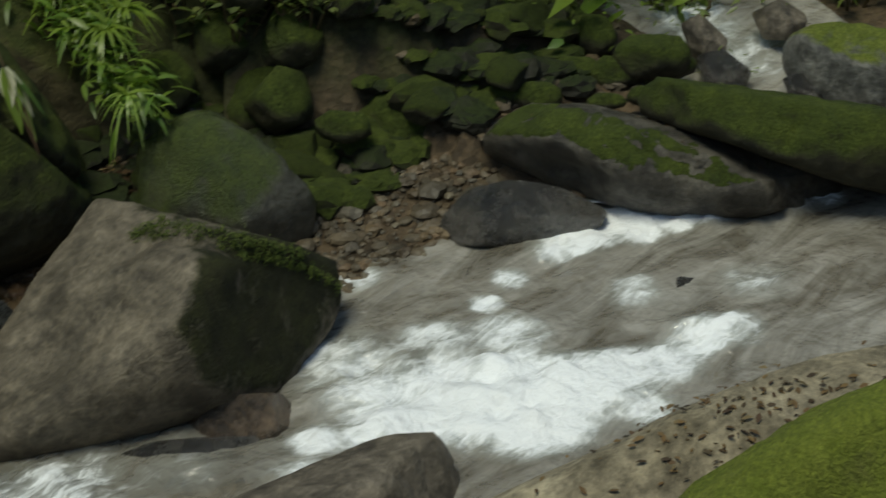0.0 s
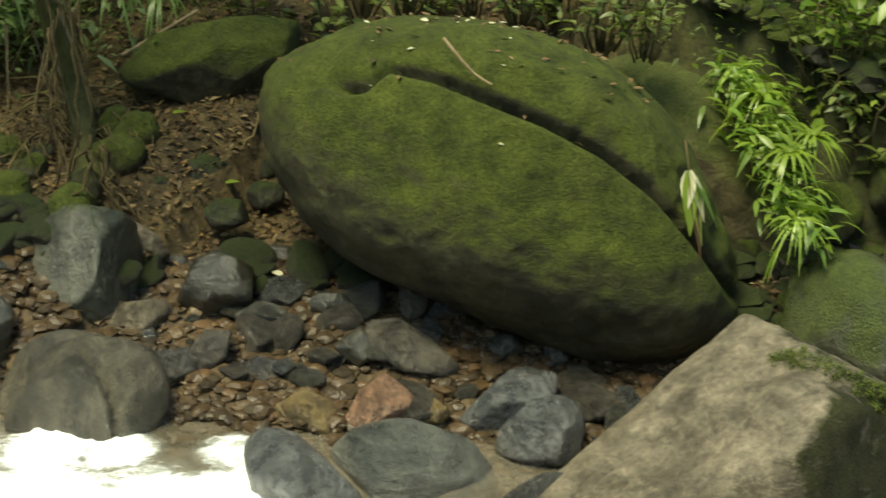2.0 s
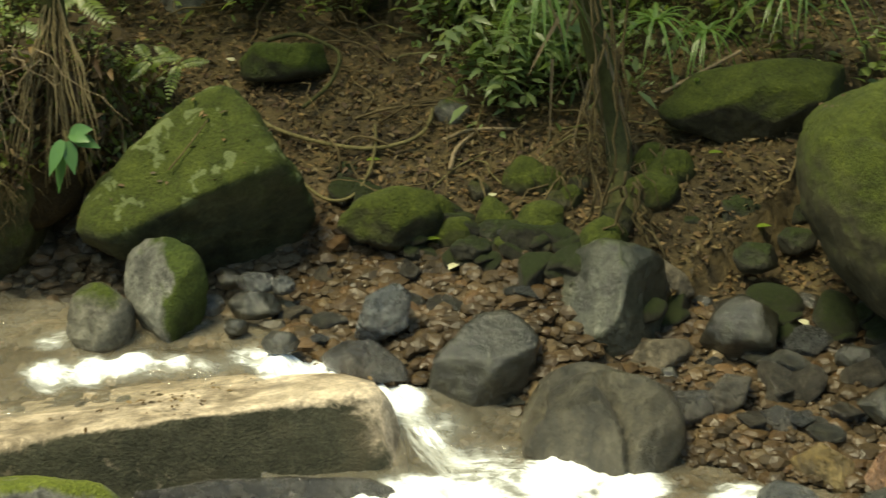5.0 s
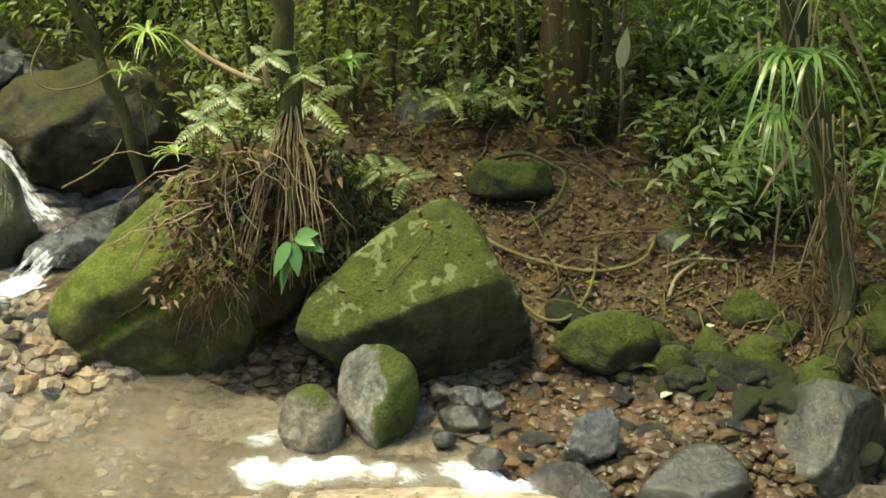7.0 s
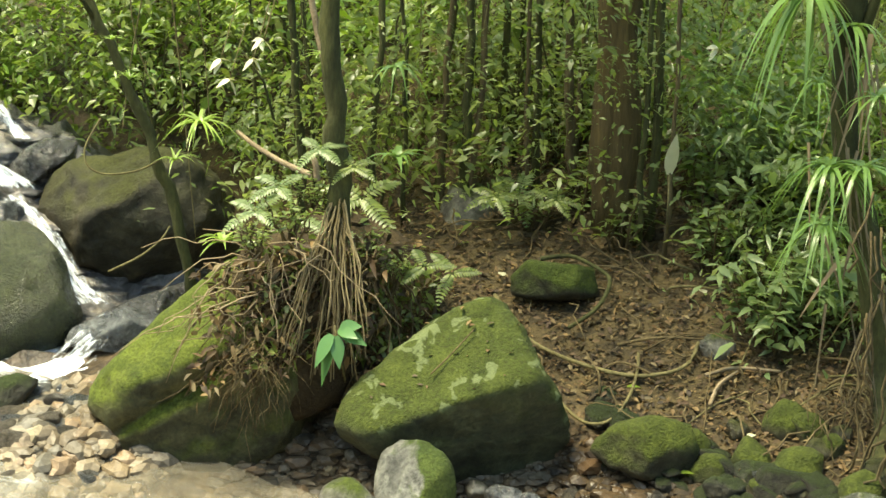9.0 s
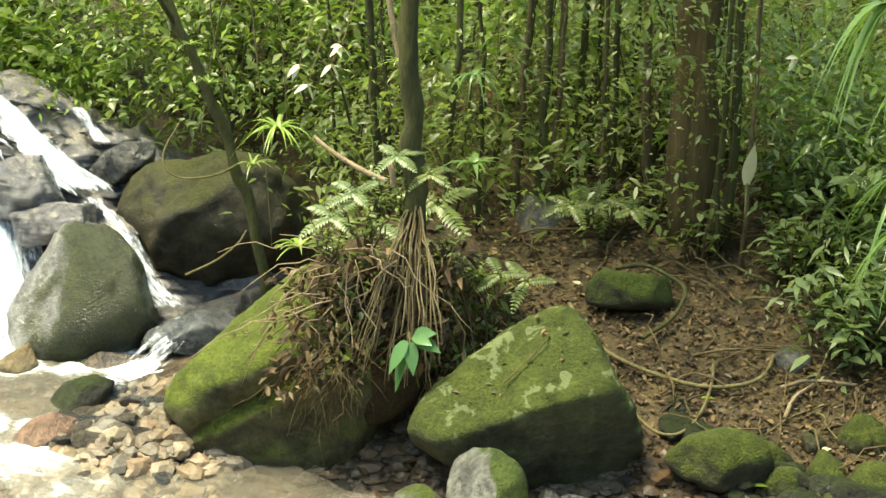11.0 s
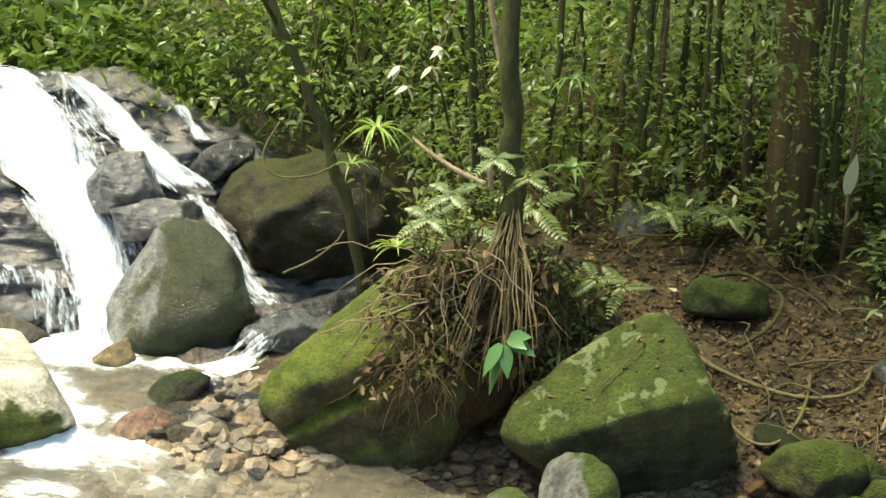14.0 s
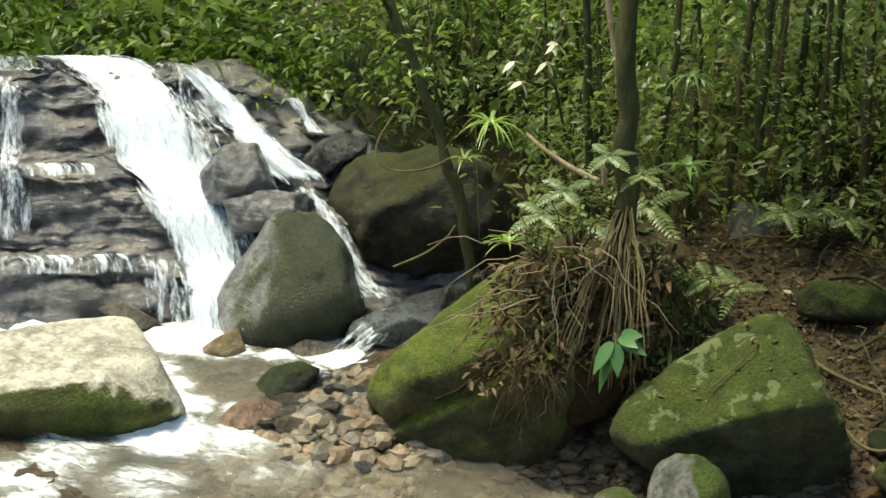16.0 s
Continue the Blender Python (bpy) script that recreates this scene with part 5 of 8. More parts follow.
rock("mossy_rock", (1.46, 8.24, 0.46), -10, -23, 0.12, [(-106, 0.15), (-70, 0.111), (-19, 0.135), (59, 0.152), (116, 0.113), (166, 0.134)], MOSSDARK, 100, "angular dark mossy rock", sub=4, amp=0.085, edge=1)
rock("mossy_rock", (1.79, 8.42, 0.43), -12, -23, 0.08, [(-177, 0.099), (-157, 0.097), (-93, 0.092), (-59, 0.091), (-9, 0.104), (35, 0.098), (86, 0.09), (145, 0.102)], MOSSDARK, 101, "dark mossy stone beside the huge boulder", sub=4, amp=0.085, group="mossy stones of the bank", edge=1)
rock("mossy_rock", (1.54, 7.92, 0.41), -11, -24, 0.07, [(-178, 0.111), (-151, 0.102), (-92, 0.073), (-67, 0.076), (-14, 0.113), (44, 0.097), (88, 0.072), (135, 0.097)], MOSSDARK, 102, "dark mossy stone beside the huge boulder", sub=4, amp=0.085, group="mossy stones of the bank", edge=1)
rock("mossy_rock", (1.77, 8.10, 0.41), -12, -24, 0.06, [(-177, 0.092), (-153, 0.087), (-91, 0.067), (-64, 0.07), (-12, 0.095), (42, 0.084), (88, 0.066), (138, 0.085)], MOSSDARK, 103, "dark mossy stone beside the huge boulder", sub=4, amp=0.085, group="mossy stones of the bank", edge=1)
rock("mossy_rock", (1.78, 8.83, 0.41), -11, -22, 0.05, [(-178, 0.072), (-155, 0.069), (-93, 0.059), (-62, 0.06), (-11, 0.075), (38, 0.068), (86, 0.058), (141, 0.07)], MOSSDARK, 104, "dark mossy stone beside the huge boulder", sub=3, amp=0.085, group="mossy stones of the bank", edge=1)
rock("mossy_rock", (1.30, 8.64, 0.57), -8, -22, 0.11, [(-179, 0.204), (-144, 0.173), (-92, 0.1), (-73, 0.108), (-21, 0.202), (52, 0.152), (88, 0.098), (125, 0.148)], BIGMOSS, 105, "oval dark mossy rock on the bank", sub=4, amp=0.085, edge=1)
_rng = np.random.default_rng(905)
for _k in range(24):
    _x, _y, _w = _rng.uniform(-0.1, 1.25), _rng.uniform(7.95, 8.62), _rng.uniform(0.055, 0.125)
    rock("mossy_rock", (_x, _y, float(height(_x, _y)[0]) + 0.25 * _w), _rng.uniform(-40, 40), -23, _w, [(_a, _w * _rng.uniform(0.75, 1.3)) for _a in range(-160, 200, 52)],
         BOULDERDARK if _k % 3 == 0 else BIGMOSS, 905 + _k, "dark mossy stone at the foot of the bank", sub=4, amp=0.085, group="mossy stones of the bank")
rock("mossy_boulder", (1.69, 8.78, 0.89), -11, -19, 0.27, [(-125, 0.343), (-105, 0.238), (-66, 0.246), (-11, 0.466), (82, 0.26), (100, 0.209), (141, 0.361)], BIGMOSS, 106, "dark mossy boulder in the undergrowth", sub=5, amp=0.085, edge=1, cat="boulder")
rock("mossy_rock", (-0.84, 9.66, 0.93), 5, -18, 0.13, [(-170, 0.236), (-98, 0.104), (-84, 0.103), (12, 0.254), (86, 0.112), (137, 0.191)], MOSS, 107, "mossy rock half buried in leaf litter", sub=5, amp=0.085)
rock("grey_rock", (0.10, 9.22, 0.76), -0, -20, 0.07, [(-159, 0.091), (-97, 0.075), (-67, 0.077), (-16, 0.099), (35, 0.09), (83, 0.074), (135, 0.091), (178, 0.096)], GREYMOSS, 108, "grey rock half buried in leaf litter", sub=4, amp=0.085)
rock("grey_rock", (-0.46, 8.87, 0.55), 3, -22, 0.06, [(-163, 0.075), (-99, 0.068), (-66, 0.068), (-16, 0.081), (31, 0.075), (81, 0.067), (137, 0.077), (176, 0.077)], MOSSDARK, 109, "dark rock half buried in leaf litter", sub=3, amp=0.085, edge=1)
rock("mossy_boulder", (-2.59, 8.59, 0.68), 16, -20, 0.75, [(-170, 0.577), (-150, 0.575), (-130, 0.643), (-110, 0.644), (-90, 0.582), (-70, 0.558), (-50, 0.693), (-30, 0.743), (-10, 0.727), (10, 0.676), (30, 0.663), (50, 0.600), (70, 0.596), (90, 0.545), (110, 0.428), (130, 0.331), (150, 0.431), (170, 0.536)], MOSSBRIGHT, 110, "big mossy boulder with bright yellow-green moss, roots growing over it", sub=6, amp=0.085, cuts=[((-0.35, 0.60, 0.72), 0.36), ((0.0, -0.45, 0.9), 0.40)], chips=4, split=0.7, cracks=[[(-0.46, -0.34), (-0.26, -0.23), (-0.05, -0.11), (0.12, -0.00)]], cat="boulder")
rock("earth_mound", (-2.12, 9.45, 0.72), 12, -19, 0.42, [(-167, 0.637), (-143, 0.632), (-99, 0.675), (-49, 0.629), (-19, 0.635), (39, 0.642), (69, 0.627), (101, 0.595), (117, 0.6), (145, 0.633)], SOIL, 111, "mound of dark earth and roots on top of the mossy boulder", sub=6, amp=0.1, corner=8, cat="mound")
rock("earth_mound", (-2.15, 8.62, 0.93), 14, -19, 0.32, [(-174, 0.359), (-162, 0.369), (-105, 0.504), (-61, 0.481), (-16, 0.392), (14, 0.385), (71, 0.496), (113, 0.469), (136, 0.446)], SOIL, 112, "overhanging clod of dark earth held by roots", sub=5, amp=0.12, corner=8, cat="mound")
rock("tall_boulder", (-4.03, 9.48, 0.70), 23, -18, 0.33, [(-172, 0.439), (-135, 0.50), (-101, 0.447), (-73, 0.375), (-51, 0.40), (-27, 0.449), (5, 0.43), (32, 0.381), (58, 0.428), (101, 0.442), (148, 0.325)], HALFMOSS, 113, "tall boulder, pale wet grey on one side, dark moss elsewhere", sub=5, amp=0.085, cuts=[((-0.62, 0.35, 0.70), 0.27)], chips=4, cat="boulder")
rock("dark_boulder", (-3.53, 10.37, 0.94), 18, -15, 0.60, [(-165, 0.590), (-135, 0.455), (-105, 0.462), (-75, 0.460), (-45, 0.581), (-15, 0.586), (15, 0.585), (45, 0.543), (75, 0.476), (105, 0.444), (135, 0.531), (165, 0.605)], BOULDERDARK, 114, "big dark smooth boulder beside the waterfall", sub=6, amp=0.085, cuts=[((-0.30, 0.75, 0.60), 0.40), ((0.15, -0.60, 0.78), 0.38)], cat="boulder")
rock("sunlit_boulder", (-4.76, 7.86, 0.52), 31, -21, 0.50, [(-98, 0.396), (-86, 0.341), (-71, 0.439), (24, 0.588), (28, 0.573), (90, 0.371), (99, 0.35), (128, 0.481), (178, 0.745)], SUNROCK, 115, "broad sunlit pale rock slab, moss on its edge, shade painted on its front", sub=6, amp=0.03, cuts=[((0.0, 0.86, 0.5), 0.22)], full=3, chips=8, cat="boulder")
rock("stone", (-4.90, 9.06, 0.52), 28, -19, 0.10, [(-132, 0.078), (-109, 0.055), (-38, 0.168), (59, 0.064), (110, 0.115)], TAN, 116, "pale stone at the foot of the waterfall", sub=4, amp=0.085, edge=1)
rock("cascade_rock", (-3.37, 9.65, 0.53), 19, -19, 0.23, [(-111, 0.286), (-83, 0.173), (-60, 0.155), (26, 0.445), (106, 0.113), (112, 0.101), (130, 0.173)], WET, 117, "dark wet rock washed by the small cascade", sub=5, amp=0.085, edge=1)
rock("cascade_rock", (-3.34, 9.40, 0.57), 19, -19, 0.22, [(-150, 0.30), (-100, 0.13), (-60, 0.16), (-10, 0.34), (40, 0.30), (75, 0.14), (110, 0.10), (150, 0.22), (180, 0.36)], BLUEGREY, 148, "grey wet rock with a film of water below the small cascade", sub=5, amp=0.085, edge=1)
rock("mossy_rock", (-3.73, 8.61, 0.42), 23, -21, 0.12, [(-115, 0.159), (-73, 0.099), (-40, 0.112), (67, 0.156), (103, 0.103), (138, 0.108)], MOSSDARK, 118, "small mossy rock in the shallow pool", sub=4, amp=0.085, edge=1)
rock("orange_rock", (-3.72, 8.13, 0.40), 24, -22, 0.12, [(-111, 0.15), (-76, 0.082), (-24, 0.167), (73, 0.121), (112, 0.095), (142, 0.111)], PINK, 119, "rusty brown rock in the shallow pool", sub=4, amp=0.085, edge=1)
rock("dark_rock", (-3.56, 8.77, 0.38), 22, -21, 0.06, [(-180, 0.098), (-155, 0.092), (-94, 0.072), (-67, 0.074), (-15, 0.102), (39, 0.09), (85, 0.07), (135, 0.091)], DARK, 120, "smooth dark stone by the pool", sub=4, amp=0.085, group="rocks of the gravel bar", edge=1)
rock("grey_stone", (-3.42, 8.81, 0.37), 21, -21, 0.06, [(-179, 0.091), (-155, 0.085), (-94, 0.067), (-67, 0.069), (-14, 0.094), (39, 0.083), (85, 0.066), (136, 0.084)], BLUEGREY, 121, "smooth blue-grey stone by the pool", sub=4, amp=0.085, group="rocks of the gravel bar", edge=1)
rock("orange_rock", (-3.82, 7.59, 0.25), 26, -24, 0.06, [(-141, 0.093), (-94, 0.048), (-79, 0.052), (-27, 0.115), (54, 0.078), (85, 0.047), (117, 0.075), (179, 0.118)], PINK, 122, "orange stone under shallow water", sub=4, amp=0.085, edge=1)
rock("dark_boulder", (-4.15, 10.45, 1.29), 21, -13, 0.13, [(-115, 0.159), (-74, 0.114), (-12, 0.194), (80, 0.137), (116, 0.104), (138, 0.124)], WET, 123, "dark wet rock at the side of the waterfall", sub=5, amp=0.085, edge=1)
rock("mossy_rock", (-6.10, 11.09, 1.65), 29, -10, 0.10, [(-121, 0.12), (-79, 0.075), (-10, 0.183), (94, 0.071), (113, 0.077)], MOSS, 124, "mossy rock at the lip of the waterfall", sub=4, amp=0.085)
rock("mossy_rock", (-1.46, 10.62, 1.03), 8, -15, 0.14, [(-179, 0.171), (-163, 0.171), (-96, 0.207), (-54, 0.19), (-8, 0.18), (27, 0.181), (83, 0.203), (150, 0.19)], GREYMOSS, 125, "dim mossy rock in the undergrowth", sub=4, amp=0.085)
rock("low_rock", (-3.74, 9.15, 0.41), 22, -20, 0.11, [(-96, 0.078), (-83, 0.077), (36, 0.191), (81, 0.078), (120, 0.112)], WETBROWN, 126, "low rock under running water", sub=5, amp=0.085, edge=1)
rock("low_rock", (-4.26, 8.96, 0.44), 25, -20, 0.10, [(-113, 0.103), (-80, 0.105), (18, 0.128), (116, 0.07), (126, 0.071)], YELLOW, 127, "yellowish stone at the foot of the tall boulder", sub=4, amp=0.085, edge=1)
rock("near_slab", (3.91, 2.94, 0.38), -51, -36, 0.35, [(-158, 0.876), (-102, 0.547), (-55, 0.566), (31, 0.855), (109, 0.36), (118, 0.318)], BANKROCK, 128, "broad pale rock of the near bank strewn with dead leaves", sub=6, amp=0.03, cuts=[((0.0, 0.8, 0.6), 0.3)], chips=4, cat="boulder")
rock("near_boulder", (3.46, 2.30, 0.88), -55, -36, 0.40, [(-175, 0.426), (-118, 0.364), (-50, 0.385), (18, 0.431), (120, 0.248), (124, 0.243), (133, 0.259)], NEARMOSS, 129, "mossy yellow-green boulder of the near bank", sub=5, amp=0.085, cat="boulder")
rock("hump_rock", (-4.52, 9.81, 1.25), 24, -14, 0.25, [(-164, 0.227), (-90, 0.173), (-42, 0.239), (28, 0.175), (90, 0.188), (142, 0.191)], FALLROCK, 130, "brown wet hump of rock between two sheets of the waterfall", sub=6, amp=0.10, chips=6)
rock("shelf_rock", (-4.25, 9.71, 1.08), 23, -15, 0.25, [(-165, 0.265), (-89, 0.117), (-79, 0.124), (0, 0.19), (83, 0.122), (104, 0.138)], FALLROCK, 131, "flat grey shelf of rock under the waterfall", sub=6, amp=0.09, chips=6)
rock("mossy_rock", (4.81, 6.79, 0.32), -35, -24, 0.16, [(-161, 0.216), (-97, 0.202), (-63, 0.201), (-13, 0.232), (32, 0.219), (83, 0.198), (140, 0.225), (178, 0.221)], MOSS, 132, "dark moss-covered rock in the shade of the bank", sub=5, amp=0.085, group="mossy stones of the bank")
rock("mossy_rock", (4.90, 6.81, 0.58), -35, -22, 0.10, [(-162, 0.134), (-97, 0.131), (-62, 0.129), (-13, 0.144), (31, 0.137), (83, 0.128), (142, 0.142), (179, 0.137)], MOSS, 134, "dark moss-covered rock in the shade of the bank", sub=4, amp=0.085, group="mossy stones of the bank")
rock("mossy_rock", (4.71, 7.07, 0.51), -33, -22, 0.11, [(-162, 0.149), (-97, 0.14), (-64, 0.139), (-14, 0.16), (31, 0.152), (82, 0.137), (139, 0.155), (178, 0.153)], MOSS, 135, "dark moss-covered rock in the shade of the bank", sub=4, amp=0.085, group="mossy stones of the bank")
rock("mossy_rock", (5.10, 6.55, 0.41), -37, -23, 0.08, [(-159, 0.106), (-95, 0.097), (-63, 0.097), (-13, 0.115), (34, 0.107), (84, 0.095), (140, 0.11), (180, 0.11)], MOSS, 136, "dark moss-covered rock in the shade of the bank", sub=4, amp=0.085, group="mossy stones of the bank")
rock("mossy_rock", (4.57, 7.24, 0.51), -32, -22, 0.08, [(-162, 0.108), (-98, 0.098), (-65, 0.098), (-15, 0.117), (31, 0.11), (82, 0.096), (138, 0.111), (177, 0.112)], MOSS, 137, "dark moss-covered rock in the shade of the bank", sub=4, amp=0.085, group="mossy stones of the bank")
rock("mossy_rock", (5.28, 6.42, 0.56), -39, -22, 0.08, [(-179, 0.109), (-158, 0.105), (-95, 0.096), (-63, 0.096), (-12, 0.114), (35, 0.106), (84, 0.094), (141, 0.109)], MOSS, 138, "dark moss-covered rock in the shade of the bank", sub=4, amp=0.085, group="mossy stones of the bank")
rock("mossy_rock", (4.13, 7.69, 0.64), -28, -21, 0.11, [(-177, 0.129), (-161, 0.128), (-94, 0.151), (-53, 0.141), (-6, 0.136), (30, 0.135), (85, 0.148), (151, 0.143)], MOSS, 139, "dark mossy rock tumbled behind the huge boulder", sub=4, amp=0.085, group="mossy stones of the bank")
rock("mossy_rock", (4.38, 7.06, 0.45), -31, -23, 0.12, [(-176, 0.151), (-158, 0.149), (-92, 0.16), (-54, 0.154), (-6, 0.158), (34, 0.154), (87, 0.157), (150, 0.162)], MOSS, 141, "dark mossy rock tumbled behind the huge boulder", sub=4, amp=0.085, group="mossy stones of the bank")
rock("mossy_rock", (4.66, 6.94, 0.62), -34, -22, 0.11, [(-175, 0.135), (-158, 0.134), (-92, 0.152), (-52, 0.144), (-4, 0.142), (33, 0.14), (87, 0.149), (152, 0.148)], MOSS, 143, "dark mossy rock tumbled behind the huge boulder", sub=4, amp=0.085, group="mossy stones of the bank")
rock("mossy_rock", (4.76, 6.81, 0.94), -35, -20, 0.12, [(-174, 0.145), (-157, 0.143), (-91, 0.161), (-52, 0.153), (-4, 0.152), (34, 0.149), (87, 0.158), (153, 0.159)], MOSS, 144, "dark mossy rock tumbled behind the huge boulder", sub=4, amp=0.085, group="mossy stones of the bank")
rock("mossy_rock", (4.90, 6.65, 0.64), -36, -22, 0.11, [(-174, 0.132), (-157, 0.131), (-91, 0.149), (-50, 0.141), (-3, 0.139), (34, 0.136), (88, 0.146), (154, 0.145)], MOSS, 145, "dark mossy rock tumbled behind the huge boulder", sub=4, amp=0.085, group="mossy stones of the bank")
rock("mossy_rock", (5.02, 6.62, 1.01), -37, -20, 0.13, [(-173, 0.153), (-157, 0.151), (-91, 0.173), (-50, 0.164), (-3, 0.16), (34, 0.157), (88, 0.169), (154, 0.169)], MOSS, 146, "dark mossy rock tumbled behind the huge boulder", sub=4, amp=0.085, group="mossy stones of the bank")
# Added rock: hides the water's edge, dark for the slab's shaded front.
rock("low_rock", (-0.81, 6.48, -0.04), 7, -32, 0.25, [(-96, 0.197), (-24, 0.545), (61, 0.33), (84, 0.163), (92, 0.173), (175, 0.651)], WET, 147, "low dark rock added for the slab's dark, shaded front", sub=6, amp=0.085, edge=1)

# ---- the waterfall ----
FALL_BASE, FALL_E, FALL_B = np.array((-4.65, 9.3)), np.array((0.90, 0.43)), np.array((-0.43, 0.90))


def step(b, at, w=0.05):
    return 0.5 + 0.5 * np.tanh((b - at) / w)


def fall_height(u, b):
    """Height of the stepped rock face at u metres along it and b metres back."""
    left = 0.32 + 0.46 * step(b, 0.04) + 0.47 * step(b, 0.42) + 0.36 * step(b, 0.9) + 0.06 * b
    ramp = 0.32 + 1.32 * np.clip((b + 0.05) / 1.2, 0, 1) ** 0.75 + 0.05 * b + 0.05 * np.sin(b * 17 + u * 6)
    w = 1 / (1 + np.exp(-(u + 0.30 + 0.60 * b) / 0.08))
    z = left * (1 - w) + ramp * w
    return z - 0.55 * np.clip(u - 0.35, 0, 1.2) * np.clip(b, 0, 1) - 0.25 * np.clip(b - 1.5, 0, 9)


def fall_point(u, b, off=0.0):
    q = FALL_BASE + FALL_E * u + FALL_B * b
    return np.array((q[0], q[1], float(fall_height(u, b)) + off))


def fall_face():
    us, bs = np.linspace(-3.4, 1.9, 170), np.concatenate([np.linspace(-0.25, 1.3, 150), np.linspace(1.35, 4.0, 30)])
    v = []
    for u in us:
        for b in bs:
            p = fall_point(u, b)
            q = Vector((p[0] * 2.0, p[1] * 2.0, p[2] * 5.0))
            p[2] += 0.075 * noise.fractal(q, 0.75, 2.2, 6)
            k = 0.10 * noise.fractal(q * 1.3 + Vector((9, 4, 1)), 0.8, 2.2, 5)
            bed = (p[2] * 6 + 2.2 * noise.noise(q * 0.35)) % 1.0
            k += 0.035 * (bed - 0.5) + 0.03 * (noise.noise(Vector((math.floor(p[2] * 6) * 3.7, u * 2.5, 1)))) * 2
            p[0] += FALL_B[0] * k
            p[1] += FALL_B[1] * k
            v.append(p)
    m = len(bs)
    faces = [(i * m + j, (i + 1) * m + j, (i + 1) * m + j + 1, i * m + j + 1) for i in range(len(us) - 1) for j in range(m - 1)]
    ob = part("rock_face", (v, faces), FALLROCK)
    return tagged(ob, "dark stepped wet rock face of the waterfall", "rock face", kind="structure")


fall_face()


def ribbon(name, centre, right, widths, foam, label, parent=None):
    """A sheet of falling water along centre points, right vectors and widths, with its own thread coordinates."""
    n, m = len(centre), 15
    v, uvs, fv = [], [], []
    length = 0.0
    for i in range(n):
        if i:
            length += float(np.linalg.norm(centre[i] - centre[i - 1]))
        for j in range(m):
            c = 2 * j / (m - 1) - 1
            bulge = 0.03 * (1 - c * c)
            p = centre[i] + right[i] * widths[i] * 0.5 * c + np.array((0.43, -0.90, 0.4)) * bulge
            p = p + np.array((0.3, -0.7, 0.5)) * 0.03 * noise.fractal(Vector((c * 2 * widths[i] * 5, length * 2.2, 5)), 0.7, 2.2, 4)
            v.append(p)
            uvs.append((c * widths[i] * 0.5, length))
            ends = min(1.0, i / (0.10 * n), (n - 1 - i) / (0.08 * n))
            fv.append(foam + 0.12 - 0.7 * (1 - ends) - (0.9 * abs(c) ** 2.5) * (0.6 + 0.6 * noise.noise(Vector((c * 1.5, length * 3.0, 2.0)))))
    faces = [(i * m + j, i * m + j + 1, (i + 1) * m + j + 1, (i + 1) * m + j) for i in range(n - 1) for j in range(m - 1)]
    ob = part(name, (np.array(v), faces), FALL, parent)
    layer = ob.data.uv_layers.new(name="UVMap")
    for lp in ob.data.loops:
        layer.data[lp.index].uv = uvs[lp.vertex_index]
    at = ob.data.attributes.new("foam", "FLOAT", "POINT")
    at.data.foreach_set("value", np.array(fv, np.float32))
    if label:
        tagged(ob, label, "waterfall", kind="structure")
    return ob


def fall_sheet(course, foam, label):
    """A sheet of water down the rock face. course: (u, b, width) from its head to its foot."""
    n = 70
    c = np.array(course, float)
    s = np.linspace(0, len(c) - 1, n)
    u, b, widths = (np.interp(s, np.arange(len(c)), c[:, i]) for i in range(3))
    ker = np.ones(7) / 7
    u, widths = (np.convolve(np.pad(q, 3, mode="edge"), ker, mode="valid") for q in (u, widths))
    centre = []
    for ui, bi in zip(u, b):
        p = fall_point(ui, bi)
        p[2] = max(float(fall_height(ui + o, bi)) for o in (-0.06, 0, 0.06)) + 0.05
        p[0] -= FALL_B[0] * 0.05
        p[1] -= FALL_B[1] * 0.05
        centre.append(p)
    return ribbon("waterfall", centre, [np.array((FALL_E[0], FALL_E[1], 0))] * n, list(widths), foam, label)


fall_sheet([(-1.2, 2.1, 0.9), (-1.0, 1.75, 0.9), (-0.70, 1.5, 0.62), (-0.31, 1.12, 0.62), (-0.17, 0.72, 0.64), (0.04, 0.45, 0.60), (0.17, 0.2, 0.46), (0.20, 0.0, 0.36), (0.20, -0.12, 0.40)], 0.58, "main white sheet of the waterfall")
fall_sheet([(-0.72, 1.5, 0.44), (-0.33, 1.12, 0.46), (-0.19, 0.72, 0.48), (0.03, 0.45, 0.42), (0.15, 0.2, 0.30), (0.18, -0.12, 0.28)], 0.8, "white core of the main sheet of the waterfall")
fall_sheet([(-0.02, 0.95, 0.36), (0.16, 0.62, 0.42), (0.30, 0.4, 0.40), (0.36, 0.2, 0.34)], 0.34, "ragged edge of the main sheet of the waterfall")
fall_sheet([(-1.35, 1.9, 1.0), (-1.2, 1.45, 1.0), (-1.15, 1.2, 0.95)], 0.36, "white water running over the lip of the waterfall")
fall_sheet([(0.0, 1.18, 0.16), (0.27, 0.99, 0.23), (0.41, 0.86, 0.27), (0.51, 0.7, 0.32), (0.72, 0.58, 0.44)], 0.68, "second white sheet of the waterfall")
fall_sheet([(0.12, 1.05, 0.3), (0.34, 0.85, 0.4), (0.48, 0.66, 0.45)], 0.30, "thin veil of water beside the second sheet")
fall_sheet([(-0.15, 1.5, 0.5), (0.0, 1.1, 0.4), (0.12, 0.8, 0.3)], 0.24, "thin translucent film of water over the pale rock")
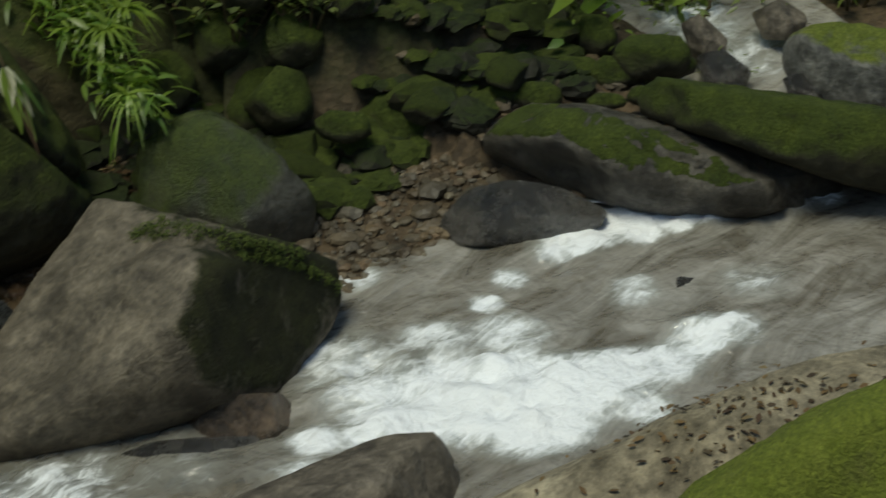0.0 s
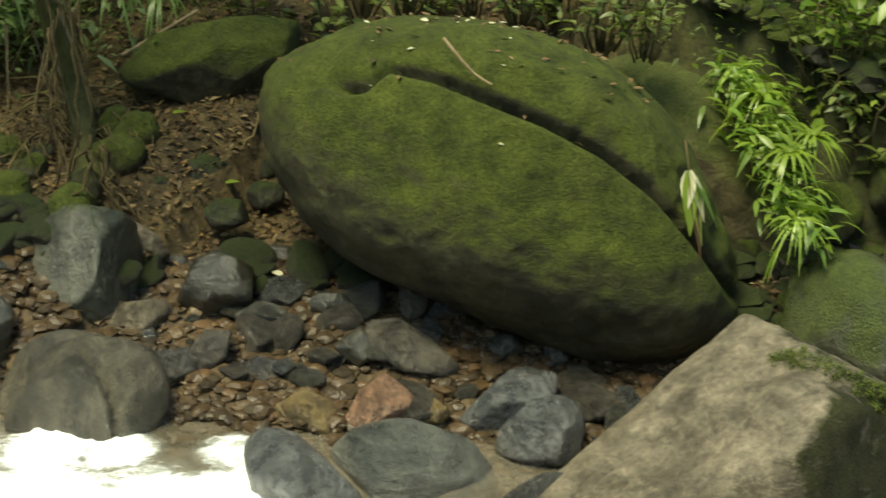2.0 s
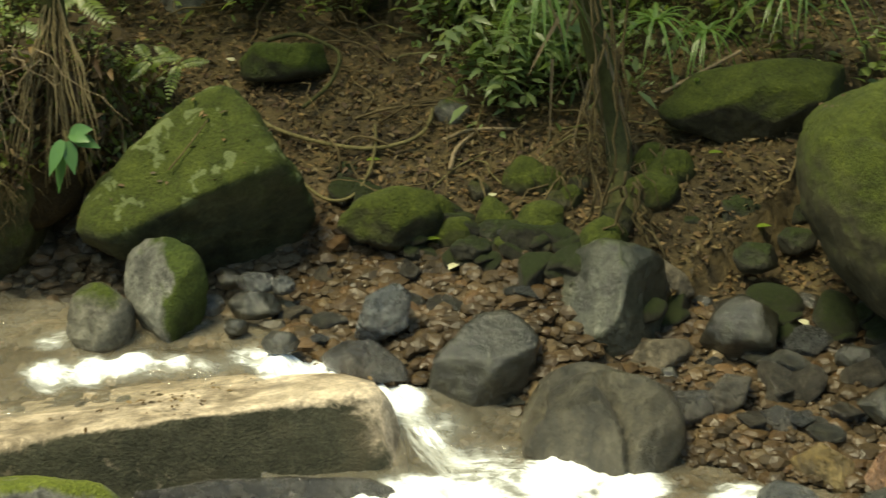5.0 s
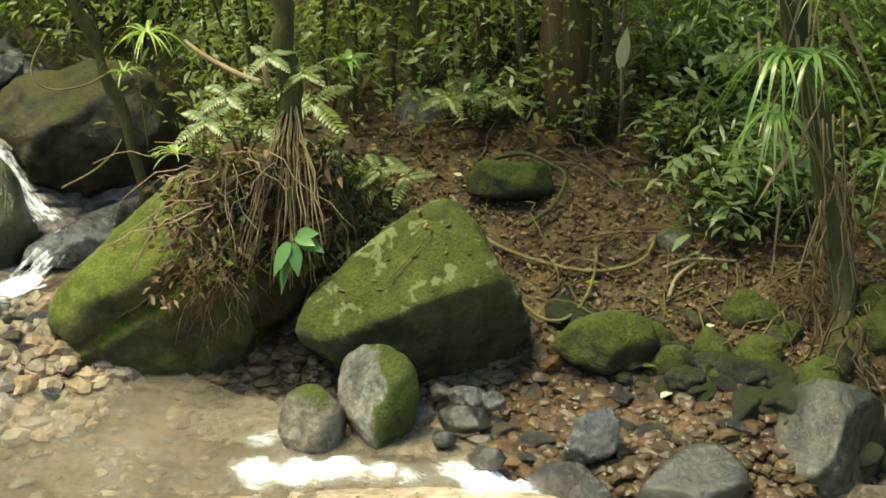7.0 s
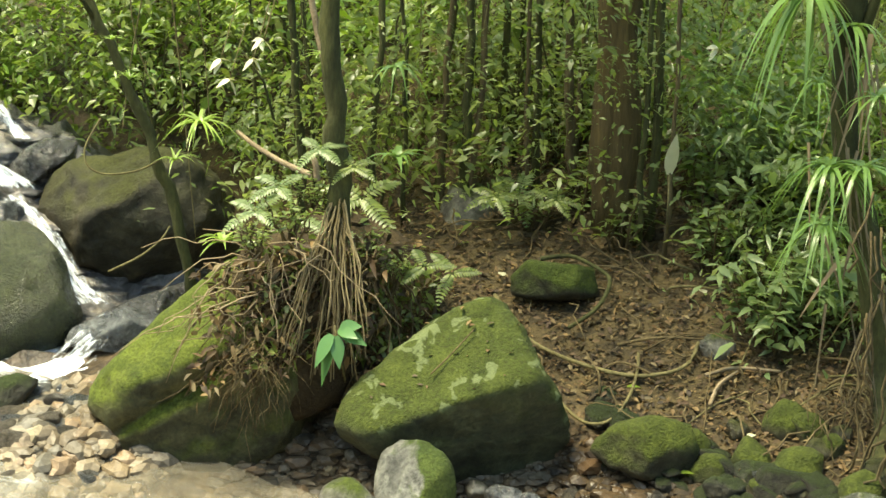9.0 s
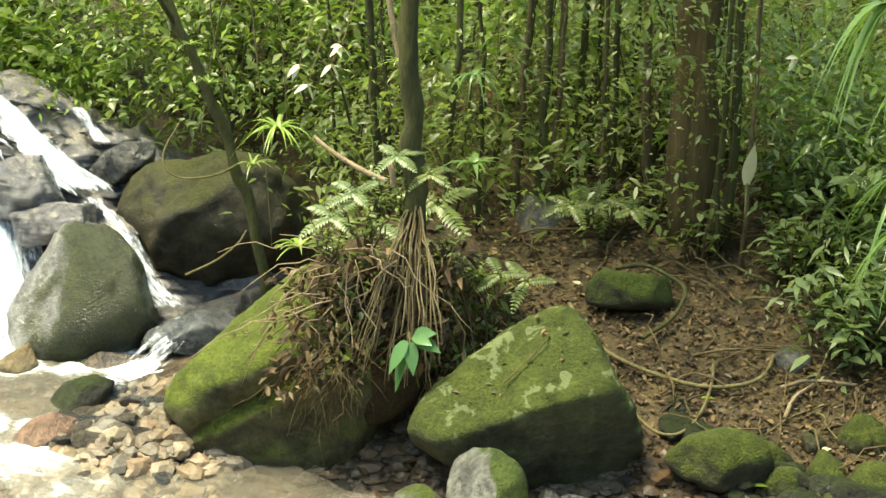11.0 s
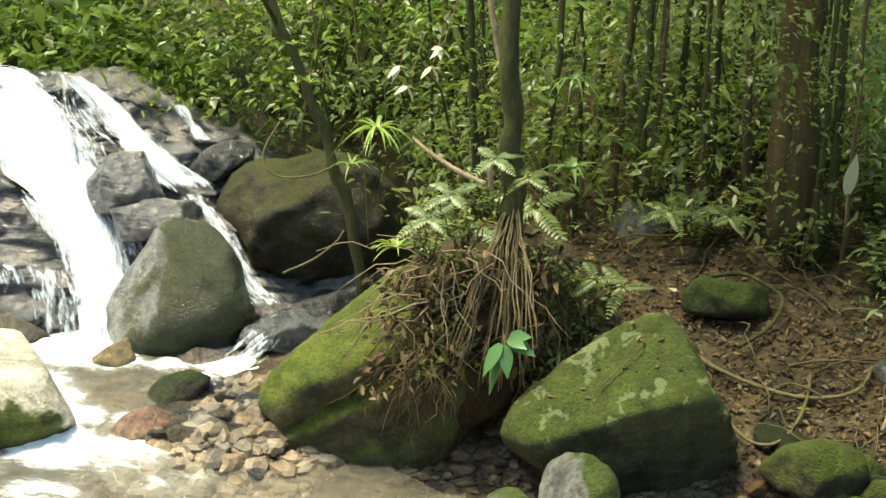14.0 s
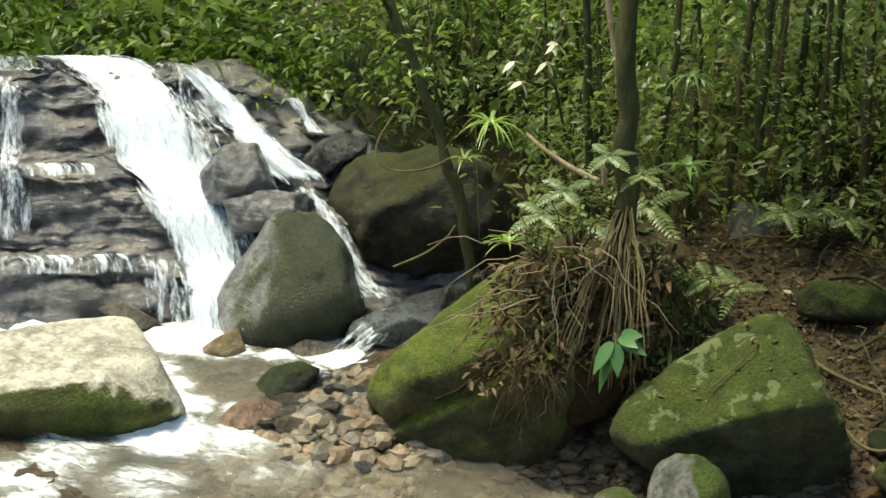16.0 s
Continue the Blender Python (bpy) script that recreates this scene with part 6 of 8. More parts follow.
fall_sheet([(0.25, 0.62, 0.10), (0.33, 0.5, 0.16), (0.40, 0.35, 0.2)], 0.40, "thin threads of water over the wet rock")
fall_sheet([(0.70, 1.25, 0.10), (0.77, 1.15, 0.12), (0.86, 1.02, 0.18)], 0.46, "narrow white spill beside the waterfall")
fall_sheet([(-1.12, 1.2, 0.30), (-1.06, 0.8, 0.28), (-1.05, 0.3, 0.30)], 0.36, "thin curtain of falling water")
fall_sheet([(-0.75, 1.0, 0.6), (-0.72, 0.85, 0.6)], -0.05, "faint streaks of water down the upper ledge")
fall_sheet([(-0.76, 0.57, 0.62), (-0.72, 0.52, 0.66), (-0.70, 0.465, 0.66)], 0.36, "white lip of water along the middle ledge")
fall_sheet([(-0.68, 0.20, 1.5), (-0.64, 0.14, 1.5), (-0.62, 0.07, 1.5)], 0.28, "white lip of water along the low ledge")
fall_sheet([(-0.55, 0.10, 1.5), (-0.55, -0.12, 1.6)], -0.02, "faint streaks of water down the low ledge")
fall_sheet([(-0.10, 0.2, 0.4), (-0.05, 0.06, 0.5), (-0.02, -0.12, 0.5)], 0.30, "broken white water beside the foot of the main sheet")
fall_sheet([(-2.3, 1.4, 1.2), (-2.2, -0.1, 1.2)], 0.5, "thin curtain of falling water")

_c = [np.array(p) for p in ((-4.22, 10.05, 1.20), (-4.05, 9.94, 1.11), (-3.94, 9.86, 1.02), (-3.79, 9.76, 0.88), (-3.65, 9.66, 0.73), (-3.47, 9.57, 0.61))]
_cc = [_c[min(int(s), 4)] + (_c[min(int(s), 4) + 1] - _c[min(int(s), 4)]) * (s - min(int(s), 4)) for s in np.linspace(0, 5, 40)]
ribbon("waterfall", _cc, [np.array((0.90, 0.43, 0))] * 40, list(np.interp(np.linspace(0, 1, 40), (0, 0.2, 0.7, 1), (0.26, 0.15, 0.20, 0.46))), 0.38, "narrow cascade between two boulders")
_c = [np.array(p) for p in ((-3.37, 9.46, 0.67), (-3.41, 9.29, 0.60), (-3.45, 9.11, 0.54), (-3.50, 8.88, 0.49))]
_cc = [_c[min(int(s), 2)] + (_c[min(int(s), 2) + 1] - _c[min(int(s), 2)]) * (s - min(int(s), 2)) for s in np.linspace(0, 3, 30)]
ribbon("waterfall", _cc, [np.array((0.90, 0.43, 0))] * 30, list(np.linspace(0.18, 0.46, 30)), 0.34, "thin water running over a dark rock")
_c = [np.array(p) for p in ((-0.75, 7.44, 0.20), (-0.37, 7.22, 0.15), (-0.17, 7.08, 0.13), (-0.05, 6.88, 0.04), (0.09, 6.73, -0.05))]
_cc = [_c[min(int(s), 3)] + (_c[min(int(s), 3) + 1] - _c[min(int(s), 3)]) * (s - min(int(s), 3)) for s in np.linspace(0, 4, 40)]
ribbon("waterfall", _cc, [np.array((0.70, 0.62, 0.1))] * 40, list(np.linspace(0.15, 0.26, 40)), 0.55, "small white chute between slab and rocks")

# ---- plants ----


def thing(name, at, label, category, group=""):
    ob = new(name)
    ob.empty_display_size = 0.1
    ob.location = at
    return tagged(ob, label, category, group)


def rosette(n, length, width, rng, droop=0.6, rise=0.9, tip=0.9):
    """Long strap leaves out of one heart."""
    out = []
    for i in range(n):
        a = 2 * math.pi * (i / n) + rng.normal(0, 0.25)
        e = rise * rng.uniform(0.4, 1.25)
        way = (math.cos(a), math.sin(a), e)
        out.append(blade((0, 0, 0), way, length * rng.uniform(0.7, 1.1), width, droop * rng.uniform(0.7, 1.4), 0.25, 6, 0, tip))
    return out


def bromeliad(at, size, seed, label="bromeliad with bright green strap leaves", mat=None, n=18, droop=0.6, rise=0.9, width=0.09, group="bromeliads"):
    rng = np.random.default_rng(seed)
    ob = thing("bromeliad", at, label, "plant", group)
    for leaf in rosette(n, size, size * width, rng, droop, rise):
        part("leaf", leaf, mat or LEAFLIGHT, ob)
    return ob


def frond(length, width, rng, pairs=11, droop=0.5):
    """A fern frond: a curved rib with paired leaflets, along +x."""
    rib = np.array([(length * s, 0, 0.35 * length * s - droop * length * s * s) for s in np.linspace(0, 1, 9)])
    out = [tube(rib, np.linspace(0.004, 0.0015, 9), 4)]
    for i in range(1, pairs + 1):
        s = i / (pairs + 0.6)
        p = np.array((length * s, 0, 0.35 * length * s - droop * length * s * s))
        w = width * (math.sin(math.pi * (0.15 + 0.85 * s)) * 0.9 + 0.12)
        for sg in (-1, 1):
            out.append(blade(p, (0.45, sg, rng.normal(0.05, 0.08)), w, length / pairs * 0.95, 0.25, 0.2, 3))
    return joined(out)


def fern(at, size, seed, n=6, mat=None, face=None, spread=2 * math.pi, label="green fern with feathery fronds"):
    rng = np.random.default_rng(seed)
    ob = thing("fern", at, label, "fern", "ferns")
    for i in range(n):
        a = (face if face is not None else 0) + spread * ((i + 0.5) / n - 0.5) + rng.normal(0, 0.15)
        v, f = frond(size * rng.uniform(0.7, 1.1), size * 0.22, rng, 11, rng.uniform(0.35, 0.75))
        c, s = math.cos(a), math.sin(a)
        v = v @ np.array(((c, s, 0), (-s, c, 0), (0, 0, 1)))
        part("frond", (v, f), mat or LEAF, ob)
    ob.rotation_euler = (0.45, 0, 0)
    return ob


def leafy_stem(base, top, n, size, rng, sag=0.0):
    """A thin stem and its leaves: (stem mesh, leaves mesh)."""
    pts = bent(base, top, sag, 0.015, 7, rng)
    leaves = []
    for i in range(n):
        s = 0.25 + 0.75 * (i + rng.uniform(0, 0.8)) / n
        p = pts[min(6, int(s * 6))] + (pts[min(6, int(s * 6) + 1)] - pts[min(6, int(s * 6))]) * (s * 6 - int(s * 6))
        a = rng.uniform(0, 2 * math.pi)
        leaves.append(blade(p, (math.cos(a), math.sin(a), rng.uniform(-0.1, 0.6)), size * rng.uniform(0.7, 1.2), size * rng.uniform(0.3, 0.42), rng.uniform(0.15, 0.5), 0.2, 3, rng.normal(0, 0.4)))
    return tube(pts, np.linspace(0.008, 0.003, 7), 5), joined(leaves)


def shrub_meshes(seed, stems, tall, wide, leaf, per):
    rng = np.random.default_rng(seed)
    st, lv = [], []
    for i in range(stems):
        a, d = rng.uniform(0, 2 * math.pi), wide * math.sqrt(rng.uniform(0, 1))
        a_, b_ = leafy_stem((0.25 * d * math.cos(a), 0.25 * d * math.sin(a), -0.03), (d * math.cos(a), d * math.sin(a), tall * rng.uniform(0.5, 1.1)), per, leaf, rng, -0.05)
        st.append(a_)
        lv.append(b_)
    return joined(st), joined(lv)


def shrub(seed, stems, tall, wide, leaf, per, mat, label, group="undergrowth shrubs"):
    """The first of a kind of shrub, at the origin; copies are set by copy_thing."""
    s, l = shrub_meshes(seed, stems, tall, wide, leaf, per)
    ob = thing("shrub", (0, 0, 0), label, "shrub", group)
    part("stem", s, BARK, ob)
    part("foliage", l, mat, ob)
    return ob


def tree(name, pts, radii, mat, seed, label, crown=None, branches=0):
    """A trunk through points, some limbs and a crown of leaf sprays."""
    rng = np.random.default_rng(seed)
    pts = np.asarray(pts, float)
    ob = thing(name, pts[0], label, "tree", "forest trees")
    p = pts - pts[0]
    m = 24
    idx = np.linspace(0, len(p) - 1, m)
    dense = np.array([p[min(int(i), len(p) - 2)] + (p[min(int(i), len(p) - 2) + 1] - p[min(int(i), len(p) - 2)]) * (i - min(int(i), len(p) - 2)) for i in idx])
    ker = np.ones(5) / 5
    sm = np.stack([np.convolve(np.pad(dense[:, i], 2, mode="edge"), ker, mode="valid") for i in range(3)], -1)
    wob = rng.normal(0, 0.022, (m, 3)) * (1, 1, 0)
    sm = sm + np.stack([np.convolve(np.pad(wob[:, i], 1, mode="edge"), np.ones(3) / 3, mode="valid") for i in range(3)], -1)
    sm[0] = dense[0] - np.array((0, 0, 0.15))
    rr = np.interp(np.linspace(0, 1, m), np.linspace(0, 1, len(radii)), radii) * rng.uniform(0.85, 1.15, m)
    part("trunk", tube(sm, rr, 10), mat, ob)
    top = sm[-1]
    # Crowns stand above the view and are there for the shade they cast.
    if crown:
        rad, count, leaf, lmat = crown
        limbs, leaves = [], []
        for i in range(branches):
            a, e = rng.uniform(0, 2 * math.pi), rng.uniform(0.1, 0.9)
            end = top + rad * rng.uniform(0.55, 1.0) * np.array((math.cos(a), math.sin(a), e))
            start = sm[rng.integers(m * 2 // 3, m)]
            path = bent(start, end, -0.15, 0.05, 7, rng)
            limbs.append(tube(path, np.linspace(rr[-1] * 0.6, 0.006, 7), 5))
            for k in range(count // max(1, branches)):
                c = path[rng.integers(2, 7)] + rng.normal(0, rad * 0.16, 3)
                w = rng.normal(0, 1, 3) * (1, 1, 0.4)
                leaves.append(blade(c, w, leaf * rng.uniform(0.7, 1.3), leaf * 0.38, rng.uniform(0.1, 0.6), 0.2, 2, rng.normal(0, 0.5)))
        limb = part("branching", joined(limbs), mat, ob)
        part("crown", joined(leaves), lmat, limb, "green leafy crown, out of view, added for its shade")
    return ob


def ground_z(x, y):
    return float(height(x, y)[0])


# ---- trees ----
def rise(p, dx, dy, dz):
    return (p[0] + dx, p[1] + dy, p[2] + dz)


# Its unseen crown is made wide and dense to shade the bank.
_a = (-1.86, 8.69, 1.55)
root_tree = tree("prop_root_tree", [_a, (-1.89, 8.73, 2.09), (-1.90, 8.73, 2.66), rise(_a, 0.1, 0.2, 5.0)], (0.058, 0.052, 0.048, 0.04), BARKMOSS, 5,
                 "slender forest tree standing on a cone of thin stilt roots", (1.9, 600, 0.2, LEAF), 12)
_rng = np.random.default_rng(12)
for i in range(30):
    a = _rng.uniform(math.pi * 0.95, math.pi * 2.1)
    d = _rng.uniform(0.03, 0.26)
    end = np.array((d * math.cos(a), d * math.sin(a) * 0.5 - 0.44, -_rng.uniform(0.45, 0.75)))
    path = bent((0.02 * math.cos(a), 0.02 * math.sin(a) - 0.02, _rng.uniform(-0.02, 0.1)), end, -0.06, 0.008, 8, _rng)
    part("stilt_root", tube(path, np.linspace(0.0055, 0.0035, 8), 5), STILT if i % 4 else BARK, root_tree)

tree("leaning_tree", [(-2.87, 9.36, 0.79), (-2.97, 9.38, 1.35), (-3.06, 9.41, 1.66), (-3.23, 9.40, 2.04), (-3.41, 9.39, 2.47), (-3.73, 9.43, 3.22)],
     (0.034, 0.032, 0.03, 0.028, 0.026, 0.022), BARKMOSS, 6, "thin leaning tree with mossy bark and epiphytes", (1.4, 90, 0.15, LEAF), 6)
_b = (-0.56, 10.50, 1.05)
tree("big_tree", [_b, rise(_b, 0.0, 0, 2.0), rise(_b, 0.05, 0.1, 7.0)], (0.145, 0.13, 0.12, 0.09), BARKRED, 7, "thick straight brown tree trunk in the forest", (2.4, 200, 0.17, LEAF), 10)
_b = (0.93, 8.07, 0.49)
trunk_tree = tree("mossy_tree", [_b, (0.93, 8.74, 0.80), (0.83, 8.75, 1.32), (0.68, 8.73, 1.90), (0.58, 8.78, 2.72), rise(_b, -0.35, 0.2, 5.0)],
                  (0.085, 0.068, 0.065, 0.07, 0.07, 0.05), BARKMOSS, 8, "mossy tree trunk hung with strap-leaved epiphytes and dead roots", (1.6, 300, 0.16, LEAF), 7)
_rng = np.random.default_rng(31)
for i in range(12):
    a = _rng.uniform(0, 2 * math.pi)
    d = _rng.uniform(0.15, 0.5)
    x, y = _b[0] + d * math.cos(a), _b[1] + d * math.sin(a) * 0.6
    end = np.array((x, y, ground_z(x, y) + 0.01)) - np.array(_b)
    part("root", tube(bent((0.05 * math.cos(a), 0.05 * math.sin(a), _rng.uniform(0.1, 0.4)), end, _rng.uniform(-0.02, 0.12), 0.02, 9, _rng), np.linspace(0.009, 0.003, 9), 5), BARK, trunk_tree)
for i in range(12):
    z0 = _rng.uniform(0.7, 1.6)
    s = np.array((_rng.normal(-0.12, 0.06), -0.08, z0))
    part("hanging_root", tube(bent(s, s + np.array((_rng.normal(0, 0.05), -0.02, -_rng.uniform(0.3, 0.7))), 0, 0.01, 7, _rng), 0.006, 4), ROOT, trunk_tree)

for i in range(46):
    z0 = _rng.uniform(0.5, 2.3)
    at = np.array((_rng.normal(-0.22, 0.07) - 0.09 * (z0 - 1.2), 0.56 + _rng.uniform(-0.05, 0.1), z0))
    part("dead_leaf", blade(at, (_rng.normal(0, 0.35), -_rng.uniform(0.1, 0.5), -1), _rng.uniform(0.2, 0.5), _rng.uniform(0.012, 0.03), 0.15, 0.4, 5, _rng.normal(0, 0.6), 0.6), DEADSTRAP, trunk_tree)
_n = 0
_SAPLINGS_A = (((-1.44, 10.64, 1.06), 0.045, 0.05), ((-2.09, 11.33, 1.00), 0.04, 0.35), ((-1.12, 10.73, 1.10), 0.03, -0.1), ((-0.88, 11.26, 1.20), 0.05, -0.3), ((-0.33, 10.38, 1.02), 0.06, 0.0), ((-3.24, 12.19, 1.05), 0.04, 0.2), ((-3.66, 12.51, 1.17), 0.05, 0.0), ((-1.92, 11.95, 1.13), 0.035, 0.1), ((-1.93, 11.46, 1.06), 0.05, 0.25), ((-1.69, 11.67, 1.15), 0.04, 0.0), ((-1.36, 11.14, 1.19), 0.05, 0.1), ((-1.16, 11.56, 1.27), 0.04, -0.1), ((-0.84, 11.21, 1.19), 0.05, 0.0))
_SAPLINGS_B = (((-0.97, 10.20, 0.94), 0.035, 0.0), ((-0.24, 10.09, 0.95), 0.03, 0.0), ((4.23, 7.71, 0.94), 0.03, 0.0), ((4.74, 7.29, 1.08), 0.035, 0.2), ((5.79, 8.01, 0.85), 0.05, -0.1), ((-2.77, 12.53, 1.21), 0.045, -0.2), ((-1.39, 11.77, 1.24), 0.04, 0.2), ((-0.72, 12.58, 1.38), 0.05, 0.0), ((0.04, 12.85, 1.28), 0.06, 0.1), ((0.78, 13.28, 1.31), 0.05, 0.0))
for base, rad, lean in (_SAPLINGS_A + _SAPLINGS_B)[::2]:
    _n += 1
    _h = 3.6 + (_n * 37 % 17) / 8
    tree("sapling", [base, rise(base, lean * 0.5 + 0.04, 0.05, _h * 0.45), rise(base, lean + 0.08 * ((_n * 7) % 5 - 2), 0.1, _h)], (rad * 0.5, rad * 0.42, rad * 0.3), BARK if _n % 3 else BARKMOSS, 40 + _n,
         "thin forest sapling with a bare lower trunk", (1.2, 20, 0.15, LEAF if _n % 2 else LEAFDARK), 6)

_NEAR_SAPLINGS_A = (((-2.40, 10.23, 1.37), 0.035, -0.25), ((-1.83, 10.14, 1.32), 0.035, 0.35), ((-2.06, 10.40, 1.24), 0.03, 0.1), ((-1.41, 10.51, 1.07), 0.04, 0.05), ((-1.71, 10.87, 1.14), 0.03, 0.25), ((-1.31, 11.13, 0.98), 0.035, -0.15), ((-0.84, 10.77, 1.03), 0.04, -0.2), ((-0.32, 10.20, 1.14), 0.055, 0.05), ((-0.39, 10.25, 1.13), 0.025, -0.05), ((-2.80, 10.95, 1.36), 0.03, 0.1), ((-1.50, 10.62, 1.23), 0.04, 0.0), ((-1.19, 10.46, 1.30), 0.03, 0.05), ((-1.07, 10.87, 1.21), 0.035, -0.1))
_NEAR_SAPLINGS_B = (((-2.43, 10.36, 1.38), 0.035, -0.15), ((-1.66, 10.70, 1.37), 0.03, 0.1), ((-3.21, 11.36, 1.44), 0.03, 0.0))
for _p, _rad, _lean in (_NEAR_SAPLINGS_A + _NEAR_SAPLINGS_B)[::2]:
    _n += 1
    _q = (_p[0], _p[1], ground_z(_p[0], _p[1]))
    tree("sapling", [_q, rise(_q, _lean * 0.5 + 0.03, 0.03, 1.6), rise(_q, _lean, 0.1, 4.2)], (_rad * 0.75, _rad * 0.6, _rad * 0.4), BARKMOSS if _n % 4 else BARK, 90 + _n,
         "slender mossy forest sapling with a bare trunk", (1.0, 12, 0.13, LEAF), 4)

# ---- the root tangle over the mossy boulder ----
_rng = np.random.default_rng(77)
_tang = []
for i in range(70):
    u = _rng.uniform(0, 1)
    s = np.array((-2.46, 8.44, 1.25)) * (1 - u) + np.array((-1.59, 8.74, 1.38)) * u + np.array((0, 0, _rng.uniform(-0.4, 0.08)))
    s = s + np.array((0, _rng.uniform(-0.25, 0.1), 0))
    e = s + np.array((_rng.normal(-0.12, 0.16), -_rng.uniform(0.05, 0.3), -_rng.uniform(0.15, 0.6)))
    _tang.append(tube(bent(s, e, -_rng.uniform(0, 0.1), 0.012, 7, _rng), np.linspace(0.0042, 0.0018, 7), 4))
for i in range(90):
    s = np.array((-2.18, 8.17, 0.91)) + _rng.normal(0, 0.07, 3)
    e = s + np.array((_rng.normal(-0.06, 0.12), -_rng.uniform(0.0, 0.12), -_rng.uniform(0.1, 0.34)))
    _tang.append(tube(bent(s, e, -0.03, 0.012, 6, _rng), np.linspace(0.003, 0.0015, 6), 4))
tagged(part("root_tangle", joined(_tang), ROOT), "tangle of dry brown roots hanging over the mossy boulder", "roots", kind="stuff")
_dead = []
for i in range(260):
    u, w = _rng.uniform(0, 1), _rng.uniform(0, 1)
    s = np.array((-2.42, 8.40, 1.29)) * (1 - u) + np.array((-1.58, 8.69, 1.37)) * u + np.array((0, -0.25 * w, 0.1 - 0.5 * w))
    _dead.append(blade(s, _rng.normal(0, 1, 3), _rng.uniform(0.05, 0.11), _rng.uniform(0.02, 0.04), 0.4, 0.4, 3, _rng.normal(0, 1)))
tagged(part("dead_leaves", joined(_dead), DEADLEAF), "curled dead leaves caught among the roots", "leaves", kind="stuff")


_tang = []
for i in range(90):
    u = _rng.uniform(0, 1)
    s = np.array((-1.89, 8.61, 1.41)) * (1 - u) + np.array((-1.41, 9.12, 1.08)) * u + np.array((0, _rng.uniform(-0.2, 0.1), _rng.uniform(-0.15, 0.06)))
    e = s + np.array((_rng.normal(0.0, 0.12), -_rng.uniform(0.02, 0.2), -_rng.uniform(0.2, 0.7)))
    _tang.append(tube(bent(s, e, -_rng.uniform(0, 0.08), 0.012, 7, _rng), np.linspace(0.007, 0.003, 7), 4))
tagged(part("root_tangle", joined(_tang), BARK), "dark hanging roots down the side of the earth mound", "roots", kind="stuff")
_tang = []
for i in range(34):
    u = _rng.uniform(0, 1)
    s = np.array((-2.38, 8.25, 1.37)) * (1 - u) + np.array((-1.86, 8.43, 1.53)) * u + np.array((0, _rng.uniform(-0.15, 0.05), _rng.uniform(-0.3, 0.05)))
    e = s + np.array((_rng.normal(-0.2, 0.2), -_rng.uniform(0.0, 0.2), _rng.normal(-0.2, 0.16)))
    _tang.append(tube(bent(s, e, -_rng.uniform(-0.05, 0.1), 0.015, 7, _rng), np.linspace(0.004, 0.002, 7), 4))
tagged(part("dry_sticks", joined(_tang), TWIG), "pale dry sticks caught in the roots", "sticks", kind="stuff")
_n = 900
_u, _w = _rng.uniform(0.2, 1, _n), _rng.uniform(0, 1, _n)
_base = np.array((-2.45, 8.37, 1.30)) * (1 - _u)[:, None] + np.array((-1.37, 9.08, 1.10)) * _u[:, None] + np.stack([_rng.normal(0, 0.05, _n), -0.08 - 0.36 * _w * (1 - 0.5 * _u), 0.17 * np.sin(_u * 3.14) + 0.05 - 0.55 * _w], -1)
_ln = _rng.uniform(0.03, 0.075, _n)
_v, _f = many_blades(_base, _rng.normal(0, 1, (_n, 3)), _ln, _ln * 0.5, _rng.uniform(0, 0.6, _n), _rng.normal(0, 0.8, _n))
tagged(quick_part("mound_foliage", _v, _f, LEAF), "small dark green leaves growing over the earth mound", "foliage", kind="stuff")
_n = 900
_u, _w = _rng.uniform(0, 1, _n), _rng.uniform(0, 1, _n)
_base = np.array((-2.44, 8.35, 1.30)) * (1 - _u)[:, None] + np.array((-1.37, 9.08, 1.10)) * _u[:, None] + np.stack([_rng.normal(0, 0.05, _n), -0.08 - 0.36 * _w * (1 - 0.5 * _u), 0.17 * np.sin(_u * 3.14) + 0.05 - 0.6 * _w], -1)
_ln = _rng.uniform(0.03, 0.08, _n)
_v, _f = many_blades(_base, _rng.normal(0, 1, (_n, 3)), _ln, _ln * 0.45, _rng.uniform(0, 0.6, _n), _rng.normal(0, 0.8, _n), 0.4)
tagged(quick_part("dead_leaves", _v, _f, DEADLEAF), "brown dead leaves lodged in the earth mound", "leaves", kind="stuff")


def twig(name, pts, r0, r1, mat, label, cat="branch"):
    p = np.asarray(pts, float)
    m = len(p) * 5
    idx = np.linspace(0, len(p) - 1.001, m)
    d = np.array([p[int(i)] + (p[int(i) + 1] - p[int(i)]) * (i - int(i)) for i in idx])
    ker = np.ones(5) / 5
    d = np.stack([np.convolve(np.pad(d[:, i], 2, mode="edge"), ker, mode="valid") for i in range(3)], -1)
    ob = part(name, (tube(d - d[0], np.linspace(r0, r1, m), 6)), mat)
    ob.location = d[0]
    return tagged(ob, label, cat)


twig("broken_branch", [(-2.60, 9.39, 1.79), (-2.48, 9.31, 1.73), (-2.30, 9.25, 1.65), (-2.10, 9.18, 1.60)], 0.012, 0.02, TWIG, "pale broken branch beside the stilt-root tree")
twig("dead_sapling", [(-2.00, 9.29, 1.85), (-2.07, 9.34, 2.14), (-2.14, 9.37, 2.41), (-2.20, 9.41, 2.71), (-2.23, 9.43, 2.95)], 0.024, 0.016, TWIG, "pale dead sapling leaning beside the stilt-root tree")
twig("branch_stub", [(-2.09, 9.18, 1.57), (-2.10, 9.18, 1.68), (-2.13, 9.19, 1.72)], 0.022, 0.016, TWIG, "short broken pale stub of a branch")
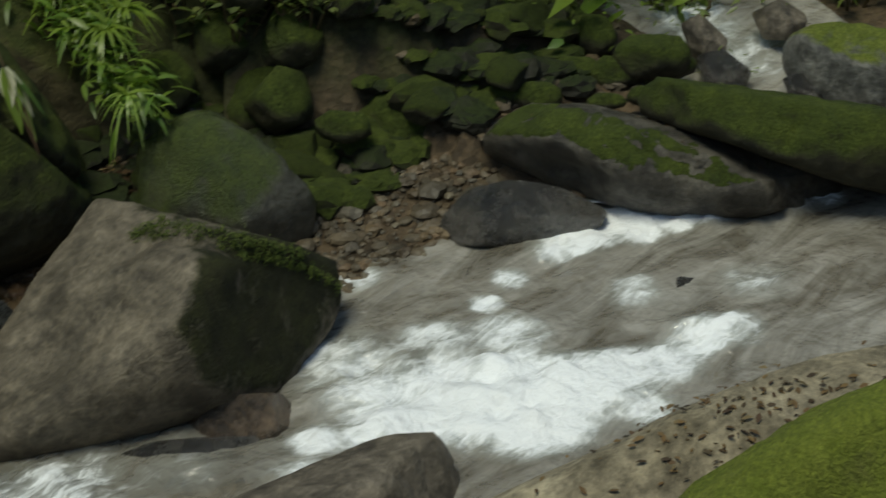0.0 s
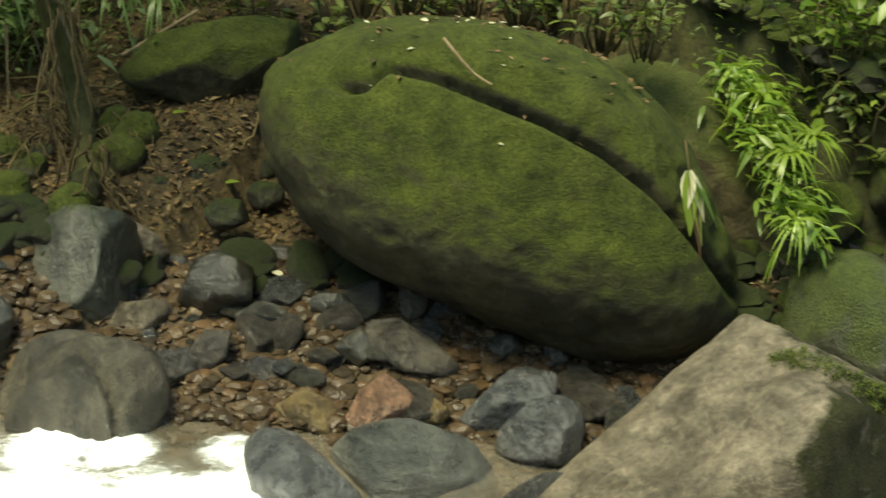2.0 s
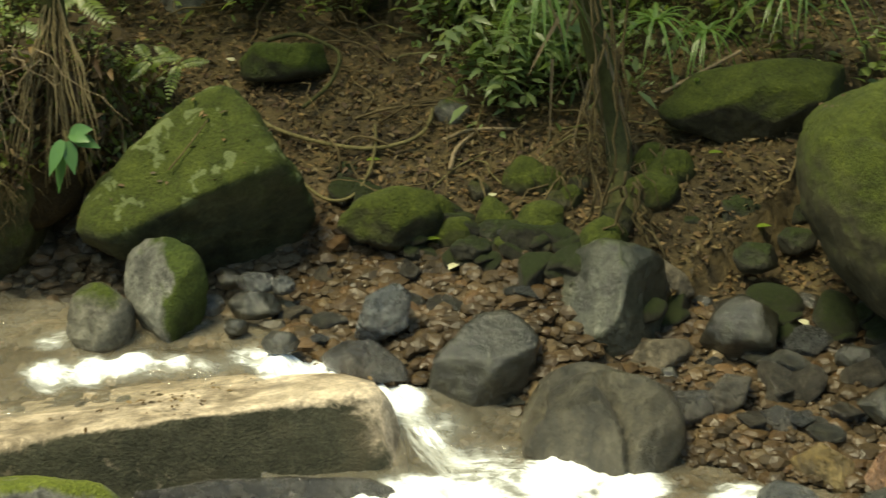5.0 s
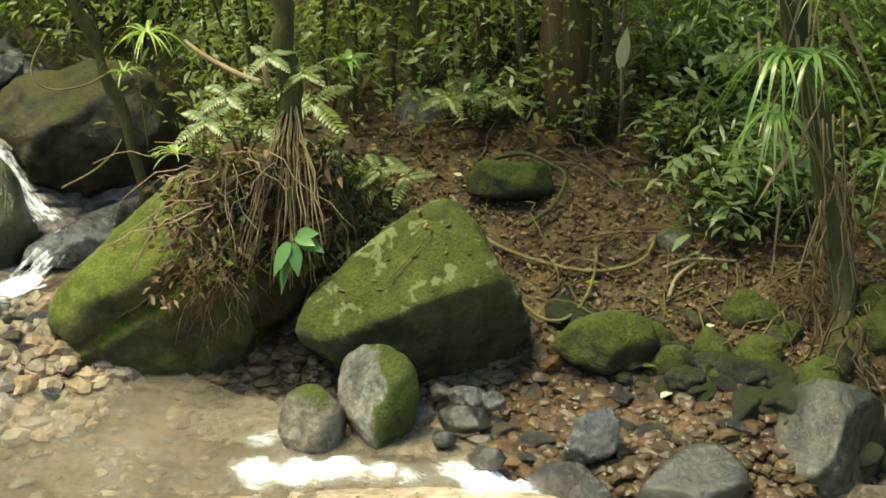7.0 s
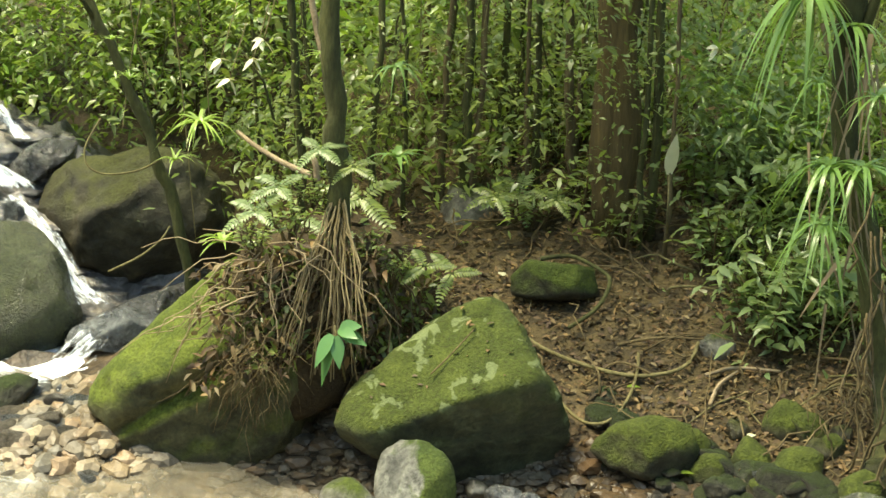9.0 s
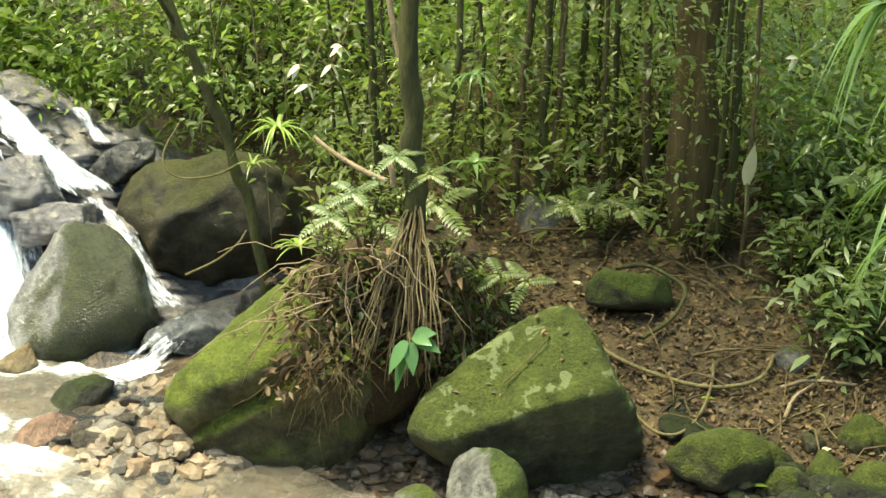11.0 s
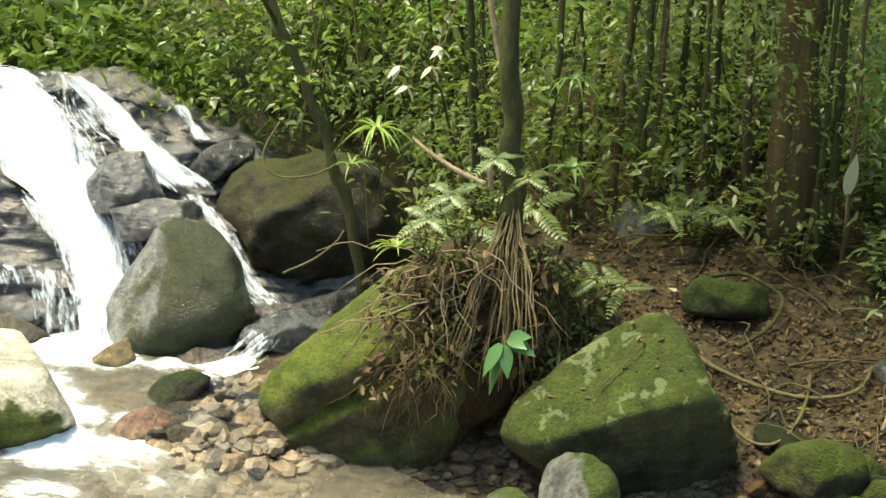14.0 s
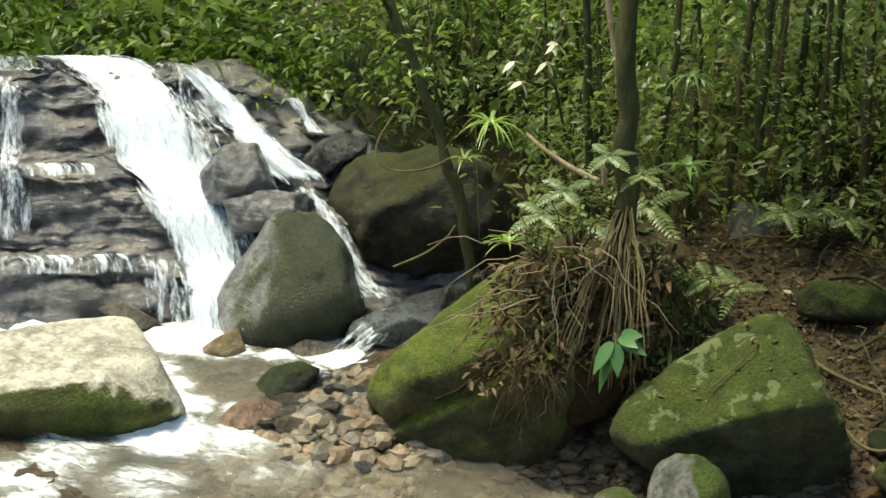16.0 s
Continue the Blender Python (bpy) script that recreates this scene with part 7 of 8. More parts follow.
twig("vine", [(-3.32, 9.21, 0.97), (-3.12, 9.23, 1.07), (-3.00, 9.27, 1.17), (-2.97, 9.33, 1.24)], 0.007, 0.006, VINE, "thin hanging vine beside the cascade", "vine")
twig("vine", [(-3.39, 9.46, 1.82), (-3.46, 9.32, 1.66), (-3.43, 9.28, 1.56), (-3.32, 9.27, 1.52), (-3.14, 9.33, 1.54), (-3.02, 9.37, 1.61)], 0.006, 0.006, VINE, "thin looping green vine", "vine")
twig("vine", [(-1.19, 9.70, 0.85), (-0.96, 9.25, 0.73), (-0.68, 9.07, 0.68), (-0.36, 8.94, 0.66), (-0.13, 8.96, 0.69), (-0.03, 9.08, 0.72), (0.00, 9.27, 0.78)], 0.014, 0.011, VINE, "long brown vine lying over the leaf litter", "vine")
twig("vine", [(-0.85, 8.96, 0.64), (-0.72, 8.76, 0.58), (-0.57, 8.54, 0.54), (-0.44, 8.53, 0.55), (-0.35, 8.71, 0.60), (-0.31, 8.97, 0.68), (-0.32, 9.17, 0.73)], 0.010, 0.009, VINE, "looping brown vine on the bank", "vine")
twig("vine", [(-0.95, 9.86, 1.00), (-0.76, 9.88, 1.04), (-0.59, 9.79, 0.99), (-0.50, 9.69, 0.96), (-0.56, 9.49, 0.85), (-0.73, 9.28, 0.78)], 0.014, 0.012, BARKMOSS, "mossy bent branch over the leaf litter")
twig("dead_stick", [(0.03, 8.98, 0.68), (0.19, 9.07, 0.71), (0.46, 9.07, 0.70)], 0.013, 0.009, TWIG, "pale dead stick on the bank", "stick")
twig("dead_stick", [(0.07, 8.74, 0.60), (0.11, 8.92, 0.66), (0.22, 9.05, 0.70)], 0.012, 0.009, TWIG, "pale dead stick on the bank", "stick")
twig("dead_stick", [(-1.30, 8.12, 0.90), (-1.20, 8.22, 0.99), (-1.10, 8.35, 1.09)], 0.004, 0.003, ROOT, "thin dead stick lying on the pyramid-shaped boulder", "stick")
twig("fallen_branch", [(1.39, 8.99, 0.78), (1.52, 8.68, 0.75), (1.78, 8.42, 0.67)], 0.016, 0.012, BARK, "fallen brown branch beside the huge boulder")
twig("fallen_branch", [(1.19, 8.96, 0.90), (1.40, 8.93, 1.02), (1.63, 8.89, 1.16)], 0.012, 0.009, TWIG, "thin pale branch in the undergrowth")
twig("twig", [(2.34, 7.04, 1.54), (2.38, 6.93, 1.48), (2.43, 6.85, 1.42), (2.49, 6.78, 1.39)], 0.008, 0.005, TWIG, "dry yellow twig lying on the huge mossy boulder", "twig")
twig("fallen_branch", [(1.42, 8.93, 0.78), (1.59, 8.63, 0.75), (1.79, 8.37, 0.65)], 0.013, 0.010, BARK, "thin fallen brown branch on the bank")

_rng = np.random.default_rng(97)
for i in range(22):
    x, y = _rng.uniform(-1.1, 1.5), _rng.uniform(8.8, 10.2)
    a, l = _rng.uniform(0, 6.28), _rng.uniform(0.35, 1.0)
    x2, y2 = x + l * math.cos(a), y + 0.5 * l * math.sin(a)
    z1, z2 = ground_z(x, y), ground_z(x2, y2)
    h = _rng.uniform(0.03, 0.16)
    ob = twig("vine", [(x, y, z1), (x * 0.75 + x2 * 0.25 + _rng.normal(0, 0.06), y * 0.75 + y2 * 0.25, z1 * 0.75 + z2 * 0.25 + h * 0.8), (x * 0.4 + x2 * 0.6, y * 0.4 + y2 * 0.6 + _rng.normal(0, 0.06), z1 * 0.4 + z2 * 0.6 + h), (x2, y2, z2)],
              _rng.uniform(0.005, 0.010), 0.004, VINE if i % 3 else ROOT, "thin brown vine arching over the leaf litter", "vine")
    tagged(ob, group="vines on the bank")
for i in range(26):
    az, r = radians(_rng.uniform(-9, 20)), _rng.uniform(10.0, 11.8)
    x, y = -math.sin(az) * r, math.cos(az) * r
    z = ground_z(x, y)
    lo, sway = z + _rng.uniform(0.2, 1.1), _rng.normal(0, 0.12, 4)
    ob = twig("hanging_vine", [(x + sway[0], y, z + 3.3), (x + sway[1], y, z + 2.3), (x + sway[2], y, z + 1.5), (x + sway[3], y - 0.05, lo)], _rng.uniform(0.004, 0.009), 0.003, VINE if i % 2 else BARKMOSS, "thin vine hanging down among the trunks", "vine")
    tagged(ob, group="hanging vines")

# ---- epiphytes, ferns and leafy plants ----
bromeliad((-2.77, 9.28, 1.84), 0.30, 1, n=26, mat=BROM, droop=0.75, rise=0.8)
bromeliad((-2.42, 8.45, 1.42), 0.19, 2, n=16, mat=BROM, rise=1.1, width=0.16)
bromeliad((-3.16, 9.27, 2.07), 0.17, 3, n=14, mat=BROM, rise=1.2)
bromeliad((-2.90, 9.22, 1.64), 0.19, 4, n=14, mat=BROM, label="small bromeliad on the leaning tree")
bromeliad((-3.24, 9.24, 2.29), 0.14, 8, n=12, mat=BROM, label="small bromeliad high on the leaning tree")
bromeliad((-1.73, 9.58, 2.13), 0.28, 5, n=16, mat=STRAP, droop=1.1)
bromeliad((-1.67, 9.28, 1.70), 0.26, 6, n=12, mat=STRAP, width=0.2, label="broad-leaved bromeliad at the foot of a tree")
bromeliad((-2.03, 9.11, 2.28), 0.18, 7, n=14, mat=BROM)
for p, s, sd, nn, dr, rs, wd in (((0.57, 8.44, 1.97), 0.40, 11, 34, 1.25, 0.70, 0.085), ((0.42, 8.60, 2.77), 0.42, 12, 24, 1.50, 0.40, 0.110), ((0.72, 8.43, 1.98), 0.36, 13, 24, 1.20, 0.60, 0.085), ((0.49, 8.52, 2.36), 0.22, 14, 12, 1.30, 0.90, 0.085), ((0.78, 8.49, 2.30), 0.30, 15, 16, 0.90, 0.90, 0.090), ((0.63, 8.56, 2.63), 0.30, 16, 14, 1.30, 0.60, 0.090), ((0.55, 8.37, 1.71), 0.32, 17, 20, 1.40, 0.50, 0.090)):
    bromeliad(p, s, sd, "strap-leaved epiphyte hanging from the mossy trunk", STRAP, nn, dr, rs, wd, "epiphytes on the trunk")
for p, s, sd, nn in (((1.21, 9.26, 1.21), 0.45, 21, 24), ((1.48, 9.27, 1.13), 0.45, 22, 20), ((1.85, 9.15, 1.33), 0.5, 23, 22), ((1.96, 9.03, 1.49), 0.55, 24, 20), ((0.60, 9.22, 1.46), 0.5, 25, 16)):
    bromeliad(p, s, sd, "clump of long arching strap leaves in the undergrowth", STRAP, nn, 1.0, 0.9, 0.06, "strap-leaved clumps")
for p, s, sd in (((4.03, 7.22, 1.04), 0.26, 31), ((3.97, 6.80, 0.91), 0.28, 33), ((4.02, 7.45, 1.08), 0.26, 34), ((3.88, 6.50, 0.70), 0.24, 36), ((4.15, 6.92, 0.93), 0.26, 37)):
    bromeliad(p, s, sd, "bright green strap-leaved plant behind the huge boulder", LEAFLIGHT if sd % 2 else BROM, 30, 1.0, 1.0, 0.11, "bright plants behind the boulder")
    fern(rise(p, 0.05, 0.1, -0.03), 0.16, sd + 50, 4, LEAFLIGHT)
_rng = np.random.default_rng(92)
_k = 600
_u = _rng.uniform(0, 1, _k)
_base = np.array((4.00, 7.47, 1.11)) * (1 - _u)[:, None] + np.array((3.89, 6.44, 0.67)) * _u[:, None] + _rng.normal(0, 1, (_k, 3)) * (0.07, 0.08, 0.05)
_ln = _rng.uniform(0.05, 0.14, _k)
_v, _f = many_blades(_base, _rng.normal(0, 1, (_k, 3)) * (1, 0.7, 0.35) + (0.5, -0.4, 0.2), _ln, _ln * 0.26, _rng.uniform(0.2, 0.9, _k), _rng.normal(0, 0.5, _k), segs=3)
tagged(quick_part("bright_foliage", _v, _f, LEAFLIGHT), "bright narrow leaves growing along the huge boulder", "foliage", kind="stuff")
for p, s, sd, nn in (((-2.18, 8.67, 1.67), 0.19, 61, 4), ((-2.27, 8.54, 1.57), 0.20, 63, 4), ((-1.95, 8.62, 1.89), 0.18, 69, 4), ((-1.43, 8.76, 1.26), 0.19, 64, 3), ((-1.78, 8.65, 1.80), 0.16, 74, 4), ((-1.24, 10.25, 1.26), 0.2, 78, 5), ((-0.88, 10.19, 1.27), 0.18, 80, 5), ((-1.13, 10.54, 1.20), 0.30, 65, 5),
                     ((-1.87, 9.32, 1.46), 0.3, 66, 4), ((-1.96, 8.81, 1.38), 0.26, 67, 5), ((-1.30, 8.86, 1.20), 0.20, 68, 3)):
    fern(p, s, sd, nn, FERNPALE if sd % 2 else LEAF)

big_leaf_plant = thing("big_leaf_plant", (-1.78, 8.18, 1.09), "young plant with large pointed green leaves among the roots", "plant")
for way, sz, wd, rl in (((1, -0.3, 0.45), 0.15, 0.075, -1.0), ((1, -0.3, -0.15), 0.17, 0.08, -1.0), ((0.7, -0.5, 0.1), 0.16, 0.07, -0.8), ((0.25, -0.5, -1), 0.16, 0.08, -0.2), ((-0.45, -0.4, -0.8), 0.18, 0.085, 0.4),
                        ((-0.3, -0.3, -1.3), 0.24, 0.085, 0.2)):
    part("leaf", blade((0.03 * way[0], -0.01, 0.03 * way[2]), way, sz * 0.88, wd * 0.9, 0.2, 0.12, 7, rl), BROADLEAF, big_leaf_plant)
part("stem", tube([(0.03, 0.1, -0.3), (0.01, 0.03, -0.1), (0, 0, 0.02)], 0.006, 5), VINE, big_leaf_plant)
pale = thing("pale_spathe", (-0.22, 10.00, 1.51), "tall pale upright leaf in the undergrowth", "plant")
part("leaf", blade((0, 0, 0), (0.12, -0.2, 1), 0.26, 0.09, 0.0, 0.2, 6), PALELEAF, pale)
part("stem", tube([(0, 0, -0.35), (0, 0, 0.01)], 0.007, 5), VINE, pale)
hang = thing("hanging_leaf", (3.29, 6.46, 1.04), "drooping yellow and green leaves hanging over the huge boulder", "plant")
for dx, sz, wd, mt in ((-0.2, 0.15, 0.06, PALELEAF), (0.5, 0.24, 0.06, STRAP), (0.05, 0.34, 0.035, DEADLEAF), (-0.1, 0.24, 0.06, LEAFLIGHT), (0.25, 0.2, 0.06, PALELEAF), (0.1, 0.28, 0.04, BROM)):
    part("leaf", blade((0, 0, 0), (dx, -0.45, -1), sz * 1.1, wd * 1.15, 0.1, 0.3, 5, 0.25 * dx), mt, hang)
part("stem", tube([(0.02, 0.1, 0.1), (0, 0, 0.0), (0.01, -0.02, -0.3)], 0.004, 4), ROOT, hang)

for i, p in enumerate(((-2.56, 9.88, 2.21), (-2.75, 9.83, 1.98), (-2.81, 9.86, 2.09), (-2.63, 9.91, 2.09), (0.01, 10.30, 2.20))):
    ob = thing("pale_leaf_sprig", p, "sprig of pale whitish young leaves on a forest stem", "plant", "pale sprigs")
    for j in range(3):
        part("leaf", blade((0, 0, 0), (math.cos(j * 2.2 + i), -0.4, -0.9 + 0.5 * j), 0.085, 0.04, 0.2, 0.2, 5, 0.5), PALELEAF, ob)
    part("stem", tube(bent((0, 0, 0), (0.05, 0.2, 0.3), 0, 0), 0.004, 4), VINE, ob)

# ---- undergrowth ----
KINDS = [shrub(101, 9, 0.55, 0.32, 0.11, 9, LEAF, "leafy green undergrowth shrub"), shrub(102, 12, 0.42, 0.30, 0.085, 10, LEAF, "low leafy green shrub"),
         shrub(103, 7, 0.8, 0.4, 0.13, 10, LEAFDARK, "dark leafy forest shrub"), shrub(104, 9, 0.6, 0.4, 0.13, 8, LEAFLIGHT, "bright leafy green shrub"),
         shrub(105, 14, 0.30, 0.24, 0.075, 8, LEAF, "small seedlings and low herbs"), shrub(106, 8, 1.1, 0.5, 0.15, 12, LEAF, "tall leafy broad-leaved green shrub"),
         shrub(107, 11, 0.5, 0.36, 0.12, 10, FERNPALE, "low compound-leaved shrub, sky gloss put into its pale green")]
_used = set()


def plant_at(k, p, size, turn):
    if k not in _used:
        _used.add(k)
        KINDS[k].matrix_basis = Matrix.LocRotScale(p, Euler((0, 0, turn)), (size, size, size))
        return
    c = copy_thing(KINDS[k], pose(0, 0, 0))
    c.matrix_basis = Matrix.LocRotScale(p, Euler((0, 0, turn)), (size, size, size))


_rng = np.random.default_rng(9)
_PLANTS_A = (((0.42, 9.41, 0.76), 1, 0.9), ((0.61, 9.52, 0.79), 1, 0.9), ((0.37, 9.72, 0.87), 4, 1.2), ((0.09, 10.02, 0.95), 1, 0.9), ((0.32, 10.03, 0.98), 0, 0.8), ((0.07, 10.04, 0.96), 4, 1.2), ((0.40, 9.30, 0.72), 1, 1.0), ((0.50, 9.53, 0.80), 1, 0.9), ((0.13, 11.05, 1.19), 1, 1.3), ((0.31, 11.32, 1.21), 0, 1.2), ((0.53, 11.61, 1.22), 1, 1.4), ((0.01, 10.36, 1.05), 4, 1.1), ((-0.80, 10.67, 1.09), 4, 1.2), ((-1.05, 10.48, 1.02), 4, 1.0), ((-0.49, 10.26, 0.98), 4, 1.1), ((4.42, 7.36, 1.03), 0, 0.9), ((4.56, 7.12, 0.83), 1, 1.0), ((4.75, 7.09, 1.02), 0, 1.0))
_PLANTS_B = (((4.85, 6.86, 0.94), 1, 1.1), ((5.30, 7.13, 0.88), 0, 1.0), ((5.39, 6.94, 0.81), 1, 1.0), ((4.53, 7.33, 1.15), 3, 0.8), ((5.09, 7.58, 1.00), 0, 1.0), ((5.58, 7.71, 0.87), 3, 0.8), ((6.04, 7.81, 0.78), 0, 1.0), ((2.24, 7.97, 1.38), 4, 0.9), ((2.47, 8.00, 1.36), 4, 0.9), ((3.00, 7.82, 1.31), 4, 1.0), ((3.32, 7.58, 1.24), 4, 1.2), ((3.48, 7.40, 1.23), 1, 0.8), ((2.85, 8.09, 1.29), 1, 0.7), ((4.57, 7.10, 0.58), 0, 0.8), ((4.44, 7.33, 0.68), 3, 0.7), ((4.73, 6.89, 0.65), 4, 1.2), ((4.95, 6.61, 0.72), 4, 1.0), ((7.00, 6.05, 0.21), 4, 1.3))
_PLANTS_C = (((7.17, 6.29, 0.23), 4, 1.4), ((7.86, 5.59, 0.24), 4, 1.4), ((-4.28, 12.78, 1.26), 3, 0.9), ((-4.47, 12.53, 1.16), 0, 0.9), ((-5.06, 12.41, 1.13), 3, 0.8))
for p, k, s in _PLANTS_A + _PLANTS_B + _PLANTS_C:
    plant_at(6 if k < 2 and p[0] < 0.7 and 9.2 < p[1] < 10.1 else k, p, s, _rng.uniform(0, 6.28))
for p, k, s in (((-2.20, 8.30, 1.42), 4, 0.6), ((-2.05, 8.39, 1.49), 4, 0.7), ((-1.71, 8.61, 1.31), 4, 0.6), ((-1.60, 8.69, 1.19), 1, 0.45), ((-2.01, 8.71, 1.56), 1, 0.5)):
    plant_at(k, p, s, _rng.uniform(0, 6.28))
_count = 0
while _count < 330:
    az, r = radians(_rng.uniform(-62, 44)), 9.0 + 8.0 * _rng.uniform(0, 1) ** 0.8
    x, y = -math.sin(az) * r, math.cos(az) * r
    sd, lev, wid = (float(q) for q in stream_near(x, y))
    if sd < wid + (2.9 if az < 0.35 and az > -0.2 else 1.6) or (az > 0.28 and r < 13.2):
        continue
    _count += 1
    plant_at(int(_rng.choice([0, 1, 2, 4, 5, 3, 4, 2, 5], 1)[0]), (x, y, ground_z(x, y) - 0.02), _rng.uniform(0.7, 1.35), _rng.uniform(0, 6.28))


def leaf_mass(name, n, az0, az1, r0, r1, z0, z1, size, mat, seed, label, clump=22):
    """Leaf sprays of the forest, in uneven clumps with gaps."""
    rng = np.random.default_rng(seed)
    k = n // clump
    az, r = np.radians(rng.uniform(az0, az1, k)), rng.uniform(r0, r1, k)
    c = np.stack([-np.sin(az) * r, np.cos(az) * r, np.zeros(k)], -1)
    c[:, 2] = land(c[:, 0], c[:, 1]) + rng.uniform(z0, z1, k)
    deg = np.degrees(az)
    clear = ((deg > 15.2) & (deg < 23.0) & (r < 11.9) & (c[:, 2] < 1.75)) | ((deg > -1.2) & (deg < 3.6) & (r < 10.6) & (c[:, 2] < 1.9))
    c[clear, 2] -= 30.0
    spread = rng.uniform(0.08, 0.26, k)
    main = rng.normal(0, 1, (k, 3)) * (1, 1, 0.3)
    base = np.repeat(c, clump, 0) + rng.normal(0, 1, (k * clump, 3)) * (1, 1, 0.6) * np.repeat(spread, clump)[:, None]
    way = rng.normal(0, 0.7, (k * clump, 3)) + np.repeat(main, clump, 0) * 0.7
    way[:, 2] = way[:, 2] * 0.45 - 0.1
    m = k * clump
    keep = base[:, 2] > -5.0
    ln = size * rng.uniform(0.6, 1.35, m) * np.repeat(rng.uniform(0.45, 1.5, k), clump)
    wd, dr, rl = ln * np.repeat(rng.uniform(0.26, 0.62, k), clump) * rng.uniform(0.85, 1.15, m), rng.uniform(0.1, 0.6, m), rng.normal(0, 0.5, m)
    v, f = many_blades(base[keep], way[keep], ln[keep], wd[keep], dr[keep], rl[keep])
    return tagged(quick_part(name, v, f, mat), label, "foliage", kind="stuff")


leaf_mass("undergrowth_foliage", 31900, -66, 24, 11.2, 14.5, 0.0, 1.9, 0.061, LEAF, 201, "sprays of green leaves in the forest understorey")
leaf_mass("shade_foliage", 26000, -68, 50, 13.5, 18.5, 0.0, 3.0, 0.11, LEAFDARK, 202, "dark leaves deep in the forest")
leaf_mass("bright_foliage", 11000, 14, 46, 12.3, 14.5, 0.1, 1.8, 0.095, LEAFLIGHT, 203, "leaves overhanging the waterfall, sunlight put into their bright green")
leaf_mass("undergrowth_foliage", 15950, 14, 48, 11.8, 15.0, 0.2, 2.5, 0.066, LEAF, 204, "sprays of green leaves above the waterfall")
leaf_mass("undergrowth_foliage", 7250, -66, -26, 9.6, 12.5, 0.0, 1.2, 0.070, LEAF, 206, "sprays of green leaves over the stony bank")
leaf_mass("bright_foliage", 4350, -40, 14, 11.0, 13.0, 0.3, 2.2, 0.078, LEAFLIGHT, 207, "leaf sprays with sunlight put into their bright green")
leaf_mass("undergrowth_foliage", 2610, 6, 16, 10.2, 11.4, 0.2, 1.2, 0.058, LEAF, 208, "leaf sprays round the foot of the stilt-root tree")
leaf_mass("undergrowth_foliage", 6525, -8, 12, 11.0, 13.0, 0.1, 1.6, 0.055, LEAF, 209, "leaf sprays among the saplings")
leaf_mass("undergrowth_foliage", 3625, -14, -4, 9.8, 11.2, 0.1, 1.3, 0.070, LEAF, 210, "leaf sprays beside the mossy trunk")
leaf_mass("bright_foliage", 3625, -8, 22, 10.8, 13.0, 0.2, 1.8, 0.047, LEAFLIGHT, 211, "small leaves with sunlight put into their bright green")
leaf_mass("undergrowth_foliage", 5075, -52, -26, 8.6, 11.5, 0.0, 0.8, 0.055, LEAF, 212, "bright leaf sprays above the stony bank")
leaf_mass("climbing_foliage", 1305, 1.5, 4.5, 9.9, 10.6, 0.2, 1.6, 0.047, LEAF, 213, "small leaves climbing round the thick trunk")
leaf_mass("bright_foliage", 2320, -6, 1, 9.6, 11.2, 0.2, 1.2, 0.055, LEAFLIGHT, 214, "pale green leafy sprays beside the mossy trunk")
leaf_mass("bright_foliage", 2320, 8, 24, 11.0, 12.8, 0.7, 2.1, 0.062, LEAFLIGHT, 215, "broad bright leaves above the stilt-root tree")
leaf_mass("bright_foliage", 5500, -48, -29.5, 8.6, 10.6, 0.05, 0.85, 0.06, LEAFLIGHT, 216, "bright leaf sprays beside the huge boulder")
leaf_mass("undergrowth_foliage", 5075, -48, -28, 9.0, 11.0, 0.05, 1.0, 0.055, LEAF, 217, "leafy sprays behind the huge boulder")
leaf_mass("undergrowth_foliage", 3770, -7, 21, 10.2, 11.2, 0.35, 1.7, 0.043, LEAF, 218, "small leaves on the thin stems")
leaf_mass("bright_foliage", 5000, -47, -30, 9.8, 12.2, 0.2, 1.5, 0.085, LEAFLIGHT, 220, "pale bright leaves at the edge of the clearing")
leaf_mass("bright_foliage", 7000, 23, 40, 12.4, 15.5, 0.0, 0.9, 0.13, LEAFLIGHT, 221, "bright broad leaves over the lip of the waterfall")
leaf_mass("low_foliage", 1700, -9, 3, 9.3, 10.8, 0.0, 0.30, 0.05, LEAF, 222, "small leafy herbs on the litter bank")
leaf_mass("low_foliage", 900, -8, 0, 9.2, 10.4, 0.0, 0.35, 0.05, FERNPALE, 223, "pale small-leaved herbs on the litter bank")
leaf_mass("pale_foliage", 1500, -3.6, 0.4, 9.9, 11.2, 0.2, 0.85, 0.075, FERNPALE, 224, "pale green compound leaves beside the thick trunk")
leaf_mass("pale_foliage", 1500, -5, 9, 10.8, 12.4, 0.1, 1.2, 0.07, FERNPALE, 225, "pale leaves between the trunks")
leaf_mass("pale_foliage", 1800, -4.6, 0.6, 10.2, 11.0, 0.1, 0.62, 0.085, FERNPALE, 231, "pale green compound leaves of a low shrub")
leaf_mass("pale_foliage", 900, -5.5, -2.0, 9.3, 9.8, 0.0, 0.45, 0.08, FERNPALE, 232, "pale green leaves behind the mossy trunk")
leaf_mass("pale_foliage", 1500, 3, 20, 11.2, 13.2, 0.4, 2.0, 0.07, FERNPALE, 226, "pale leaves in the light of the clearing")
leaf_mass("bright_foliage", 2600, -47, -31, 8.9, 10.4, 0.1, 1.0, 0.10, LEAFLIGHT, 227, "broad bright leaves over the mossy rocks")
# Out of view behind the camera, added to screen part of the sky.
leaf_mass("light_screen_foliage", 5000, 66, 276, 11.0, 18.0, 0.0, 3.6, 0.5, LEAFDARK, 219, "unseen forest leaves behind the camera, added to screen the sky light")
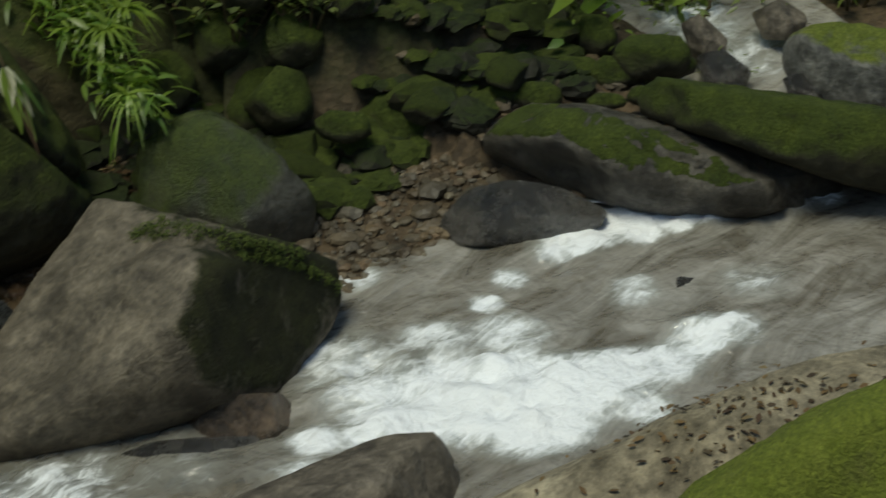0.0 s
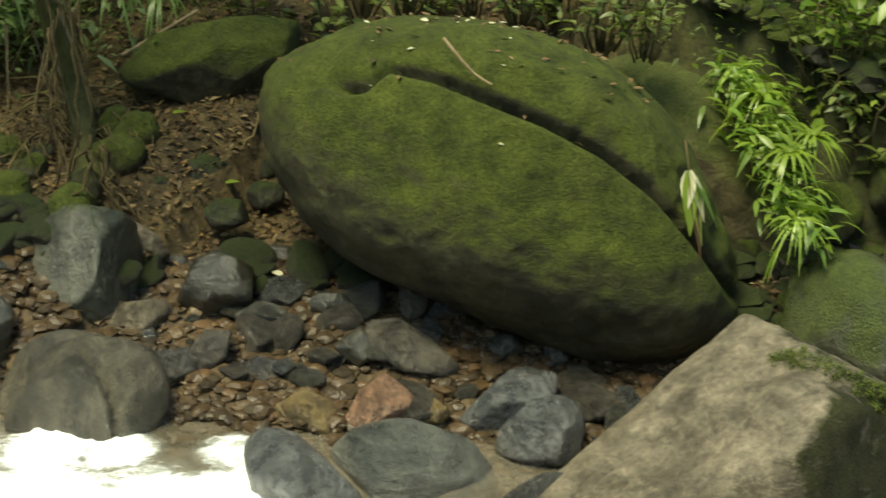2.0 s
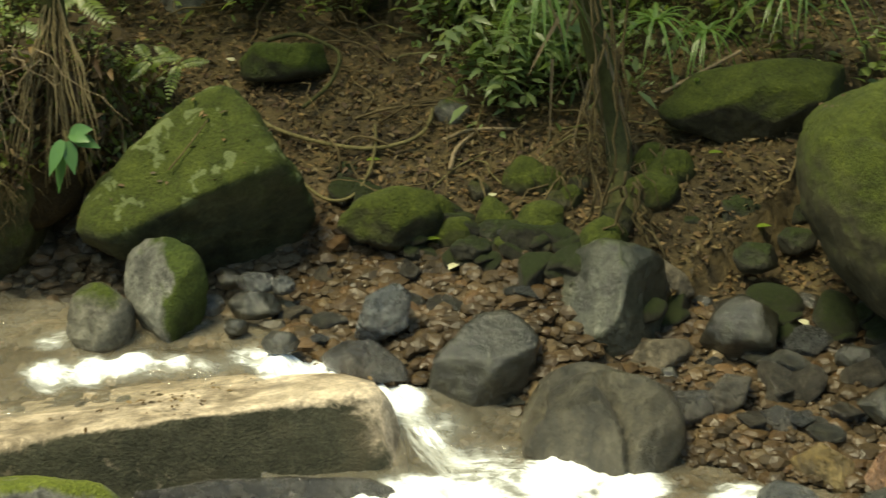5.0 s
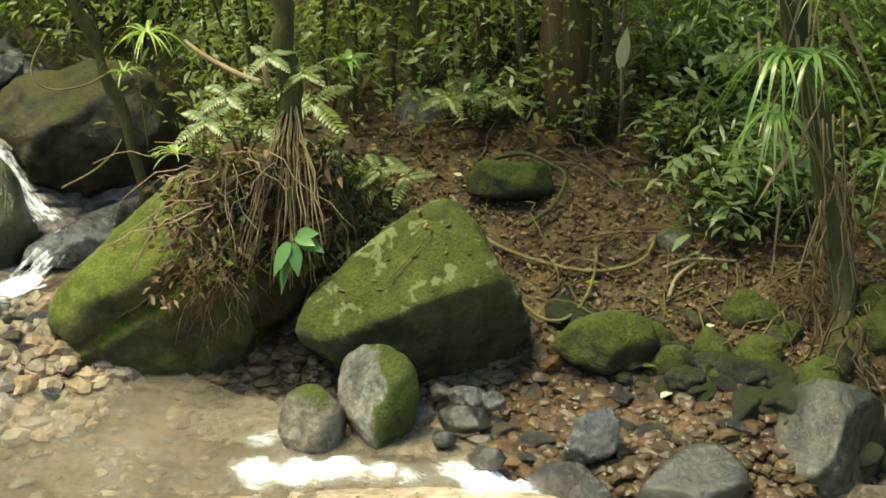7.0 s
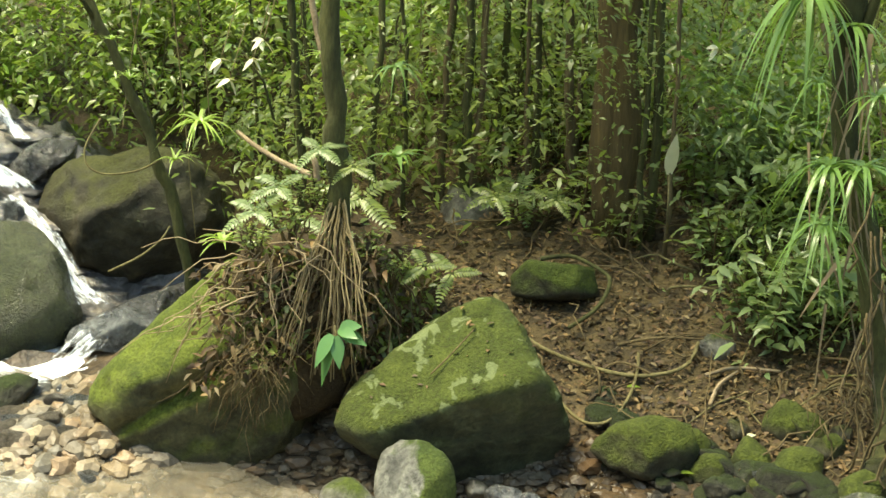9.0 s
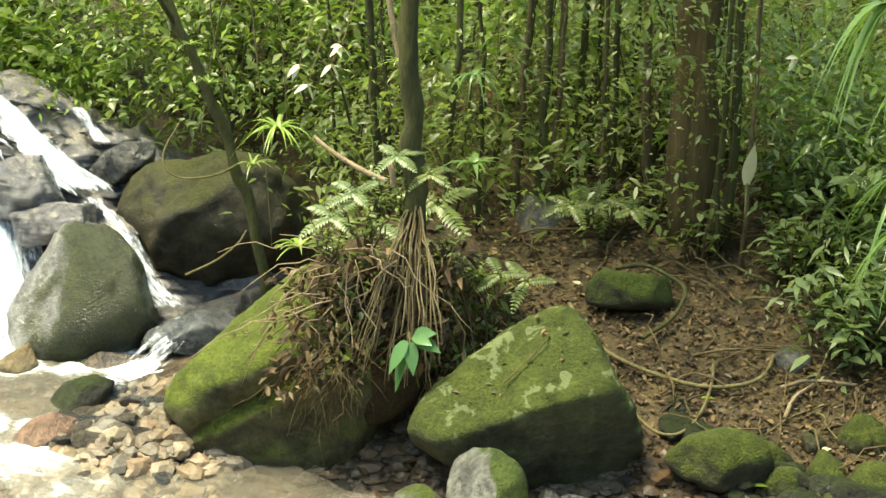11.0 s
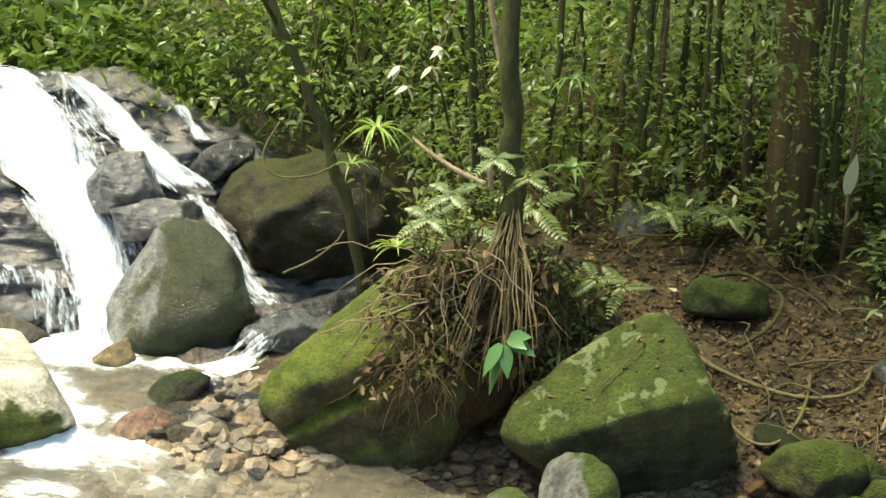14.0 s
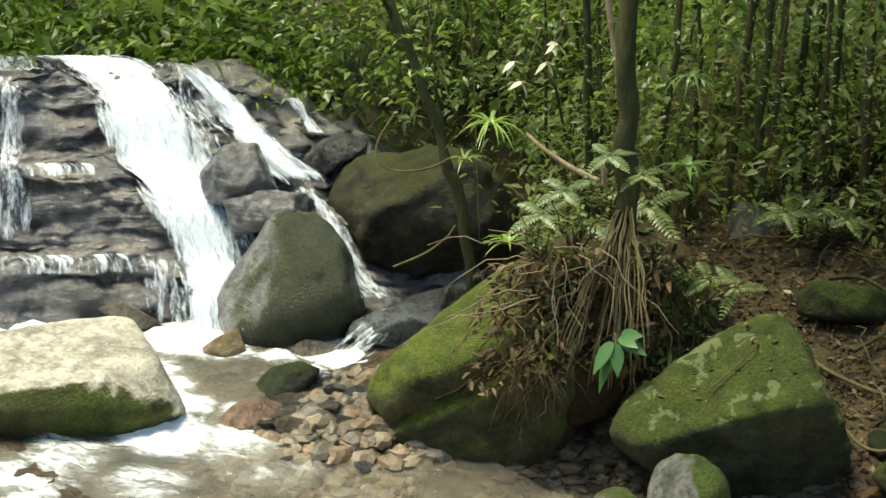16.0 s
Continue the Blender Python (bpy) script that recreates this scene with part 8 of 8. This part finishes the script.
leaf_mass("far_foliage", 13000, -80, 62, 17.0, 25.0, 0.0, 3.0, 0.26, LEAFDARK, 205, "far leaves closing off the forest")

# ---- leaf litter and sticks ----
_rng = np.random.default_rng(55)
_az, _r = np.radians(_rng.uniform(-48, 14, 80000)), _rng.uniform(7.0, 12.0, 80000)
_x, _y = -np.sin(_az) * _r, np.cos(_az) * _r
_sd, _lev, _wid = stream_near(_x, _y)
_ok = np.nonzero(_sd > _wid + 0.95 + _rng.exponential(0.15, len(_x)))[0][:44000]
_x, _y = _x[_ok], _y[_ok]
_k = len(_x)
_a = _rng.uniform(0, 6.28, _k)
_base = np.stack([_x, _y, height(_x, _y) + _rng.uniform(0.004, 0.035, _k)], -1)
_ln = _rng.uniform(0.016, 0.05, _k)
_v, _f = many_blades(_base, np.stack([np.cos(_a), np.sin(_a), _rng.normal(0.1, 0.3, _k)], -1), _ln, _ln * _rng.uniform(0.35, 0.65, _k), _rng.uniform(0, 0.5, _k), _rng.normal(0, 0.5, _k), 0.35)
tagged(quick_part("leaf_litter", _v, _f, DEADLEAF), "brown dead leaves littering the forest floor", "leaf litter", kind="stuff")
_az, _r = np.radians(_rng.uniform(0, 360, 9000)), 6.5 * np.sqrt(_rng.uniform(0.004, 1, 9000))
_x, _y = -np.sin(_az) * _r, np.cos(_az) * _r
_sd, _lev, _wid = stream_near(_x, _y)
_ok = np.nonzero(-_sd > _wid + 1.3)[0]
_x, _y = _x[_ok], _y[_ok]
_k = len(_x)
_a = _rng.uniform(0, 6.28, _k)
_ln = _rng.uniform(0.03, 0.07, _k)
_v, _f = many_blades(np.stack([_x, _y, height(_x, _y) + _rng.uniform(0.004, 0.03, _k)], -1), np.stack([np.cos(_a), np.sin(_a), _rng.normal(0.1, 0.3, _k)], -1), _ln, _ln * 0.5, 0.3, _rng.normal(0, 0.5, _k), 0.35)
tagged(quick_part("leaf_litter", _v, _f, DEADLEAF), "brown dead leaves littering the near bank", "leaf litter", kind="stuff")
_st = []
for i in range(320):
    az, r = radians(_rng.uniform(-45, 14)), _rng.uniform(8.3, 11.5)
    x, y = -math.sin(az) * r, math.cos(az) * r
    sd, lev, wid = (float(q) for q in stream_near(x, y))
    if sd < wid + 1.1:
        continue
    a, l = _rng.uniform(0, 6.28), _rng.uniform(0.15, 0.6)
    x2, y2 = x + l * math.cos(a), y + l * math.sin(a)
    _st.append(tube(bent((x, y, ground_z(x, y) + 0.02), (x2, y2, ground_z(x2, y2) + _rng.uniform(0.01, 0.1)), -_rng.uniform(-0.02, 0.1), 0.012, 6, _rng), np.linspace(0.007, 0.003, 6) * _rng.uniform(0.7, 1.5), 4))
tagged(part("dead_twigs", joined(_st), ROOT), "dead twigs and surface roots on the leaf litter", "twigs", kind="stuff")

for i, p in enumerate(((-0.36, 8.87, 0.59), (-0.05, 8.25, 0.39), (0.08, 8.03, 0.35), (1.58, 8.16, 0.43), (0.02, 9.72, 0.86), (0.30, 8.58, 0.49), (1.39, 8.52, 0.69), (-1.14, 9.88, 0.84), (-0.89, 9.82, 0.84), (-1.22, 8.22, 0.40), (1.72, 7.56, 0.18), (0.09, 8.04, 0.35), (-0.06, 8.23, 0.40))):
    ob = part("fallen_leaf", blade((0, 0, 0), (math.cos(i * 2.1), math.sin(i * 2.1), 0.2), 0.075, 0.045, 0.2, 0.2, 5), PALELEAF if i % 3 else LEAFLIGHT)
    ob.location = rise(p, 0, -0.02, 0.05)
    tagged(ob, "pale fallen leaf lying on the stones", "leaf", "fallen leaves")



def strewn(rock_name, n, mat, l0, l1, seed, label, low=0.75, side=None):
    """Small leaves lying on the upper faces of one rock."""
    rng = np.random.default_rng(seed)
    ob = bpy.data.objects[rock_name]
    vs = [(np.array(v.co) + np.array(ob.location), np.array(v.normal)) for v in ob.data.vertices if v.normal.z > low and (side is None or v.co.x * side > 0)]
    k = rng.integers(0, len(vs), n)
    base = np.array([vs[i][0] + vs[i][1] * 0.006 for i in k]) + rng.normal(0, 0.012, (n, 3)) * (1, 1, 0)
    a = rng.uniform(0, 6.28, n)
    ln = rng.uniform(l0, l1, n)
    v, f = many_blades(base, np.stack([np.cos(a), np.sin(a), rng.normal(0.05, 0.15, n)], -1), ln, ln * 0.5, rng.uniform(0, 0.3, n), rng.normal(0, 0.3, n), 0.3)
    tagged(quick_part("strewn_leaves", v, f, mat), label, "leaf litter", kind="stuff")


_ob = bpy.data.objects["wedge_boulder"]
_rng = np.random.default_rng(510)
_line = np.array([(3.30, 5.66, 0.60), (3.45, 5.45, 0.585), (3.52, 5.36, 0.56), (3.60, 5.27, 0.52), (3.74, 5.25, 0.43), (3.87, 5.27, 0.33), (3.97, 5.28, 0.25), (4.02, 5.29, 0.14)])
_dense = np.concatenate([_line[i] + (_line[i + 1] - _line[i]) * np.linspace(0, 1, 12)[:, None] for i in range(7)])
_pv = []
for _q in _ob.data.vertices:
    _p = np.array(_q.co) + np.array(_ob.location)
    _d = float(np.min(np.linalg.norm(_dense - _p, axis=1)))
    if _d < 0.045 + 0.03 * noise.noise(Vector(_p * 9)):
        _pv.append((_p, np.array(_q.normal)))
_k = _rng.integers(0, len(_pv), 5200)
_base = np.array([_pv[i][0] for i in _k]) + _rng.normal(0, 0.012, (5200, 3))
_v, _f = many_blades(_base, np.array([_pv[i][1] for i in _k]) + _rng.normal(0, 0.6, (5200, 3)), _rng.uniform(0.006, 0.014, 5200), 0.006, 0.3, 0.0)
tagged(quick_part("moss_strip", _v, _f, MOSSTUFT), "strip of bright moss along the edge of the wedge-shaped boulder", "moss", kind="stuff")
strewn("near_slab", 240, DEADLEAF, 0.015, 0.04, 501, "small dark dead leaves strewn on the near bank rock")
strewn("mossy_boulder", 26, PALELEAF, 0.02, 0.045, 502, "pale bits of leaf on the huge mossy boulder", 0.6, -1)
strewn("mossy_boulder", 160, DEADLEAF, 0.02, 0.05, 503, "brown bits of leaf on the huge mossy boulder", 0.8)
strewn("sunlit_slab", 60, DEADLEAF, 0.015, 0.04, 504, "small dead leaves on the sunlit slab")
strewn("pyramid_boulder", 60, DEADLEAF, 0.02, 0.045, 505, "small dead leaves on the pyramid-shaped boulder", 0.4)
strewn("earth_mound", 420, LEAF, 0.03, 0.08, 507, "small green leaves growing on the earth mound", 0.0)
strewn("earth_mound", 500, DEADLEAF, 0.03, 0.08, 508, "brown dead leaves on the earth mound", -0.2)
strewn("tongue_boulder", 40, DEADLEAF, 0.015, 0.035, 506, "small dead leaves on the long low boulder")
_rng = np.random.default_rng(81)
for _mat, _cnt, _lab in ((BARK, 60, "dark roots hanging from the undercut bank"), (ROOT, 12, "dry brown roots hanging from the undercut bank")):
    _tang = []
    for i in range(_cnt):
        u = _rng.uniform(0, 1)
        s = np.array((0.27, 8.94, 0.69)) * (1 - u) + np.array((1.35, 8.49, 0.75)) * u + _rng.normal(0, 1, 3) * (0.05, 0.15, 0.04)
        e = s + np.array((_rng.normal(0, 0.12), -_rng.uniform(0.1, 0.35), -_rng.uniform(0.05, 0.3)))
        _tang.append(tube(bent(s, e, -_rng.uniform(0, 0.12), 0.012, 7, _rng), np.linspace(0.006, 0.002, 7) * _rng.uniform(0.6, 1.3), 4))
    tagged(part("bank_roots", joined(_tang), _mat), _lab, "roots", kind="stuff")

# ---- gravel ----


def gravel(name, n, area, r0, r1, seed, label, mat=None, flat=(0.35, 0.7)):
    """Many small worn stones: area(rng) gives x, y or None."""
    rng = np.random.default_rng(seed)
    base, faces = ico(2)
    vs, fs, k = [], [], 0
    while len(vs) < n:
        q = area(rng)
        if q is None:
            continue
        r = r0 * (r1 / r0) ** rng.uniform(0, 1) ** 1.6
        sc = np.array((rng.uniform(0.8, 1.4), rng.uniform(0.7, 1.1), rng.uniform(*flat))) * r
        a = rng.uniform(0, 6.28)
        m = np.array(((math.cos(a), -math.sin(a), 0), (math.sin(a), math.cos(a), 0), (0, 0, 1)))
        p = base * (1 + rng.normal(0, 0.12, (len(base), 1)))
        p = (p * sc) @ m.T
        vs.append(p + np.array((q[0], q[1], ground_z(q[0], q[1]) + sc[2] * 0.35)))
        fs += [tuple(i + k for i in f) for f in faces]
        k += len(p)
    return tagged(part(name, (np.concatenate(vs), fs), mat or PEBBLE, smooth=False), label, "gravel", kind="stuff")


def bar_area(x0, x1, lo, hi):
    def pick(rng):
        x, y = rng.uniform(x0, x1), rng.uniform(4.5, 10.5)
        sd, lev, wid = (float(q) for q in stream_near(x, y))
        return (x, y) if wid + lo < sd < wid + hi else None
    return pick


def spot_area(cx, cy, r):
    def pick(rng):
        a, q = rng.uniform(0, 6.28), r * math.sqrt(rng.uniform(0, 1))
        return cx + q * math.cos(a), cy + q * math.sin(a)
    return pick


gravel("gravel", 1950, bar_area(-2.4, -0.75, -0.05, 1.15), 0.016, 0.062, 301, "brown and grey pebbles of the gravel bar")
# The darker pebble copy stands in for tree shade at the bank's foot.
gravel("gravel", 1650, bar_area(-0.75, 0.75, -0.05, 1.05), 0.016, 0.062, 311, "brown pebbles below the litter bank, shade put into their dark tone", WETPEBBLE)
gravel("gravel", 4600, bar_area(0.75, 4.0, -0.15, 1.15), 0.013, 0.055, 307, "dark wet pebbles of the gravel bar", WETPEBBLE)
gravel("gravel", 1000, spot_area(-3.30, 8.25, 0.66), 0.025, 0.08, 302, "rounded pale pebbles beside the pool", PALEPEBBLE, (0.55, 0.9))
gravel("gravel", 2600, bar_area(4.0, 5.9, -0.15, 1.3), 0.013, 0.036, 308, "tan pebbles between the mossy boulders", PEBBLE, (0.45, 0.8))
gravel("gravel", 900, bar_area(-4.6, 6.0, -1.3, -0.1), 0.02, 0.05, 303, "brown pebbles on the stream bed")
gravel("gravel", 500, bar_area(4.0, 7.0, 0.0, 1.6), 0.03, 0.07, 304, "stones of the bank by the side stream")

_rng = np.random.default_rng(66)
_stones = []
for i in range(7):
    d, faces = ico(4)
    v = d * np.array((1.25, 0.95, 0.6))
    k = np.ones(len(d))
    for j in range(9):
        nv = _rng.normal(0, 1, 3)
        nv /= np.linalg.norm(nv)
        k += (np.maximum(0, d @ nv) / _rng.uniform(0.5, 0.85)) ** 60
    v = v * (1.18 * k ** (-1 / 60))[:, None] * (1 + 0.05 * lumps(d, 1.6, i + 900))[:, None]
    me = []
    for mt in (DARK, FLATGREY, BLUEGREY, MOSSDARK, MOSS, TAN):
        o = part("stone", (v, faces), mt)
        me.append(o.data)
        bpy.data.objects.remove(o)
    _stones.append(me)


def stones(n, area, r0, r1, mats, label, group, sink=0.25):
    for i in range(n):
        q = None
        while q is None:
            q = area(_rng)
        r = r0 * (r1 / r0) ** _rng.uniform(0, 1) ** 1.4
        ob = new("stone", _stones[_rng.integers(0, 7)][int(_rng.choice(mats))])
        ob.matrix_basis = Matrix.LocRotScale((q[0], q[1], ground_z(q[0], q[1]) + r * (0.6 - sink)), Euler((_rng.normal(0, 0.25), _rng.normal(0, 0.25), _rng.uniform(0, 6.28))), (r, r, r))
        tagged(ob, label, "stone", group)


stones(30, bar_area(0.9, 3.0, 0.15, 1.0), 0.06, 0.12, [0, 0, 1, 2], "dark wet stone of the gravel bar", "stones of the gravel bar")
stones(64, bar_area(-1.6, 3.2, 0.05, 1.15), 0.03, 0.075, [0, 0, 1, 2, 5], "small worn stone of the gravel bar", "stones of the gravel bar")
stones(82, bar_area(-0.5, 2.6, 0.92, 1.22), 0.05, 0.12, [3, 3, 3], "dark mossy stone at the foot of the bank", "mossy stones of the bank")
stones(98, bar_area(3.9, 6.9, 0.55, 3.0), 0.06, 0.16, [4, 4, 3], "moss-covered stone of the stony bank", "mossy stones of the bank")
stones(28, spot_area(-3.28, 8.20, 0.5), 0.05, 0.09, [1, 2, 5, 5], "rounded stone beside the pool", "stones beside the pool")
gravel("mossy_stones", 700, bar_area(3.7, 6.9, 0.5, 3.2), 0.05, 0.13, 305, "small moss-covered stones of the stony bank", MOSSDARK)
_rng = np.random.default_rng(71)
_st = []
for i in range(130):
    az, r = radians(_rng.uniform(-40, 19)), _rng.uniform(10.6, 14.5)
    if -14 < math.degrees(az) < 2 and r < 13:
        continue
    x, y = -math.sin(az) * r, math.cos(az) * r
    z = ground_z(x, y)
    h = _rng.uniform(1.0, 3.0)
    ob = part("thin_stem", tube(bent((0, 0, -0.02), (_rng.normal(0, 0.25), _rng.normal(0, 0.2), h), _rng.normal(0, 0.06), 0.02, 8, _rng), np.linspace(0.012, 0.006, 8) * _rng.uniform(0.6, 1.5), 5), BARKMOSS)
    ob.location = (x, y, z)
    tagged(ob, "thin mossy stem rising from the undergrowth", "stem", "thin stems")
gravel("mossy_stones", 420, lambda rng: (rng.uniform(4.6, 6.4), rng.uniform(6.0, 8.2)), 0.05, 0.15, 306, "tumbled moss-covered stones below the undergrowth", MOSS)

gravel("mossy_stones", 380, lambda rng: (rng.uniform(4.1, 5.4), rng.uniform(6.3, 7.9)), 0.05, 0.12, 310, "small tumbled moss-covered stones of the shaded bank", MOSS)
gravel("mossy_stones", 260, bar_area(4.3, 6.2, 0.9, 3.0), 0.06, 0.14, 309, "moss-covered stones and rubble below the undergrowth", MOSSDARK)
